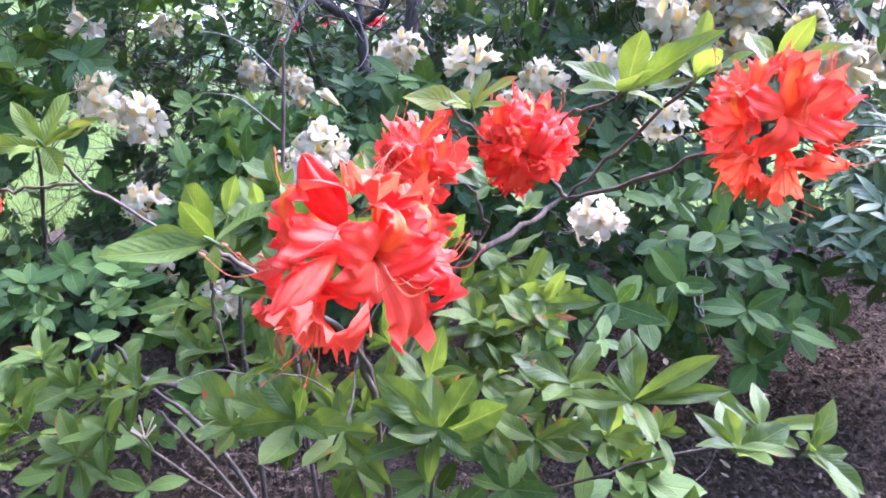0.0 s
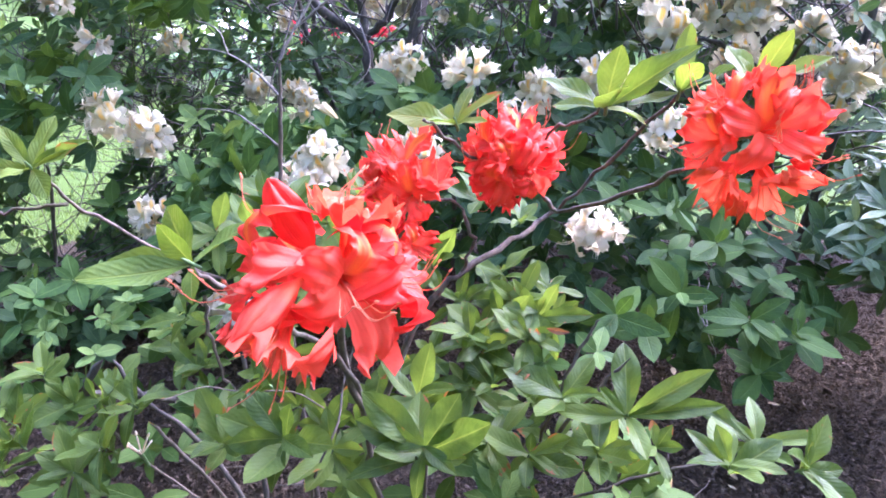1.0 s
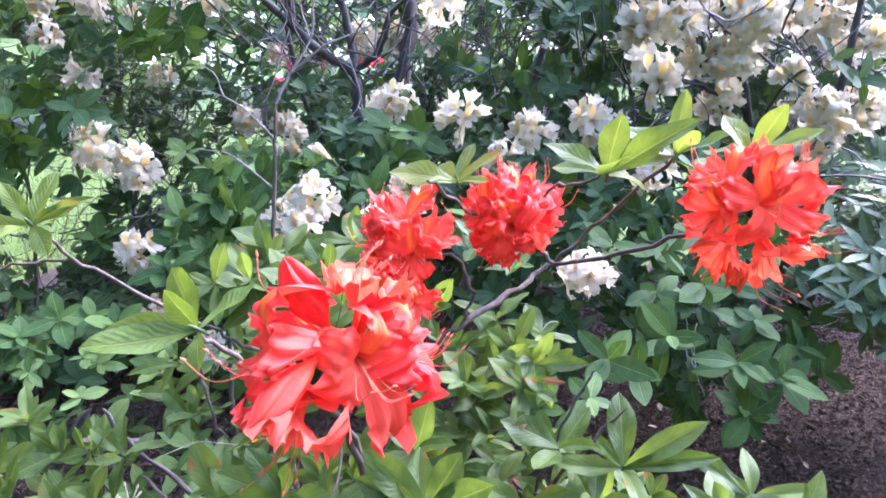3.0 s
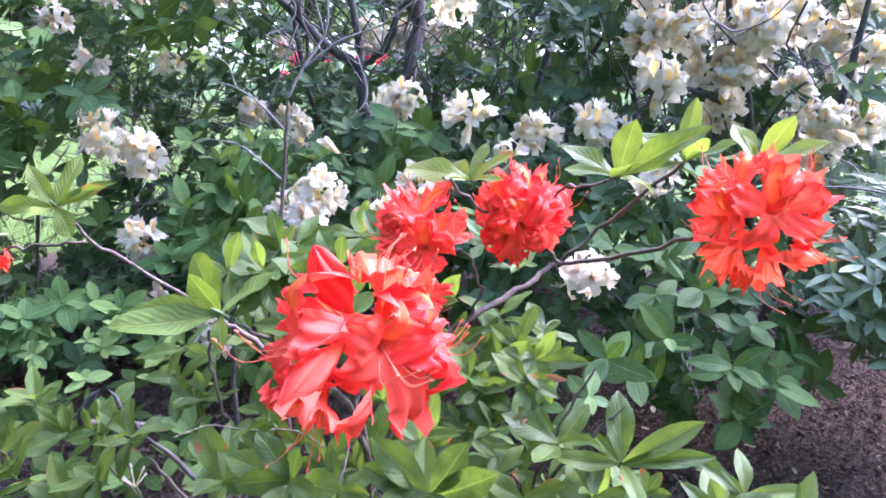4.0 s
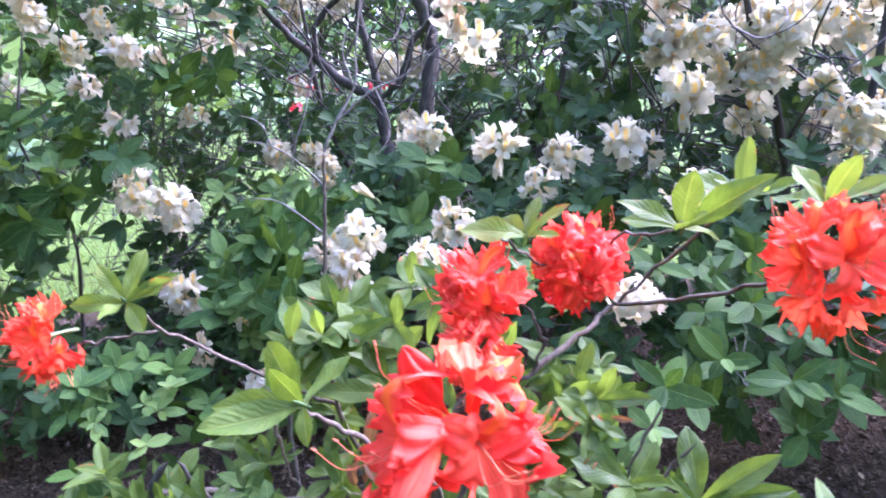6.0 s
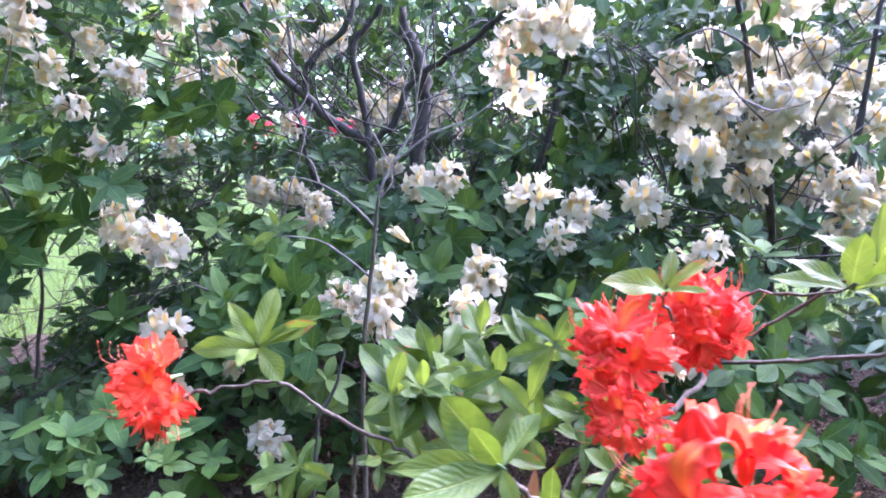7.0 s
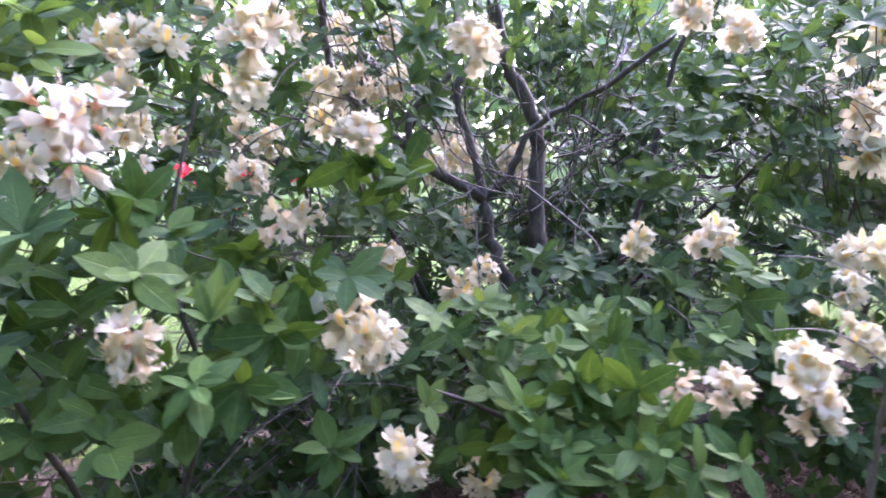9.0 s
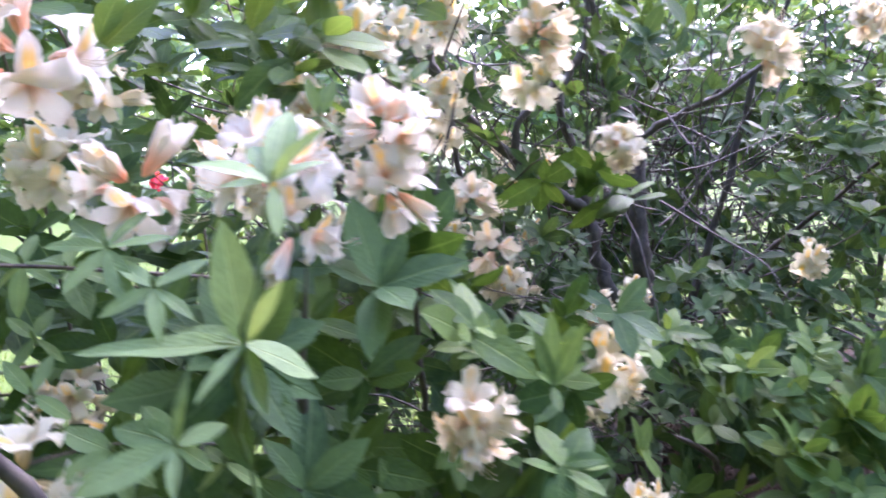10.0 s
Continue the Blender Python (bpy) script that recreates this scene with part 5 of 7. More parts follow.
whorl(white_azalea, (-0.900, 1.884, 0.903), (0.41, -0.69, 0.60), 0.074, 7, 91, 0.37, "white")
whorl(white_azalea, (-0.751, 1.821, 0.940), (0.12, -0.65, 0.75), 0.072, 7, 92, 0.48, "white")
whorl(white_azalea, (-0.702, 1.935, 0.951), (0.44, -0.64, 0.63), 0.082, 7, 93, 0.27, "white")
whorl(white_azalea, (-0.803, 1.679, 0.844), (-0.02, -0.47, 0.88), 0.078, 7, 94, 0.16, "white")
whorl(white_azalea, (-0.976, 1.973, 0.917), (0.34, -0.51, 0.79), 0.074, 7, 95, 0.36, "white")
whorl(white_azalea, (-0.380, 1.497, 0.969), (0.11, -0.53, 0.84), 0.079, 7, 96, 0.38, "white")
whorl(white_azalea, (-0.303, 1.722, 1.086), (0.12, -0.67, 0.73), 0.088, 7, 97, 0.46, "white")
whorl(white_azalea, (-0.349, 1.662, 1.019), (-0.08, -0.77, 0.63), 0.093, 7, 98, 0.12, "white")
whorl(white_azalea, (-0.224, 1.925, 1.142), (0.22, -0.81, 0.54), 0.094, 6, 99, 0.23, "white")
whorl(white_azalea, (-0.669, 1.261, 0.596), (0.58, -0.81, 0.08), 0.093, 6, 100, 0.19, "white")
whorl(white_azalea, (-0.982, 1.655, 0.766), (-0.01, -1.00, -0.10), 0.093, 6, 101, 0.14, "white")
whorl(white_azalea, (-1.020, 1.275, 0.617), (-0.00, -0.82, -0.57), 0.069, 6, 102, 0.31, "white")
whorl(white_azalea, (-1.211, 1.228, 0.612), (-0.02, -0.97, 0.23), 0.074, 7, 103, 0.13, "white")
whorl(white_azalea, (-0.895, 1.247, 0.584), (-0.05, -0.95, -0.32), 0.089, 6, 104, 0.42, "white")
whorl(white_azalea, (-0.102, 1.248, 0.973), (-0.37, -0.26, 0.89), 0.069, 6, 105, 0.39, "white")
whorl(white_azalea, (-0.069, 1.131, 0.980), (-0.19, -0.66, 0.73), 0.069, 6, 106, 0.25, "white")
whorl(left_azalea, (-1.419, 1.582, 1.108), (-0.15, -0.99, 0.07), 0.105, 6, 107, 0.12, "white")
whorl(left_azalea, (-1.626, 1.480, 1.263), (0.34, -0.76, 0.55), 0.095, 7, 108, 0.16, "fresh")
whorl(left_azalea, (-1.538, 1.400, 1.084), (-0.02, -0.39, 0.92), 0.086, 7, 109, 0.12, "white")
whorl(left_azalea, (-1.670, 1.585, 1.359), (-0.57, -0.81, -0.11), 0.095, 5, 110, 0.35, "white")
whorl(white_azalea, (-1.083, 1.963, 1.399), (0.44, -0.82, -0.37), 0.092, 5, 111, 0.20, "white")
whorl(white_azalea, (-1.224, 1.979, 1.409), (-0.28, -0.95, -0.14), 0.110, 5, 112, 0.28, "white")
whorl(white_azalea, (-0.877, 1.881, 0.934), (0.56, -0.36, 0.74), 0.097, 7, 113, 0.28, "white")
whorl(white_azalea, (-0.734, 1.843, 0.973), (-0.38, -0.81, 0.45), 0.078, 7, 114, 0.33, "white")
whorl(white_azalea, (-0.714, 1.606, 0.984), (0.06, -0.91, 0.42), 0.087, 7, 115, 0.28, "white")
whorl(white_azalea, (-0.794, 1.555, 0.910), (-0.28, -0.87, 0.41), 0.093, 8, 116, 0.46, "white")
whorl(white_azalea, (-0.724, 1.469, 0.933), (-0.71, -0.56, 0.42), 0.088, 7, 117, 0.18, "white")
whorl(white_azalea, (-0.780, 1.391, 0.848), (-0.25, -0.73, 0.63), 0.091, 8, 118, 0.38, "white")
whorl(white_azalea, (-0.877, 1.488, 0.828), (-0.26, -0.40, 0.88), 0.084, 8, 119, 0.14, "white")
whorl(white_azalea, (-0.945, 1.641, 0.845), (0.47, -0.60, 0.65), 0.087, 7, 120, 0.40, "white")
whorl(white_azalea, (-0.939, 1.733, 0.932), (-0.07, -0.65, 0.76), 0.074, 7, 121, 0.35, "white")
whorl(white_azalea, (-0.929, 1.423, 0.787), (0.42, -0.28, 0.86), 0.094, 8, 122, 0.25, "white")
whorl(white_azalea, (-0.693, 1.416, 0.867), (0.29, -0.92, 0.27), 0.077, 7, 123, 0.23, "white")
whorl(white_azalea, (-0.880, 1.704, 0.906), (0.32, -0.51, 0.80), 0.072, 7, 124, 0.18, "white")
whorl(white_azalea, (-0.868, 1.630, 0.878), (0.16, -0.54, 0.83), 0.069, 7, 125, 0.22, "white")
whorl(white_azalea, (-0.779, 1.674, 0.930), (-0.28, -0.46, 0.84), 0.069, 7, 126, 0.12, "white")
whorl(white_azalea, (-0.792, 1.508, 0.866), (-0.09, -0.75, 0.65), 0.061, 7, 127, 0.37, "white")
whorl(white_azalea, (-0.828, 1.368, 0.811), (0.28, -0.27, 0.92), 0.063, 7, 128, 0.26, "white")
whorl(white_azalea, (-0.743, 1.355, 0.825), (0.27, -0.51, 0.82), 0.063, 7, 129, 0.40, "white")
whorl(white_azalea, (-0.939, 1.553, 0.793), (-0.07, -0.27, 0.96), 0.080, 7, 130, 0.37, "white")
whorl(white_azalea, (-0.665, 1.421, 0.884), (-0.01, -0.26, 0.97), 0.063, 7, 131, 0.15, "white")
whorl(white_azalea, (-0.663, 1.763, 1.000), (-0.05, -0.47, 0.88), 0.078, 7, 132, 0.11, "white")
whorl(white_azalea, (-0.582, 1.666, 1.017), (0.24, -0.79, 0.57), 0.070, 7, 133, 0.41, "white")
whorl(white_azalea, (-0.806, 1.947, 0.969), (0.14, -0.49, 0.86), 0.073, 7, 134, 0.37, "white")
whorl(white_azalea, (-0.532, 1.542, 0.941), (-0.51, -0.67, 0.54), 0.064, 7, 135, 0.11, "white")
whorl(white_azalea, (-0.885, 2.002, 0.963), (0.20, -0.72, 0.67), 0.067, 7, 136, 0.26, "white")
whorl(white_azalea, (-0.694, 1.322, 0.823), (0.22, -0.64, 0.74), 0.076, 7, 137, 0.21, "white")
whorl(white_azalea, (-0.949, 1.759, 0.853), (-0.21, -0.43, 0.88), 0.081, 7, 138, 0.19, "white")
whorl(white_azalea, (-1.335, 1.830, 0.723), (0.05, -0.94, 0.33), 0.053, 7, 139, 0.19, "white")
whorl(white_azalea, (-1.174, 1.805, 0.693), (0.07, -0.91, 0.41), 0.061, 6, 140, 0.50, "white")
whorl(white_azalea, (-1.127, 2.029, 1.081), (-0.07, -0.64, 0.76), 0.082, 6, 141, 0.16, "white")
whorl(white_azalea, (-0.493, 1.539, 1.001), (0.20, -0.12, 0.97), 0.069, 6, 142, 0.33, "white")
whorl(white_azalea, (-0.360, 1.605, 1.113), (0.41, -0.38, 0.83), 0.084, 6, 143, 0.31, "white")
whorl(white_azalea, (-0.595, 1.285, 0.879), (0.15, 0.05, 0.99), 0.108, 5, 144, 0.13, "fresh")
whorl(left_azalea, (-1.761, 1.598, 1.643), (0.39, -0.68, 0.62), 0.086, 6, 145, 0.26, "fresh")
whorl(white_azalea, (-1.729, 1.707, 1.688), (-0.13, -0.51, 0.85), 0.075, 6, 146, 0.14, "fresh")
whorl(left_azalea, (-1.801, 1.590, 1.589), (0.34, -0.29, 0.89), 0.088, 6, 147, 0.24, "fresh")
whorl(white_azalea, (-1.582, 1.838, 1.729), (0.52, -0.36, 0.78), 0.074, 6, 148, 0.40, "fresh")
whorl(white_azalea, (-1.649, 1.846, 1.572), (0.10, -0.58, 0.80), 0.085, 6, 149, 0.16, "fresh")
whorl(white_azalea, (-1.839, 1.643, 1.655), (-0.22, -0.57, 0.79), 0.088, 6, 150, 0.14, "fresh")
whorl(white_azalea, (-1.708, 1.719, 1.692), (0.38, -0.31, 0.87), 0.091, 6, 151, 0.14, "fresh")
whorl(white_azalea, (-1.919, 1.643, 1.676), (0.48, -0.50, 0.72), 0.076, 6, 152, 0.35, "fresh")
whorl(white_azalea, (-2.020, 1.643, 1.642), (0.00, -0.63, 0.78), 0.086, 6, 153, 0.31, "fresh")
whorl(left_azalea, (-2.020, 1.551, 1.551), (-0.16, 0.09, 0.98), 0.076, 6, 154, 0.29, "fresh")
whorl(left_azalea, (-1.798, 1.593, 1.613), (-0.20, -0.45, 0.87), 0.089, 6, 155, 0.36, "fresh")
whorl(white_azalea, (-1.502, 1.946, 1.760), (-0.38, -0.39, 0.84), 0.083, 6, 156, 0.27, "fresh")
whorl(left_azalea, (-1.751, 1.592, 1.697), (0.03, -0.14, 0.99), 0.072, 6, 157, 0.23, "fresh")
whorl(white_azalea, (-1.691, 1.671, 1.174), (-0.45, -0.61, 0.66), 0.076, 6, 158, 0.44, "white")
whorl(white_azalea, (-1.751, 1.754, 1.227), (-0.12, -0.87, 0.49), 0.077, 5, 159, 0.32, "white")
whorl(white_azalea, (-1.499, 1.661, 1.181), (0.10, -0.74, 0.67), 0.089, 7, 160, 0.11, "white")
whorl(white_azalea, (-1.346, 1.699, 1.186), (-0.46, -0.89, 0.03), 0.080, 6, 161, 0.10, "white")
whorl(left_azalea, (-1.487, 1.526, 1.041), (0.23, -0.97, 0.12), 0.098, 7, 162, 0.38, "white")
whorl(left_azalea, (-1.621, 1.580, 1.029), (-0.24, -0.78, 0.57), 0.092, 6, 163, 0.38, "white")
whorl(white_azalea, (-1.729, 1.721, 1.017), (0.22, -0.95, 0.22), 0.091, 7, 164, 0.26, "white")
whorl(white_azalea, (-1.060, 1.822, 1.033), (-0.04, -0.54, 0.84), 0.082, 6, 165, 0.13, "fresh")
whorl(white_azalea, (-1.105, 1.805, 0.814), (0.63, -0.60, 0.50), 0.077, 6, 166, 0.48, "fresh")
whorl(white_azalea, (-1.490, 1.792, 1.250), (-0.18, -0.85, -0.49), 0.087, 6, 167, 0.23, "white")
whorl(white_azalea, (-0.916, 1.744, 0.993), (-0.07, -0.45, 0.89), 0.070, 7, 168, 0.35, "white")
whorl(white_azalea, (-0.829, 1.637, 0.976), (0.25, -0.50, 0.83), 0.080, 8, 169, 0.15, "white")
whorl(white_azalea, (-0.834, 1.534, 0.946), (0.69, -0.57, 0.44), 0.078, 8, 170, 0.34, "white")
whorl(white_azalea, (-0.951, 1.556, 0.894), (0.51, -0.74, 0.45), 0.086, 8, 171, 0.46, "white")
whorl(white_azalea, (-0.927, 1.492, 0.853), (-0.30, -0.62, 0.72), 0.079, 8, 172, 0.15, "white")
whorl(left_azalea, (-1.782, 1.544, 1.566), (-0.28, -0.17, 0.95), 0.089, 6, 183, 0.15, "fresh")
whorl(left_azalea, (-1.658, 1.614, 1.606), (0.34, 0.07, 0.94), 0.077, 6, 184, 0.13, "fresh")
whorl(red_azalea, (-0.344, 0.783, 0.817), (-0.15, -0.70, 0.70), 0.060, 6, 401, 0.25, "red")
whorl(red_azalea, (-0.378, 0.766, 0.782), (0.02, -0.50, 0.87), 0.059, 8, 402, 0.38, "red")
whorl(red_azalea, (-0.320, 0.745, 0.755), (-0.15, -0.77, 0.62), 0.061, 6, 403, 0.46, "red")
whorl(red_azalea, (-0.437, 0.733, 0.707), (0.26, -0.45, 0.86), 0.063, 8, 404, 0.47, "red")
whorl(red_azalea, (-0.395, 0.738, 0.701), (0.33, -0.35, 0.87), 0.072, 7, 405, 0.42, "red")
whorl(red_azalea, (-0.269, 0.718, 0.743), (0.00, -0.66, 0.75), 0.059, 8, 406, 0.46, "red")
whorl(red_azalea, (-0.221, 0.723, 0.737), (-0.26, -0.54, 0.80), 0.063, 8, 407, 0.30, "red")
whorl(red_azalea, (-0.208, 0.785, 0.758), (-0.05, -0.63, 0.77), 0.062, 7, 408, 0.45, "red")
whorl(red_azalea, (-0.035, 0.887, 0.828), (-0.23, -0.64, 0.73), 0.062, 8, 409, 0.41, "red")
whorl(red_azalea, (0.014, 0.890, 0.813), (0.10, -0.62, 0.78), 0.059, 6, 410, 0.41, "red")
whorl(red_azalea, (-0.064, 0.842, 0.802), (-0.03, -0.67, 0.74), 0.067, 8, 411, 0.39, "red")
whorl(red_azalea, (-0.013, 0.919, 0.853), (0.26, -0.78, 0.57), 0.062, 8, 412, 0.40, "red")
whorl(red_azalea, (0.037, 0.897, 0.825), (-0.18, -0.69, 0.70), 0.065, 6, 413, 0.34, "red")
whorl(red_azalea, (-0.041, 0.945, 0.881), (-0.33, -0.30, 0.90), 0.069, 7, 414, 0.25, "red")
whorl(red_azalea, (0.005, 0.828, 0.723), (-0.13, -0.22, 0.97), 0.065, 8, 415, 0.42, "red")
whorl(red_azalea, (0.079, 0.833, 0.703), (-0.22, -0.37, 0.90), 0.063, 7, 416, 0.35, "red")
whorl(red_azalea, (0.128, 0.851, 0.703), (0.33, -0.72, 0.61), 0.059, 6, 417, 0.34, "red")
whorl(red_azalea, (0.039, 0.797, 0.676), (0.21, -0.23, 0.95), 0.065, 6, 418, 0.36, "red")
whorl(red_azalea, (0.115, 0.805, 0.665), (-0.18, -0.81, 0.56), 0.061, 8, 419, 0.49, "red")
whorl(red_azalea, (-0.053, 0.759, 0.701), (0.07, -0.48, 0.87), 0.063, 6, 420, 0.28, "red")
whorl(red_azalea, (0.183, 0.816, 0.666), (0.02, -0.41, 0.91), 0.052, 7, 421, 0.30, "red")
whorl(red_azalea, (-0.386, 0.725, 1.023), (0.27, -0.67, 0.69), 0.062, 6, 423, 0.38, "red")
whorl(red_azalea, (-0.349, 0.750, 1.017), (0.19, -0.63, 0.75), 0.063, 7, 424, 0.39, "red")
whorl(red_azalea, (-0.302, 0.772, 0.997), (0.24, -0.46, 0.86), 0.068, 8, 425, 0.44, "red")
whorl(red_azalea, (-0.341, 0.798, 1.030), (-0.00, -0.77, 0.64), 0.072, 6, 426, 0.33, "red")
whorl(red_azalea, (-0.080, 0.804, 0.756), (0.10, -0.34, 0.94), 0.071, 8, 427, 0.30, "red")
whorl(red_azalea, (-0.143, 0.829, 0.797), (0.23, -0.40, 0.89), 0.064, 7, 428, 0.27, "red")
whorl(red_azalea, (-0.794, 0.797, 0.749), (0.29, -0.23, 0.93), 0.059, 8, 429, 0.28, "red")
whorl(red_azalea, (-0.702, 0.753, 0.730), (0.39, -0.55, 0.74), 0.061, 8, 430, 0.37, "red")
whorl(red_azalea, (-0.801, 0.729, 0.705), (-0.02, -0.60, 0.80), 0.071, 6, 431, 0.48, "red")
whorl(red_azalea, (-0.608, 0.702, 0.691), (-0.42, -0.39, 0.82), 0.071, 7, 432, 0.47, "red")
whorl(red_azalea, (-0.686, 0.804, 0.717), (0.04, -0.40, 0.91), 0.069, 7, 433, 0.45, "red")
whorl(red_azalea, (-0.690, 0.710, 0.689), (0.03, -0.30, 0.95), 0.065, 6, 434, 0.26, "red")
whorl(red_azalea, (-0.559, 0.845, 0.783), (0.05, -0.44, 0.89), 0.068, 6, 435, 0.26, "red")
whorl(red_azalea, (-0.487, 0.802, 0.780), (-0.23, -0.25, 0.94), 0.063, 7, 436, 0.46, "red")
whorl(white_azalea, (-1.188, 1.213, 0.746), (-0.28, -0.65, 0.71), 0.084, 6, 437, 0.35, "white")
whorl(white_azalea, (-1.108, 1.208, 0.691), (0.20, -0.51, 0.84), 0.053, 7, 438, 0.45, "white")
whorl(white_azalea, (-1.134, 1.097, 0.688), (0.23, -0.78, 0.58), 0.064, 6, 440, 0.28, "white")
whorl(white_azalea, (-0.940, 1.231, 0.683), (-0.19, -0.68, 0.71), 0.081, 7, 443, 0.27, "white")
whorl(white_azalea, (-0.990, 0.944, 0.640), (-0.21, -0.53, 0.83), 0.063, 7, 444, 0.25, "white")
whorl(white_azalea, (-1.082, 1.321, 0.700), (0.24, -0.47, 0.85), 0.078, 5, 446, 0.31, "white")
whorl(white_azalea, (-0.866, 1.225, 0.628), (0.09, -0.45, 0.89), 0.078, 7, 447, 0.29, "white")
whorl(white_azalea, (0.289, 1.473, 0.845), (0.15, -0.64, 0.76), 0.077, 7, 448, 0.45, "white")
whorl(white_azalea, (0.396, 1.549, 0.865), (0.18, -0.63, 0.76), 0.082, 5, 449, 0.33, "white")
whorl(white_azalea, (0.265, 1.588, 0.885), (-0.06, -0.65, 0.76), 0.081, 7, 450, 0.49, "white")
whorl(white_azalea, (0.357, 1.396, 0.738), (0.20, -0.42, 0.89), 0.087, 5, 451, 0.30, "white")
whorl(white_azalea, (0.450, 1.467, 0.747), (0.25, -0.44, 0.86), 0.071, 5, 452, 0.29, "white")
whorl(white_azalea, (0.500, 1.402, 0.687), (-0.02, -0.57, 0.82), 0.084, 7, 453, 0.33, "white")
whorl(white_azalea, (0.590, 1.397, 0.627), (0.25, -0.63, 0.73), 0.086, 7, 454, 0.31, "white")
whorl(white_azalea, (0.545, 1.322, 0.579), (-0.09, -0.53, 0.84), 0.080, 6, 455, 0.47, "white")
whorl(white_azalea, (0.441, 1.247, 0.562), (-0.05, -0.59, 0.80), 0.075, 6, 456, 0.40, "white")
whorl(white_azalea, (0.144, 1.064, 0.758), (0.1, -0.6, 0.7), 0.075, 6, 901, 0.35, "white")
whorl(white_azalea, (0.106, 0.965, 0.737), (0, -0.5, 0.8), 0.06, 5, 902, 0.35, "fresh")
whorl(white_azalea, (0.024, 0.947, 0.727), (-0.2, -0.6, 0.7), 0.06, 6, 903, 0.35, "white")
whorl(white_azalea, (0.205, 1.141, 0.700), (0.2, -0.7, 0.6), 0.07, 6, 904, 0.35, "white")
whorl(white_azalea, (0.269, 1.171, 0.756), (0.0, -0.7, 0.6), 0.078, 6, 905, 0.35, "white")
whorl(white_azalea, (0.432, 1.316, 0.614), (-0.19, -0.46, 0.87), 0.080, 6, 457, 0.35, "white")
whorl(white_azalea, (0.566, 1.608, 0.802), (-0.06, -0.78, 0.62), 0.078, 7, 458, 0.48, "white")
whorl(white_azalea, (0.316, 1.458, 0.785), (0.07, -0.84, 0.54), 0.075, 5, 459, 0.41, "white")
whorl(white_azalea, (0.659, 1.518, 0.639), (-0.02, -0.77, 0.63), 0.087, 5, 460, 0.32, "white")
whorl(white_azalea, (0.664, 1.435, 0.543), (0.22, -0.66, 0.72), 0.082, 7, 461, 0.43, "fresh")
whorl(white_azalea, (-0.873, 1.727, 0.961), (0.02, -0.77, 0.63), 0.082, 6, 462, 0.26, "white")
whorl(white_azalea, (-0.772, 1.653, 0.889), (-0.12, -0.80, 0.59), 0.086, 7, 463, 0.40, "fresh")
whorl(white_azalea, (-0.687, 1.704, 0.930), (0.09, -0.76, 0.64), 0.077, 6, 464, 0.47, "fresh")
whorl(white_azalea, (-0.852, 1.600, 0.845), (0.13, -0.45, 0.88), 0.082, 8, 465, 0.29, "white")
whorl(white_azalea, (-0.744, 1.586, 0.823), (-0.06, -0.70, 0.71), 0.078, 7, 466, 0.29, "fresh")
whorl(white_azalea, (-0.661, 1.637, 0.860), (0.22, -0.64, 0.73), 0.081, 7, 467, 0.33, "fresh")
whorl(white_azalea, (-0.797, 1.526, 0.751), (-0.09, -0.72, 0.68), 0.084, 6, 468, 0.33, "white")
whorl(white_azalea, (-0.678, 1.521, 0.782), (0.18, -0.78, 0.60), 0.080, 6, 469, 0.31, "fresh")
whorl(white_azalea, (-0.612, 1.521, 0.813), (0.03, -0.48, 0.88), 0.073, 7, 470, 0.50, "fresh")
whorl(white_azalea, (-0.848, 1.491, 0.708), (0.11, -0.23, 0.97), 0.076, 6, 471, 0.46, "white")
whorl(white_azalea, (-0.720, 1.453, 0.677), (0.05, -0.64, 0.76), 0.085, 7, 472, 0.48, "fresh")
whorl(white_azalea, (-0.646, 1.421, 0.649), (0.18, -0.50, 0.85), 0.083, 6, 473, 0.31, "fresh")
whorl(white_azalea, (-0.771, 1.482, 0.694), (0.26, -0.49, 0.83), 0.084, 8, 474, 0.46, "white")
whorl(white_azalea, (-0.908, 1.591, 0.773), (0.18, -0.75, 0.64), 0.075, 6, 475, 0.41, "fresh")
whorl(white_azalea, (-0.579, 1.586, 0.901), (0.13, -0.47, 0.87), 0.086, 7, 476, 0.48, "fresh")
whorl(white_azalea, (-1.017, 1.892, 0.958), (-0.17, -0.68, 0.71), 0.083, 8, 477, 0.31, "white")
whorl(white_azalea, (-0.911, 1.944, 1.010), (-0.14, -0.61, 0.78), 0.085, 8, 478, 0.33, "fresh")
whorl(white_azalea, (-0.655, 1.764, 0.990), (0.00, -0.26, 0.97), 0.083, 6, 479, 0.46, "fresh")
whorl(white_azalea, (-0.804, 1.775, 0.977), (0.11, -0.64, 0.76), 0.082, 6, 480, 0.25, "white")
whorl(left_azalea, (-1.639, 1.607, 1.376), (0.12, -0.81, 0.58), 0.100, 6, 481, 0.45, "white")
whorl(left_azalea, (-1.808, 1.587, 1.279), (-0.12, -0.65, 0.75), 0.086, 6, 482, 0.37, "white")
whorl(left_azalea, (-1.747, 1.553, 1.195), (-0.27, -0.62, 0.74), 0.096, 6, 483, 0.45, "white")
whorl(left_azalea, (-1.722, 1.493, 1.024), (0.15, -0.78, 0.61), 0.085, 6, 484, 0.48, "white")
whorl(left_azalea, (-1.777, 1.541, 1.080), (-0.17, -0.56, 0.81), 0.098, 6, 485, 0.33, "white")
whorl(left_azalea, (-1.628, 1.547, 1.065), (0.07, -0.72, 0.69), 0.086, 6, 486, 0.40, "white")
whorl(left_azalea, (-1.700, 1.449, 0.994), (0.11, -0.55, 0.83), 0.091, 5, 487, 0.41, "white")
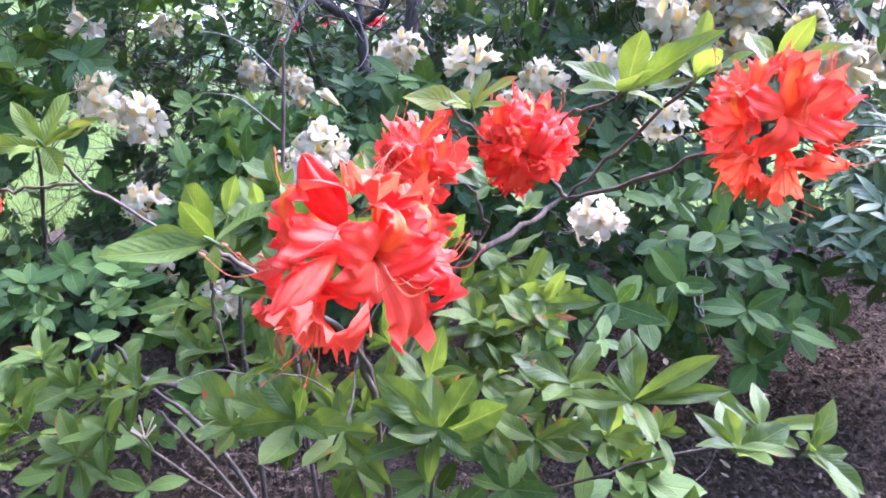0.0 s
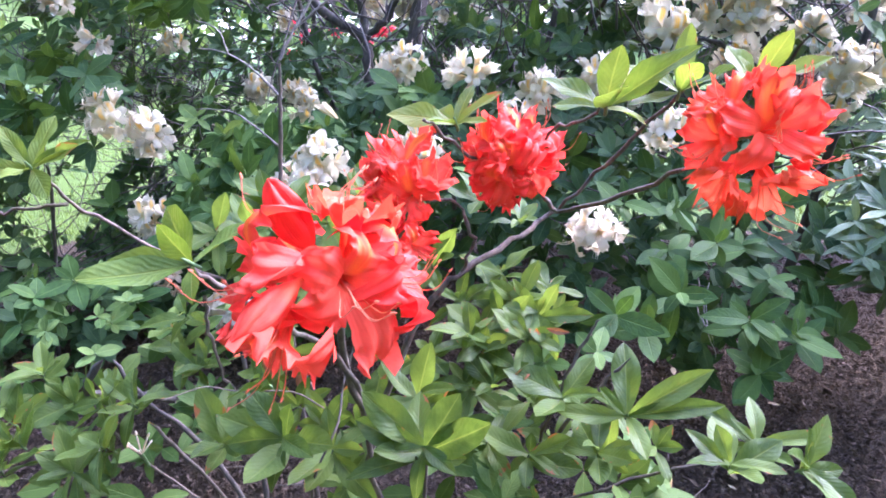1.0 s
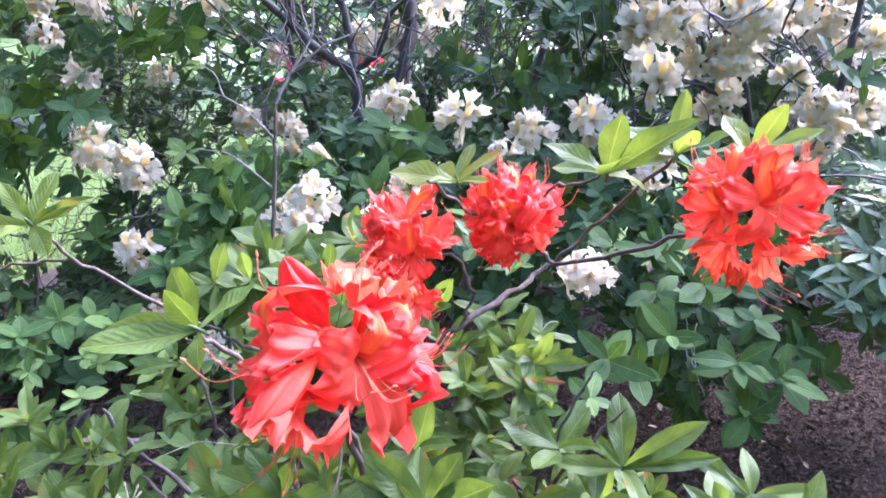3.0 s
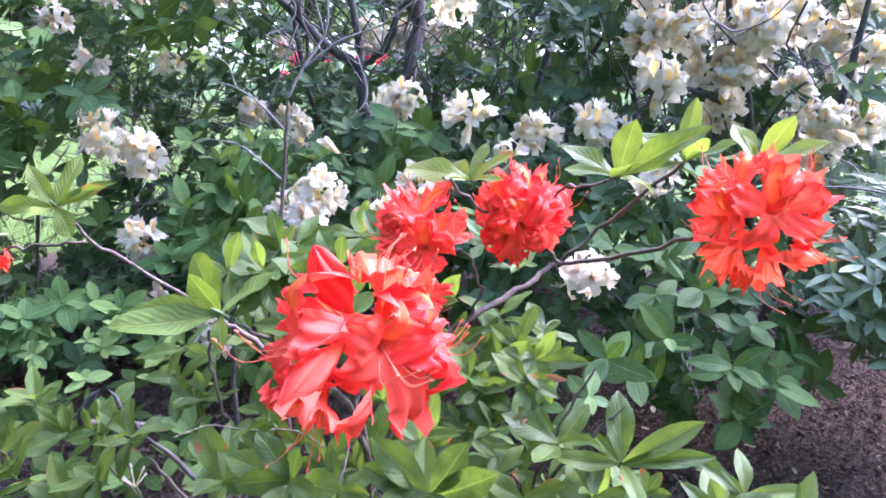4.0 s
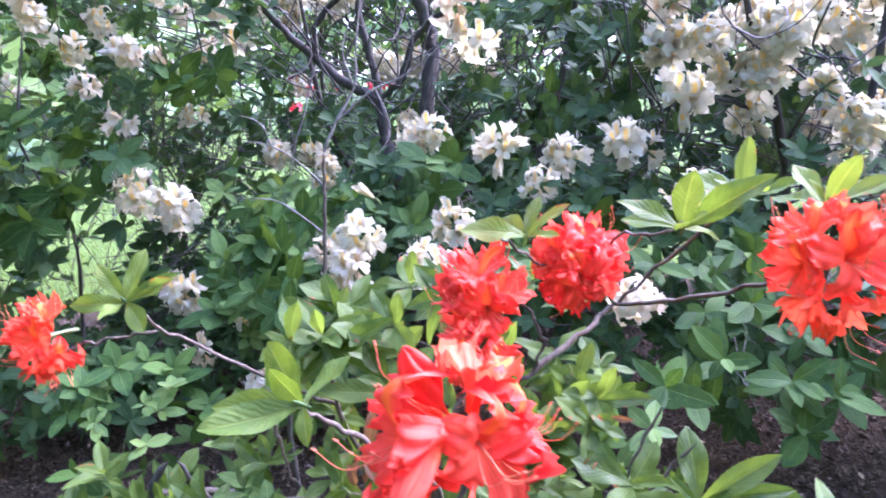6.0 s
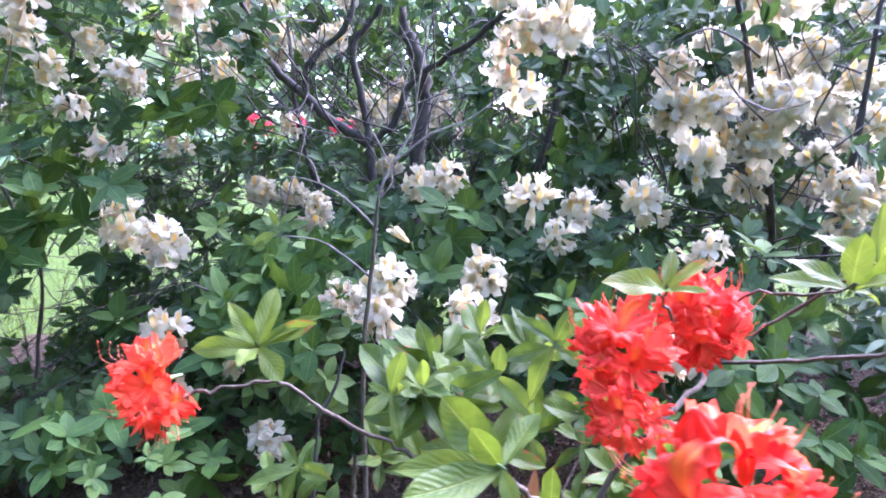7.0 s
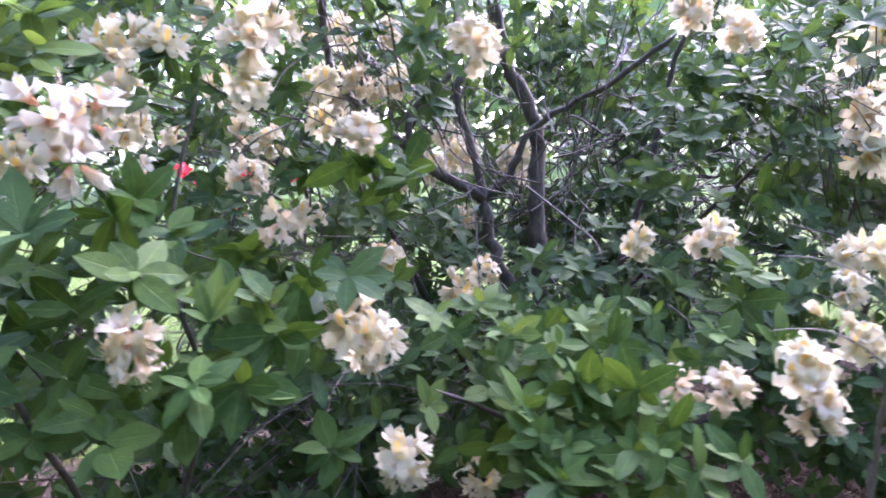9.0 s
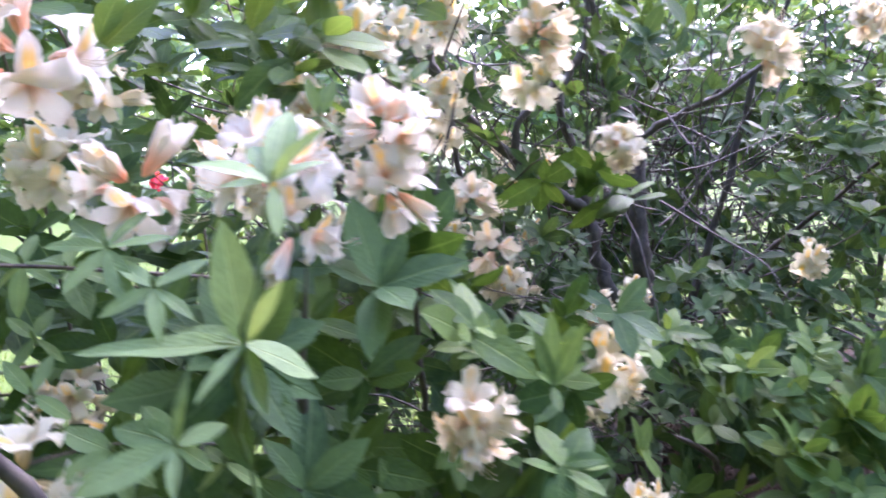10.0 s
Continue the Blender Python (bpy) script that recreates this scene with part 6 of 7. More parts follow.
whorl(left_azalea, (-1.824, 1.487, 0.997), (0.18, -0.51, 0.84), 0.089, 7, 488, 0.37, "white")
whorl(left_azalea, (-1.873, 1.688, 1.144), (-0.23, -0.70, 0.68), 0.105, 5, 489, 0.27, "white")
whorl(left_azalea, (-1.715, 1.721, 1.294), (0.01, -0.69, 0.72), 0.091, 7, 490, 0.40, "white")
whorl(left_azalea, (-1.598, 1.570, 0.950), (-0.22, -0.48, 0.85), 0.105, 7, 491, 0.44, "white")
whorl(left_azalea, (-1.923, 1.629, 1.031), (0.17, -0.46, 0.87), 0.090, 7, 492, 0.33, "white")
whorl(left_azalea, (-1.589, 1.562, 1.213), (-0.12, -0.23, 0.97), 0.085, 5, 493, 0.29, "fresh")
whorl(left_azalea, (-1.548, 1.566, 1.186), (-0.15, -0.20, 0.97), 0.090, 5, 494, 0.42, "fresh")
whorl(left_azalea, (-1.424, 1.579, 1.170), (-0.15, -0.26, 0.95), 0.087, 5, 495, 0.45, "fresh")
whorl(left_azalea, (-1.441, 1.575, 1.121), (-0.07, -0.48, 0.87), 0.085, 6, 496, 0.44, "fresh")
whorl(left_azalea, (-1.467, 1.542, 1.016), (0.31, -0.52, 0.79), 0.082, 5, 497, 0.32, "fresh")
whorl(left_azalea, (-1.553, 1.552, 1.044), (-0.07, -0.25, 0.96), 0.090, 6, 498, 0.34, "fresh")
rosette(left_azalea, (-1.871, 1.276, 1.486), (0.1, -0.5, 0.85), [(-0.052, 0.003, 0.031, 0.85), (0.027, 0.047, 0.073, 0.70), (0.035, -0.015, 0.048, 0.60), (0.049, 0.019, 0.025, 0.55), (-0.044, 0.071, 0.003, 0.60), (0.001, -0.029, -0.040, 0.60), (-0.008, 0.066, 0.047, 0.60)], "pale", 501)
rosette(left_azalea, (-1.906, 1.266, 1.360), (0.1, -0.4, 0.90), [(-0.009, 0.000, 0.101, 0.75), (-0.138, 0.072, -0.003, 0.42), (0.032, -0.003, 0.051, 0.50), (-0.044, -0.032, -0.024, 0.45), (0.062, 0.023, -0.041, 0.80), (0.015, 0.014, -0.067, 0.70), (-0.057, 0.077, 0.013, 0.50)], "pale", 502)
rosette(left_azalea, (-1.965, 1.253, 1.293), (0.0, -0.5, 0.85), [(0.011, 0.007, 0.057, 0.40), (0.039, 0.009, 0.008, 0.80), (-0.050, 0.053, 0.012, 0.80), (-0.074, -0.009, -0.018, 0.70), (-0.006, -0.035, -0.022, 0.60), (0.027, 0.006, -0.029, 0.70), (-0.027, 0.068, 0.021, 0.50)], "pale", 503)
rosette(left_azalea, (-2.058, 1.460, 1.406), (0.0, -0.5, 0.85), [(0.068, -0.022, 0.017, 0.60), (-0.054, 0.022, 0.011, 0.60), (0.024, -0.048, -0.039, 0.80), (-0.041, 0.074, 0.023, 0.60), (0.007, 0.060, 0.044, 0.60), (0.051, 0.020, -0.023, 0.60)], "pale", 504)
rosette(left_azalea, (-1.975, 1.419, 1.347), (0.0, -0.5, 0.85), [(-0.056, -0.011, -0.050, 0.60), (0.026, 0.032, 0.052, 0.60), (0.056, 0.026, 0.019, 0.60), (-0.036, 0.015, 0.011, 0.50), (0.044, 0.009, -0.037, 0.60)], "white", 505)
rosette(left_azalea, (-2.091, 1.440, 1.347), (0.0, -0.5, 0.85), [(-0.023, 0.013, 0.023, 0.80), (0.011, 0.033, 0.024, 0.70), (-0.018, -0.020, -0.024, 0.80), (0.020, 0.019, -0.033, 0.60)], "pale", 506)
rosette(left_azalea, (-1.789, 1.496, 1.547), (0.0, -0.5, 0.85), [(-0.010, 0.012, 0.046, 0.70), (0.026, 0.031, 0.044, 0.70), (-0.032, -0.013, -0.018, 0.60), (0.030, -0.017, -0.031, 0.60)], "fresh", 507)
rosette(left_azalea, (-1.665, 1.543, 1.584), (0.0, -0.5, 0.85), [(-0.011, 0.033, 0.035, 0.70), (0.038, 0.015, 0.036, 0.70), (-0.031, -0.007, 0.013, 0.60), (0.033, -0.014, -0.010, 0.60)], "fresh", 508)
rosette(left_azalea, (-2.042, 1.564, 1.527), (0.0, -0.5, 0.85), [(-0.034, 0.019, 0.037, 0.60), (0.016, 0.022, 0.032, 0.70), (-0.078, 0.028, -0.004, 0.40), (0.008, -0.032, -0.037, 0.60), (0.045, 0.017, 0.008, 0.60)], "white", 509)
branch(left_azalea, [(-1.80, 1.64, 0.70), (-1.88, 1.36, 0.98), (-1.914, 1.316, 1.267), (-1.906, 1.266, 1.360), (-1.887, 1.271, 1.423), (-1.871, 1.276, 1.486)], 0.0032, 0.0022, M_SHOOT, "shoot", seed=61)
branch(left_azalea, [(-1.80, 1.64, 0.70), (-1.90, 1.32, 0.95), (-1.976, 1.317, 1.151), (-1.965, 1.253, 1.293)], 0.0032, 0.0022, M_SHOOT, "shoot", seed=62)
whorl(red_azalea, (-0.375, 0.868, 0.979), (0.07, -0.39, 0.92), 0.062, 6, 624, 0.23, "red")
whorl(red_azalea, (-0.326, 0.813, 1.035), (0.25, -0.49, 0.83), 0.071, 6, 625, 0.31, "red")
whorl(red_azalea, (-0.255, 0.782, 1.017), (-0.09, -0.60, 0.80), 0.071, 6, 626, 0.43, "red")
whorl(red_azalea, (-0.404, 0.905, 0.897), (0.13, -0.75, 0.64), 0.073, 6, 627, 0.39, "red")
whorl(red_azalea, (-0.290, 0.851, 0.932), (0.20, -0.64, 0.74), 0.076, 7, 628, 0.44, "red")
whorl(red_azalea, (-0.176, 0.803, 1.053), (-0.23, -0.62, 0.75), 0.068, 8, 629, 0.33, "red")
whorl(red_azalea, (-0.252, 0.885, 0.861), (0.04, -0.35, 0.93), 0.064, 8, 630, 0.29, "red")
whorl(red_azalea, (-0.204, 0.837, 0.902), (-0.14, -0.53, 0.84), 0.074, 7, 631, 0.40, "red")
whorl(red_azalea, (-0.131, 0.837, 0.937), (-0.12, -0.65, 0.75), 0.069, 7, 632, 0.40, "red")
whorl(left_azalea, (-2.147, 1.744, 1.414), (-0.11, -0.61, 0.79), 0.081, 7, 633, 0.40, "white")
whorl(left_azalea, (-2.162, 1.683, 1.349), (0.17, -0.47, 0.87), 0.085, 8, 634, 0.22, "white")
whorl(left_azalea, (-2.116, 1.712, 1.305), (0.07, -0.61, 0.79), 0.090, 8, 635, 0.29, "white")
whorl(left_azalea, (-2.172, 1.713, 1.202), (0.08, -0.57, 0.82), 0.085, 6, 636, 0.43, "white")
whorl(left_azalea, (-2.064, 1.683, 1.256), (0.21, -0.72, 0.67), 0.082, 6, 637, 0.20, "white")
whorl(left_azalea, (-2.026, 1.746, 1.375), (-0.26, -0.65, 0.71), 0.092, 7, 638, 0.27, "white")
whorl(left_azalea, (-1.957, 1.777, 1.388), (-0.01, -0.51, 0.86), 0.095, 7, 639, 0.37, "white")
whorl(left_azalea, (-2.165, 1.647, 1.149), (-0.24, -0.48, 0.84), 0.095, 7, 640, 0.35, "white")
whorl(left_azalea, (-2.073, 1.607, 1.122), (0.23, -0.50, 0.83), 0.092, 8, 641, 0.32, "white")
whorl(left_azalea, (-1.927, 1.598, 1.072), (-0.21, -0.67, 0.71), 0.083, 8, 642, 0.41, "white")
whorl(left_azalea, (-1.813, 1.751, 1.247), (-0.19, -0.30, 0.94), 0.084, 7, 643, 0.31, "white")
whorl(left_azalea, (-1.699, 1.828, 1.303), (0.04, -0.68, 0.73), 0.090, 7, 644, 0.33, "white")
whorl(left_azalea, (-1.623, 1.834, 1.196), (0.19, -0.57, 0.80), 0.098, 8, 645, 0.28, "white")
whorl(left_azalea, (-2.151, 1.921, 1.483), (0.02, -0.39, 0.92), 0.098, 8, 646, 0.34, "white")
whorl(left_azalea, (-1.906, 1.977, 1.690), (-0.12, -0.36, 0.92), 0.082, 8, 647, 0.32, "white")
whorl(left_azalea, (-2.049, 2.026, 1.670), (-0.26, -0.26, 0.93), 0.094, 6, 648, 0.29, "white")
whorl(left_azalea, (-1.818, 1.936, 1.645), (0.19, -0.54, 0.82), 0.095, 8, 649, 0.32, "white")
whorl(left_azalea, (-1.688, 2.012, 1.725), (-0.22, -0.60, 0.77), 0.081, 7, 650, 0.30, "white")
whorl(left_azalea, (-2.174, 2.197, 1.755), (-0.23, -0.61, 0.76), 0.084, 6, 651, 0.21, "white")
whorl(left_azalea, (-1.995, 2.017, 1.725), (0.08, -0.51, 0.85), 0.091, 6, 652, 0.28, "fresh")
whorl(left_azalea, (-1.917, 1.938, 1.749), (0.13, -0.59, 0.80), 0.089, 7, 653, 0.45, "fresh")
whorl(left_azalea, (-1.830, 1.839, 1.678), (0.19, -0.71, 0.68), 0.083, 6, 654, 0.25, "fresh")
whorl(left_azalea, (-1.741, 1.926, 1.739), (-0.18, -0.78, 0.61), 0.094, 6, 655, 0.29, "fresh")
whorl(left_azalea, (-2.066, 1.807, 1.619), (0.15, -0.53, 0.83), 0.086, 8, 656, 0.22, "fresh")
whorl(left_azalea, (-1.629, 1.884, 1.742), (-0.29, -0.34, 0.90), 0.080, 7, 657, 0.44, "fresh")
whorl(white_azalea, (-1.423, 1.635, 1.093), (-0.23, -0.59, 0.78), 0.081, 7, 658, 0.32, "white")
whorl(white_azalea, (-1.108, 1.824, 1.365), (-0.12, -0.30, 0.95), 0.090, 6, 659, 0.28, "white")
whorl(white_azalea, (-1.195, 1.848, 1.397), (0.18, -0.21, 0.96), 0.094, 6, 660, 0.42, "white")
whorl(white_azalea, (-1.347, 1.714, 1.047), (0.39, -0.34, 0.86), 0.085, 6, 661, 0.30, "white")
whorl(white_azalea, (-1.196, 1.692, 0.809), (-0.09, -0.41, 0.91), 0.093, 7, 662, 0.25, "white")
whorl(white_azalea, (-1.335, 1.716, 0.781), (-0.13, -0.51, 0.85), 0.089, 7, 663, 0.30, "white")
whorl(white_azalea, (-1.030, 1.746, 0.727), (-0.11, -0.80, 0.58), 0.085, 6, 664, 0.25, "white")
whorl(white_azalea, (-0.892, 1.701, 0.637), (0.18, -0.56, 0.81), 0.089, 7, 665, 0.44, "white")
whorl(white_azalea, (-1.602, 1.658, 1.302), (0.23, -0.37, 0.90), 0.090, 7, 666, 0.25, "white")
whorl(white_azalea, (-1.695, 1.682, 1.329), (0.03, -0.76, 0.65), 0.088, 7, 667, 0.26, "white")
rosette(left_azalea, (-2.009, 1.382, 1.434), (0.0, -0.5, 0.85), [(-0.056, 0.023, 0.011, 0.60), (0.057, 0.003, 0.009, 0.60), (-0.036, -0.025, -0.032, 0.70), (0.016, -0.036, -0.047, 0.70), (0.034, 0.038, 0.034, 0.60), (-0.037, 0.064, 0.034, 0.60)], "pale", 511)
rosette(left_azalea, (-1.973, 1.341, 1.401), (0.0, -0.5, 0.85), [(-0.045, -0.008, -0.017, 0.60), (0.033, -0.017, -0.027, 0.60), (0.048, 0.019, 0.021, 0.60), (-0.034, 0.050, 0.023, 0.60), (0.002, -0.040, -0.035, 0.60)], "pale", 512)
rosette(left_azalea, (-2.086, 1.387, 1.308), (0.0, -0.5, 0.85), [(-0.025, 0.015, 0.032, 0.70), (0.031, -0.015, -0.022, 0.70), (-0.021, -0.018, -0.025, 0.70), (0.011, 0.034, 0.030, 0.60)], "pale", 513)
rosette(left_azalea, (-2.018, 1.312, 1.273), (0.0, -0.5, 0.85), [(-0.047, 0.042, 0.012, 0.70), (-0.046, -0.007, -0.015, 0.80), (0.032, -0.017, -0.030, 0.70), (0.013, -0.042, -0.027, 0.70)], "pale", 514)
rosette(left_azalea, (-2.093, 1.454, 1.417), (0.0, -0.5, 0.85), [(-0.033, 0.016, 0.023, 0.70), (0.028, -0.014, -0.018, 0.70), (-0.010, -0.026, -0.043, 0.80), (0.006, 0.036, 0.033, 0.70), (-0.033, 0.008, -0.020, 0.70)], "pale", 515)
rosette(left_azalea, (-1.933, 1.337, 1.228), (0.0, -0.5, 0.85), [(-0.038, 0.009, -0.028, 0.70), (0.033, 0.003, -0.033, 0.70), (0.015, 0.032, 0.028, 0.60), (-0.019, 0.040, 0.003, 0.60)], "pale", 516)
whorl(white_azalea, (-0.909, 1.706, 1.002), (-0.27, -0.72, 0.63), 0.078, 6, 701, 0.34, "fresh")
whorl(white_azalea, (-0.740, 1.685, 1.006), (0.03, -0.62, 0.78), 0.082, 6, 702, 0.28, "fresh")
whorl(white_azalea, (-0.875, 1.639, 0.945), (-0.24, -0.58, 0.78), 0.075, 8, 703, 0.17, "fresh")
whorl(white_azalea, (-0.699, 1.653, 0.971), (-0.36, -0.36, 0.86), 0.072, 7, 704, 0.23, "fresh")
whorl(white_azalea, (-0.843, 1.575, 0.898), (0.05, -0.62, 0.78), 0.075, 8, 705, 0.26, "fresh")
whorl(white_azalea, (-0.755, 1.566, 0.909), (0.34, -0.44, 0.83), 0.072, 7, 706, 0.16, "fresh")
whorl(white_azalea, (-0.704, 1.502, 0.879), (0.15, -0.36, 0.92), 0.073, 7, 707, 0.30, "fresh")
whorl(white_azalea, (-0.879, 1.482, 0.823), (-0.24, -0.61, 0.76), 0.070, 7, 708, 0.21, "fresh")
whorl(white_azalea, (-0.753, 1.441, 0.795), (0.04, -0.55, 0.83), 0.074, 6, 709, 0.35, "fresh")
whorl(white_azalea, (-0.658, 1.435, 0.828), (0.37, -0.47, 0.80), 0.072, 8, 710, 0.34, "fresh")
whorl(white_azalea, (-0.821, 1.386, 0.732), (0.23, -0.75, 0.62), 0.070, 8, 711, 0.22, "fresh")
whorl(white_azalea, (-0.641, 1.367, 0.751), (0.34, -0.55, 0.76), 0.074, 6, 712, 0.17, "fresh")
whorl(white_azalea, (-0.932, 1.581, 0.875), (-0.18, -0.67, 0.72), 0.071, 8, 713, 0.17, "fresh")
whorl(white_azalea, (-0.715, 1.346, 0.757), (-0.38, -0.41, 0.83), 0.072, 7, 714, 0.18, "fresh")
whorl(white_azalea, (-0.995, 1.020, 0.713), (0.31, -0.76, 0.57), 0.047, 7, 715, 0.21, "fresh")
whorl(white_azalea, (-0.924, 1.085, 0.717), (-0.08, -0.44, 0.90), 0.040, 5, 716, 0.25, "fresh")
whorl(white_azalea, (-0.856, 0.980, 0.688), (0.19, -0.47, 0.86), 0.050, 5, 717, 0.20, "fresh")
whorl(white_azalea, (-0.896, 1.145, 0.725), (0.21, -0.28, 0.94), 0.040, 6, 718, 0.27, "fresh")
whorl(white_azalea, (-0.894, 1.085, 0.701), (-0.05, -0.33, 0.94), 0.047, 7, 719, 0.16, "fresh")
whorl(white_azalea, (-0.875, 0.880, 0.713), (0.07, -0.74, 0.67), 0.050, 6, 720, 0.29, "fresh")
branch(red_azalea, [(-0.605, 0.857, 0.679), (-0.676, 0.806, 0.718), (-0.688, 0.761, 0.748), (-0.643, 0.765, 0.808)], 0.0062, 0.0058, M_TRUNK, seed=63)
branch(red_azalea, [(-0.439, 0.750, 0.926), (-0.444, 0.752, 0.870), (-0.442, 0.761, 0.797), (-0.437, 0.776, 0.742)], 0.0028, 0.0018, M_BARK, seed=64)
branch(white_azalea, [(0.336, 1.451, 0.752), (0.353, 1.391, 0.690), (0.367, 1.334, 0.603), (0.381, 1.307, 0.546)], 0.0022, 0.0010, M_DRY, "twig", seed=65)
branch(white_azalea, [(0.341, 1.368, 0.657), (0.362, 1.324, 0.608), (0.385, 1.315, 0.602), (0.407, 1.312, 0.616)], 0.0018, 0.0008, M_DRY, "twig", seed=66)
branch(white_azalea, [(0.375, 1.394, 0.689), (0.360, 1.345, 0.641), (0.375, 1.306, 0.578)], 0.0014, 0.0007, M_DRY, "twig", seed=67)

# ---------------------------------------------------------------- the shrubs' uncounted foliage and twigs
def clumps(spec, seed):
    """Rosette places in ellipsoids: rows of centre, radii, how many, how much of it is shell."""
    rng = np.random.default_rng(seed)
    cs, outs = [], []
    for (c, r, n) in spec:
        u = rng.normal(0, 1, (n, 3))
        u /= np.linalg.norm(u, axis=1)[:, None]
        cs.append(np.array(c) + u * rng.uniform(0.35, 1.0, n)[:, None] ** 0.6 * np.array(r))
        outs.append(u)
    c, o = np.concatenate(cs), np.concatenate(outs)
    keep = c[:, 2] > GROUND + 0.08
    # flowers and shoot tips stand free at the shrub's face
    for heads, deep, near in ((HEADS, 0.45, 0.11), (TIPS, 0.22, 0.06)):
        h = np.array([tuple(q) for q in heads])
        d = c[:, None] - h[None]
        run = np.clip(-d[..., 1], 0, deep)
        d[..., 1] += run
        keep &= (np.linalg.norm(d, axis=2) > near).all(1)
    return c[keep], o[keep], rng


def foliage(plant, spec, seed, material, size, counts=(4, 8), lift=0.3, lean=(0.0, -0.55, 0.75), droop=0.0, width=0.42, name="foliage"):
    c, o, rng = clumps(spec, seed)
    ax = 0.45 * o + np.array(lean) + rng.normal(0, 0.22, c.shape)
    ax /= np.linalg.norm(ax, axis=1)[:, None]
    s = rng.uniform(size[0], size[1], len(c))
    return scatter_leaves(name, c, ax, s, rng.integers(counts[0], counts[1], len(c)), material, plant, seed, lift, width, 5, "", droop)


def twigs(plant, base, spec, seed, n, r, material, name="brushwood"):
    """Thin twigs from the stems out into the foliage, all in one mesh."""
    c, o, rng = clumps(spec, seed)
    pick = rng.integers(0, len(c), n)
    out = []
    for i in pick:
        tip = c[i]
        root = np.array(base) + (tip - np.array(base)) * rng.uniform(0.45, 0.8) + rng.normal(0, 0.10, 3)
        mid = (root + tip) / 2 + rng.normal(0, 0.05, 3)
        out.append(tube_arrays([root, mid, tip], r * rng.uniform(0.8, 2.0), r * 0.6, 4, 3))
    ob = part(name, quads(name, *joined(out)), material, plant)
    return tagged(ob, kind="stuff")


# the clump at z 2.45 is an unseen crown, added to shade what grows below
MAIN = [((-0.9, 2.1, 0.72), (0.45, 0.30, 0.26), 110), ((-1.35, 2.45, 0.62), (0.50, 0.30, 0.38), 90), ((-0.35, 1.90, 0.75), (0.45, 0.30, 0.28), 110),
        ((0.15, 1.75, 0.75), (0.45, 0.28, 0.40), 150), ((0.45, 1.65, 0.65), (0.25, 0.22, 0.35), 60), ((-1.0, 2.05, 0.38), (0.6, 0.3, 0.2), 60), ((-1.35, 2.05, 1.78), (0.6, 0.35, 0.25), 120),
        ((-0.05, 2.15, 1.30), (0.35, 0.28, 0.35), 85), ((0.2, 2.45, 1.7), (0.55, 0.4, 0.5), 60), ((-1.5, 2.3, 1.3), (0.45, 0.35, 0.3), 100),
        ((-1.25, 2.2, 1.55), (0.4, 0.3, 0.25), 80), ((-0.6, 2.9, 1.85), (0.9, 0.5, 0.45), 45), ((-1.2, 2.6, 1.05), (0.6, 0.4, 0.25), 90),
        ((-0.3, 2.85, 0.65), (0.9, 0.35, 0.45), 260), ((-0.45, 2.15, 0.95), (0.4, 0.25, 0.20), 70), ((-2.0, 2.4, 0.65), (0.6, 0.5, 0.42), 85),
        ((-0.6, 2.5, 2.45), (1.3, 0.6, 0.3), 260), ((-1.7, 1.95, 0.36), (0.5, 0.3, 0.18), 60), ((-1.75, 1.65, 0.42), (0.4, 0.3, 0.22), 80), ((-0.95, 1.85, 0.40), (0.4, 0.25, 0.18), 30), ((-1.5, 2.4, 0.45), (0.55, 0.3, 0.26), 150), ((-1.8, 2.7, 0.4), (0.5, 0.3, 0.22), 40)]
RIGHT = [((0.72, 2.15, 1.38), (0.55, 0.35, 0.42), 200), ((0.5, 2.1, 1.6), (0.5, 0.3, 0.3), 90), ((1.0, 2.4, 1.1), (0.4, 0.3, 0.4), 70), ((0.8, 1.8, 1.0), (0.25, 0.2, 0.2), 8)]
PALE = [((0.82, 1.42, 0.75), (0.15, 0.16, 0.13), 70), ((0.92, 1.54, 0.80), (0.24, 0.22, 0.24), 190), ((1.12, 1.85, 0.85), (0.35, 0.25, 0.36), 260), ((1.0, 1.7, 1.08), (0.3, 0.25, 0.16), 130), ((1.3, 1.95, 1.0), (0.3, 0.25, 0.25), 110)]
# the last clump, at z 2.5, is likewise unseen and added for shade
LEFT = [((-2.0, 1.75, 0.85), (0.35, 0.25, 0.5), 60), ((-2.35, 1.8, 1.7), (0.4, 0.3, 0.4), 45), ((-1.9, 1.95, 1.85), (0.5, 0.25, 0.3), 30), ((-1.85, 1.5, 1.25), (0.35, 0.22, 0.28), 90), ((-2.15, 1.35, 1.2), (0.25, 0.25, 0.35), 60), ((-1.45, 1.75, 1.2), (0.25, 0.2, 0.25), 40),
        ((-1.9, 1.55, 1.6), (0.35, 0.2, 0.2), 40), ((-2.2, 1.95, 1.08), (0.35, 0.25, 0.28), 70), ((-1.3, 2.35, 2.5), (0.7, 0.5, 0.28), 240)]
LOW = [((-0.05, 0.85, 0.58), (0.35, 0.2, 0.14), 34), ((-0.75, 0.95, 0.45), (0.25, 0.25, 0.14), 8), ((-1.0, 1.2, 0.40), (0.4, 0.2, 0.16), 20)]
foliage(white_azalea, MAIN, 61, M_FOLIAGE, (0.05, 0.085), (5, 9))
foliage(right_azalea, RIGHT, 62, M_FOLIAGE, (0.06, 0.09))
foliage(left_azalea, LEFT, 63, M_FOLIAGE_LEFT, (0.06, 0.10), lift=0.2)
foliage(red_azalea, LOW, 64, M_FOLIAGE_RED, (0.06, 0.09))
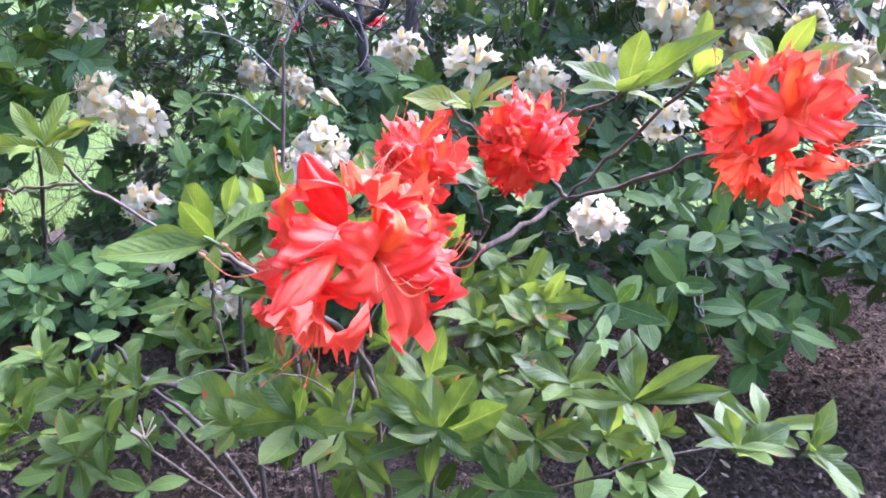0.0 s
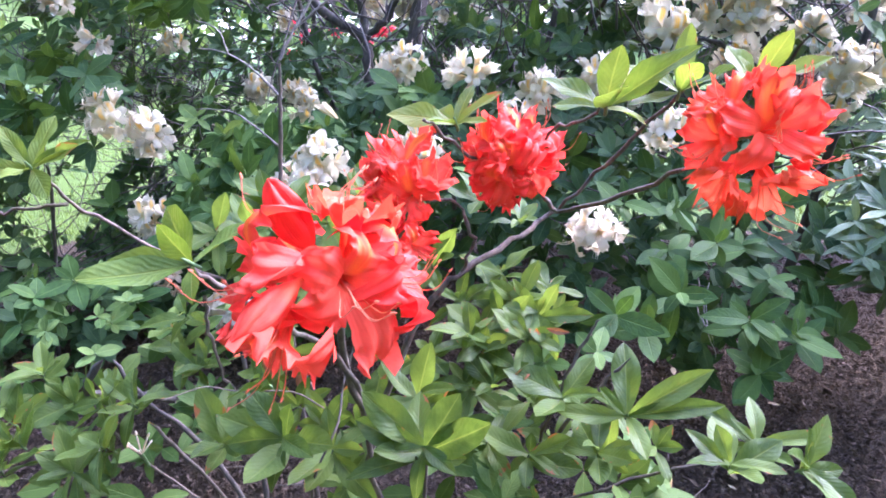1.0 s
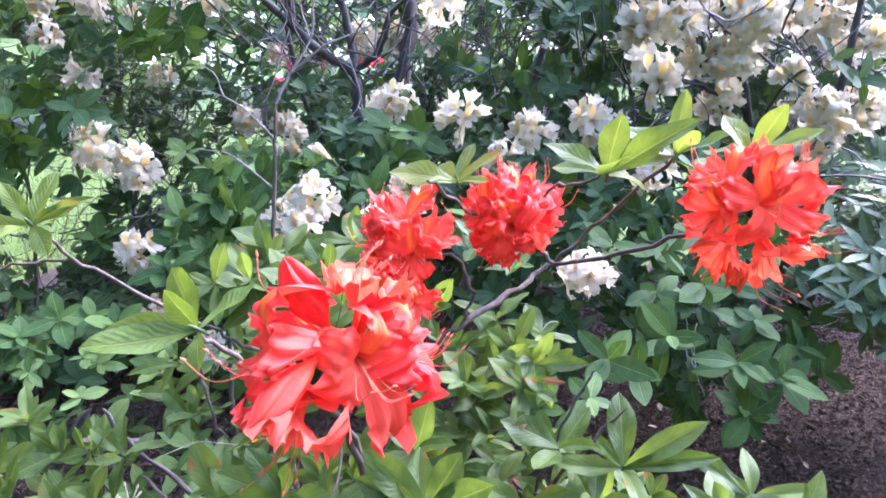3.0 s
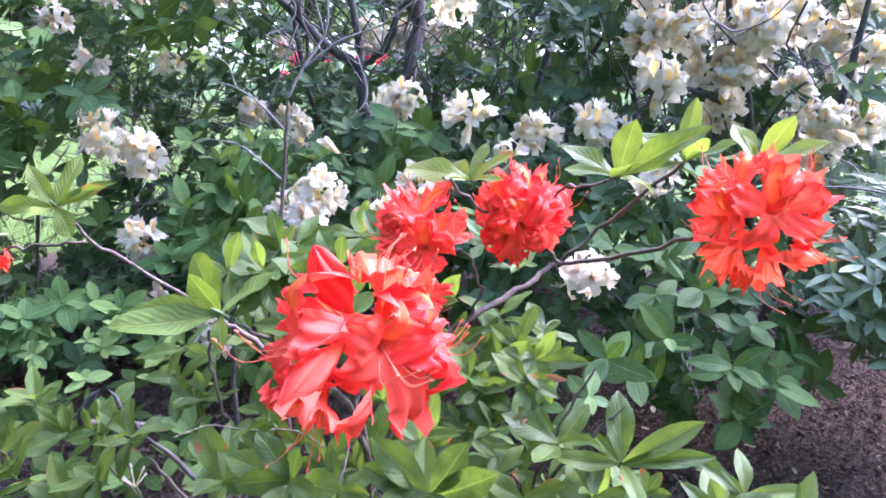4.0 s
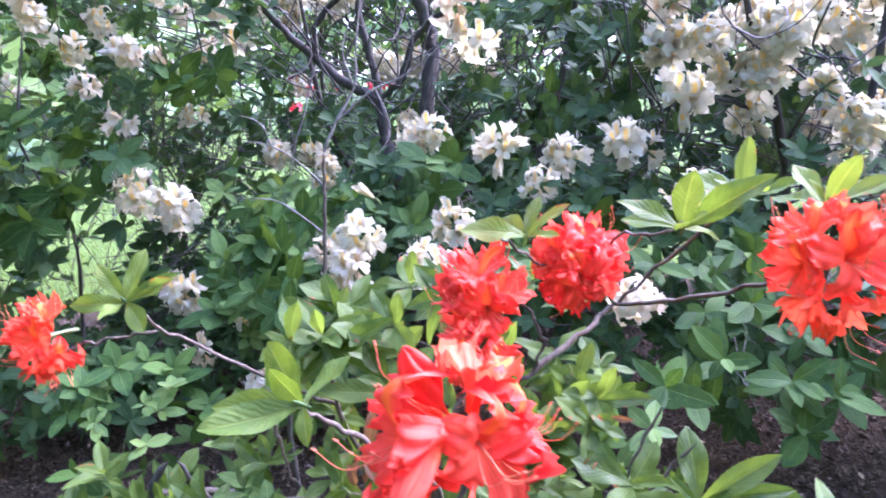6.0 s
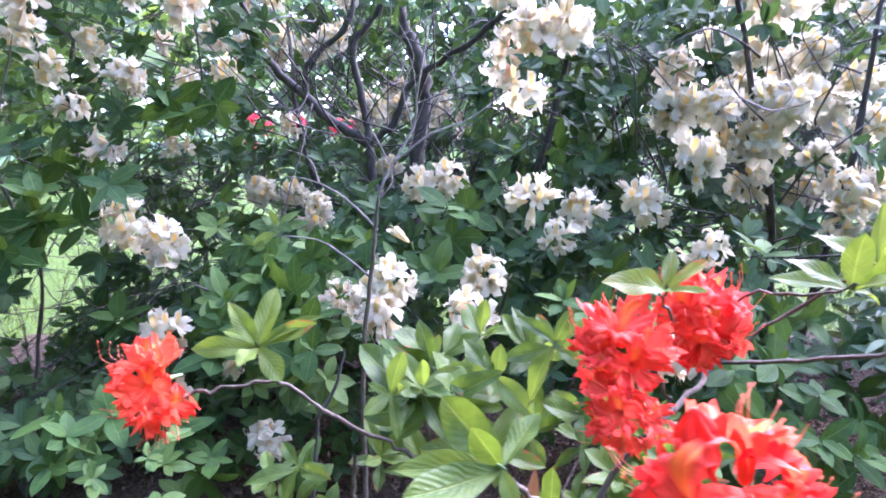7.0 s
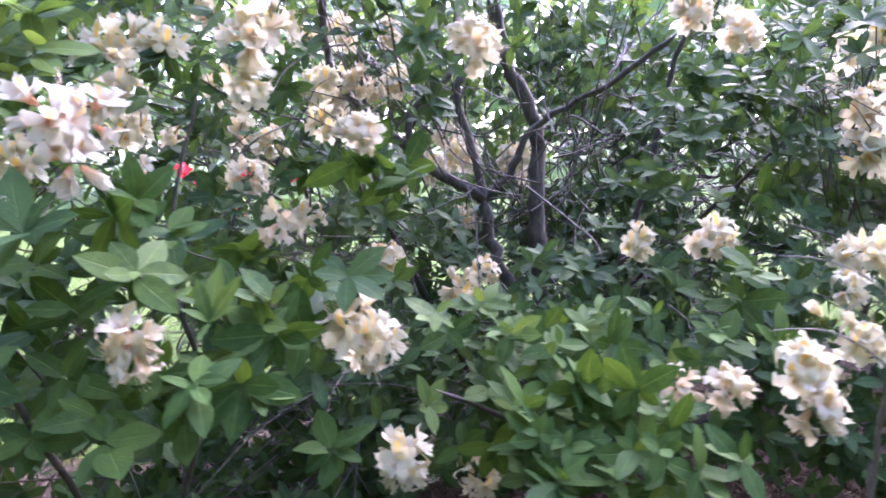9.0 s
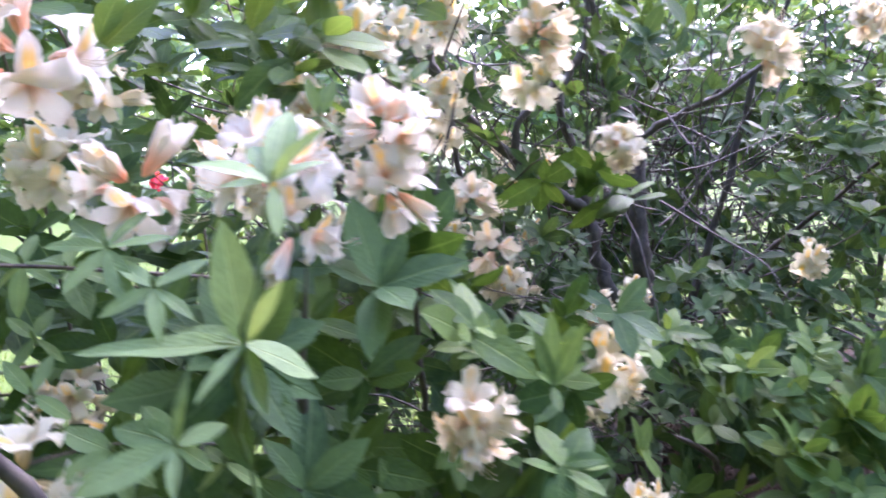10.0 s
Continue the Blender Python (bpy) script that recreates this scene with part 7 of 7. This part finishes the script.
pale_shrub = thing("rhododendron", (1.4, 2.1, GROUND), "grey-green rhododendron with narrow glossy drooping leaves", "shrub")
stem([(1.4, 2.1, 0.15), (1.38, 2.08, 0.5), (1.3, 2.05, 0.9), (1.35, 2.0, 1.3)], 0.016, 0.006, 71, pale_shrub)
stem([(1.4, 2.1, 0.17), (1.55, 2.1, 0.6), (1.65, 2.05, 1.2)], 0.014, 0.005, 72, pale_shrub)
foliage(pale_shrub, PALE, 65, M_FOLIAGE_PALE, (0.045, 0.085), (5, 9), 0.25, (0.0, -0.35, 0.95), droop=0.12, width=0.27)
twigs(white_azalea, (-0.6, 2.5, 0.8), MAIN, 66, 280, 0.0020, M_TRUNK)
twigs(right_azalea, (0.75, 2.15, 0.8), RIGHT, 67, 110, 0.002, M_TRUNK)
twigs(left_azalea, (-1.75, 1.85, 0.9), LEFT, 68, 60, 0.0015, M_BARK)
twigs(pale_shrub, (1.4, 2.1, 0.5), PALE, 69, 90, 0.002, M_TRUNK)


def twig_net(plant, roots, n, seed, reach, r, material, name="brushwood"):
    """Crooked twigs that branch off the stems and cross one another."""
    rng = np.random.default_rng(seed)
    out = []
    for k in range(n):
        a, b = roots[rng.integers(0, len(roots))]
        p = np.array(a) + (np.array(b) - np.array(a)) * rng.random() + rng.normal(0, 0.12, 3)
        way = rng.normal(0, 1, 3) + np.array([0, -0.1, 0.35])
        way /= np.linalg.norm(way)
        pts = [p]
        for j in range(rng.integers(3, 6)):
            way = way + rng.normal(0, 0.38, 3) + np.array([0, 0, 0.10])
            way /= np.linalg.norm(way)
            pts.append(pts[-1] + way * reach * rng.uniform(0.5, 1.2))
        rr = r * rng.uniform(0.6, 1.8)
        out.append(tube_arrays(pts, rr, rr * 0.35, 4, 3))
    ob = part(name, quads(name, *joined(out)), material, plant)
    return tagged(ob, kind="stuff")


twig_net(white_azalea, [((-0.55, 2.55, 0.9), (-0.6, 2.6, 2.1)), ((-0.70, 2.45, 1.2), (-1.15, 2.3, 1.8)), ((-0.7, 2.45, 1.2), (-0.2, 2.3, 1.65)), ((-0.85, 2.75, 0.7), (-1.1, 2.85, 1.8)), ((0, 2.7, 1.0), (0.3, 2.6, 2.0))], 105, 81, 0.15, 0.0026, M_TRUNK)
twig_net(white_azalea, [((-1.2, 2.2, 0.6), (-1.7, 2.4, 1.3)), ((-1.9, 2.3, 0.4), (-1.7, 2.5, 1.3)), ((-2.1, 1.9, 0.3), (-2.0, 2.1, 1.3))], 340, 82, 0.12, 0.0020, M_TRUNK)
twig_net(right_azalea, [((0.7, 2.1, 0.7), (0.5, 1.9, 1.4)), ((0.85, 2.1, 0.8), (0.95, 2.1, 1.8))], 90, 83, 0.10, 0.0026, M_TRUNK)
twig_net(red_azalea, [((-0.5, 0.8, 0.4), (0.2, 0.8, 0.6)), ((-0.25, 0.75, 0.5), (-0.1, 0.7, 0.8))], 18, 86, 0.06, 0.0011, M_BARK)
# shrubs further back on the far side of the bed
BACK = [((-2.6, 3.4, 1.75), (0.9, 0.4, 0.4), 90), ((-0.2, 3.7, 1.8), (1.2, 0.4, 0.7), 120), ((1.5, 3.2, 1.5), (0.9, 0.4, 0.7), 90), ((-1.4, 3.6, 1.9), (0.8, 0.4, 0.55), 120),
        ((0.5, 3.4, 0.8), (0.8, 0.4, 0.5), 120), ((-0.5, 3.5, 0.7), (1.0, 0.3, 0.55), 300), ((-2.3, 3.2, 2.25), (1.2, 0.4, 0.35), 200), ((-0.75, 3.35, 1.35), (0.55, 0.3, 0.6), 60), ((-0.2, 3.3, 1.3), (0.5, 0.3, 0.5), 70),
        ((-1.7, 3.3, 1.25), (1.0, 0.3, 0.4), 80), ((0.55, 3.25, 1.2), (0.7, 0.3, 0.5), 150), ((-0.6, 3.2, 0.85), (1.6, 0.3, 0.35), 260), ((1.2, 3.1, 0.8), (0.6, 0.3, 0.5), 120), ((0.5, 3.2, 1.75), (0.8, 0.3, 0.4), 160), ((1.3, 3.2, 1.75), (0.7, 0.3, 0.45), 130), ((-0.6, 3.3, 1.95), (0.9, 0.3, 0.3), 120), ((2.2, 3.6, 1.4), (0.9, 0.4, 0.8), 260), ((3.2, 4.0, 1.3), (0.8, 0.5, 0.9), 220)]
back_shrub = thing("shrub", (0.5, 3.5, GROUND), "leafy shrubs on the far side of the planting bed", "shrub")
foliage(back_shrub, BACK, 73, M_FOLIAGE, (0.07, 0.11))
twigs(back_shrub, (-0.3, 3.5, 0.9), BACK, 74, 240, 0.004, M_TRUNK)
for k, (x, y) in enumerate(((-2.5, 3.4), (-1.3, 3.6), (0.5, 3.5), (1.6, 3.2))):
    stem([(x, y, 0.13), (x + 0.1, y, 0.7), (x - 0.05, y + 0.05, 1.3), (x + 0.1, y, 1.9)], 0.02, 0.008, 75 + k, back_shrub)

twig_net(back_shrub, [((-2.2, 3.3, 0.8), (-0.8, 3.3, 1.6)), ((-0.8, 3.3, 0.6), (0.2, 3.2, 1.6)), ((0.2, 3.2, 0.6), (1.2, 3.1, 1.6)), ((1.0, 3.2, 0.6), (2.4, 3.5, 1.8))], 520, 84, 0.16, 0.0034, M_TRUNK)

# a pink azalea across the lawn
pink_azalea = thing("pink_azalea", (-1.6, 5.4, GROUND - 0.02), "pink-red flowering azalea across the lawn", "shrub")
FLOWERS_PINK += [me.copy() for me in FLOWERS_WHITE]
for me in FLOWERS_PINK:
    me.materials[0] = M_PINK
stem([(-1.6, 5.4, 0.12), (-1.62, 5.4, 0.6), (-1.7, 5.4, 1.0)], 0.02, 0.01, 91, pink_azalea)
stem([(-1.6, 5.4, 0.13), (-1.4, 5.45, 0.7), (-1.3, 5.45, 1.1)], 0.018, 0.008, 92, pink_azalea)
for k, (x, y, z) in enumerate(((-2.23, 5.42, 1.34), (-2.1, 5.4, 1.25), (-1.46, 5.5, 1.25), (-1.55, 5.5, 1.22), (-1.38, 5.5, 1.24), (-1.75, 5.2, 1.28), (-1.85, 5.2, 1.0), (-2.3, 5.5, 1.1))):
    truss(pink_azalea, (x, y, z), (0, -0.6, 0.6), 0.9, 8, 300 + k, "pink")
foliage(pink_azalea, [((-1.7, 5.5, 0.9), (0.8, 0.35, 0.45), 160)], 93, M_FOLIAGE_RED, (0.06, 0.09))

# ---------------------------------------------------------------- withered bits on the orange-red azalea
M_BROWN = leaf_material("withered_leaf", (0.16, 0.07, 0.035), (0.30, 0.15, 0.08), False, 0.7, 0.15)
WITHERED = quads("withered_leaf", *leaf_arrays(9, 3, 0.30, 0.35, 0.9, 0.25, 77))
WITHERED.materials.append(M_BROWN)
for k, (at, way, size) in enumerate((((-0.225, 0.555, 1.03), (-0.1, -0.2, -1.0), 0.045), ((-0.28, 0.60, 0.93), (0.2, -0.1, -1.0), 0.035), ((-0.27, 0.61, 0.93), (-0.4, -0.3, -0.8), 0.03),
                                     ((-0.26, 0.60, 0.93), (0.5, -0.4, -0.5), 0.028), ((-0.33, 0.78, 0.80), (0.1, -0.3, -1.0), 0.04), ((-0.35, 0.77, 0.80), (-0.3, -0.2, -0.9), 0.035),
                                     ((0.06, 0.80, 0.86), (-0.9, -0.2, 0.1), 0.03), ((-0.36, 0.74, 0.84), (0.4, -0.3, -0.7), 0.03))):
    part("withered_leaf", WITHERED, None, red_azalea, Matrix.Translation(at) @ frame_from(way, (0.3, -1, 0.2)).to_4x4() @ Matrix.Scale(size, 4), "shrivelled brown leaf")


def spent_head(at, seed):
    """A flower head gone over: bare cream pistils on a short stalk."""
    rng = random.Random(seed)
    at = Vector(at)
    head = part("spent_flower_head", TRUSS, None, red_azalea, Matrix.Translation(at) @ aim((0, -0.3, 0.9)))
    for k in range(6):
        a = k * 1.05 + rng.uniform(-0.3, 0.3)
        tip = Vector((math.cos(a) * 0.015, math.sin(a) * 0.015, rng.uniform(0.012, 0.030)))
        me = quads("pistil", *joined([tube_arrays([(0, 0, 0), tip * 0.55, tip], 0.0010, 0.0014, 6, 4), tube_arrays([tip, tip * 1.12, tip * 1.22], 0.0022, 0.0009, 6, 3)]))
        part("pistil", me, M_STAMEN_WHITE, head, Matrix.Translation(at))


spent_head((-0.800, 0.860, 0.545), 1)
spent_head((-0.560, 0.700, 0.690), 2)
branch(red_azalea, [(-0.42, 0.78, 0.45), (-0.52, 0.80, 0.62), (-0.60, 0.79, 0.72), (-0.64, 0.78, 0.80)], 0.0042, 0.003, M_TRUNK, seed=19)
branch(red_azalea, [(-0.52, 0.80, 0.62), (-0.44, 0.78, 0.70), (-0.36, 0.76, 0.76), (-0.30, 0.74, 0.84)], 0.003, 0.0016, M_BARK, seed=20)
branch(red_azalea, [(0.0, 0.80, 0.64), (0.04, 0.79, 0.75), (0.08, 0.80, 0.85), (0.10, 0.80, 0.88)], 0.003, 0.0016, M_BARK, seed=21)


# a few fallen leaves on the mulch
M_FALLEN = leaf_material("fallen_leaf", (0.26, 0.20, 0.10), (0.42, 0.34, 0.20), False, 0.7, 0.1)
FALLEN = quads("fallen_leaf", *leaf_arrays(8, 2, 0.42, -0.12, 0.35, 0.15, 88))
FALLEN.materials.append(M_FALLEN)
rng_fall = random.Random(12)
for k in range(14):
    x, y = rng_fall.uniform(0.35, 1.15), rng_fall.uniform(0.9, 1.9)
    ob = part("fallen_leaf", FALLEN, None, None, pose(x, y, GROUND + 0.052, rng_fall.uniform(-12, 12), rng_fall.uniform(-15, 15), rng_fall.uniform(0, 360)) @ Matrix.Scale(rng_fall.uniform(0.018, 0.04), 4))
    tagged(ob, "small dry tan leaf lying on the mulch", "leaf", "fallen leaves")
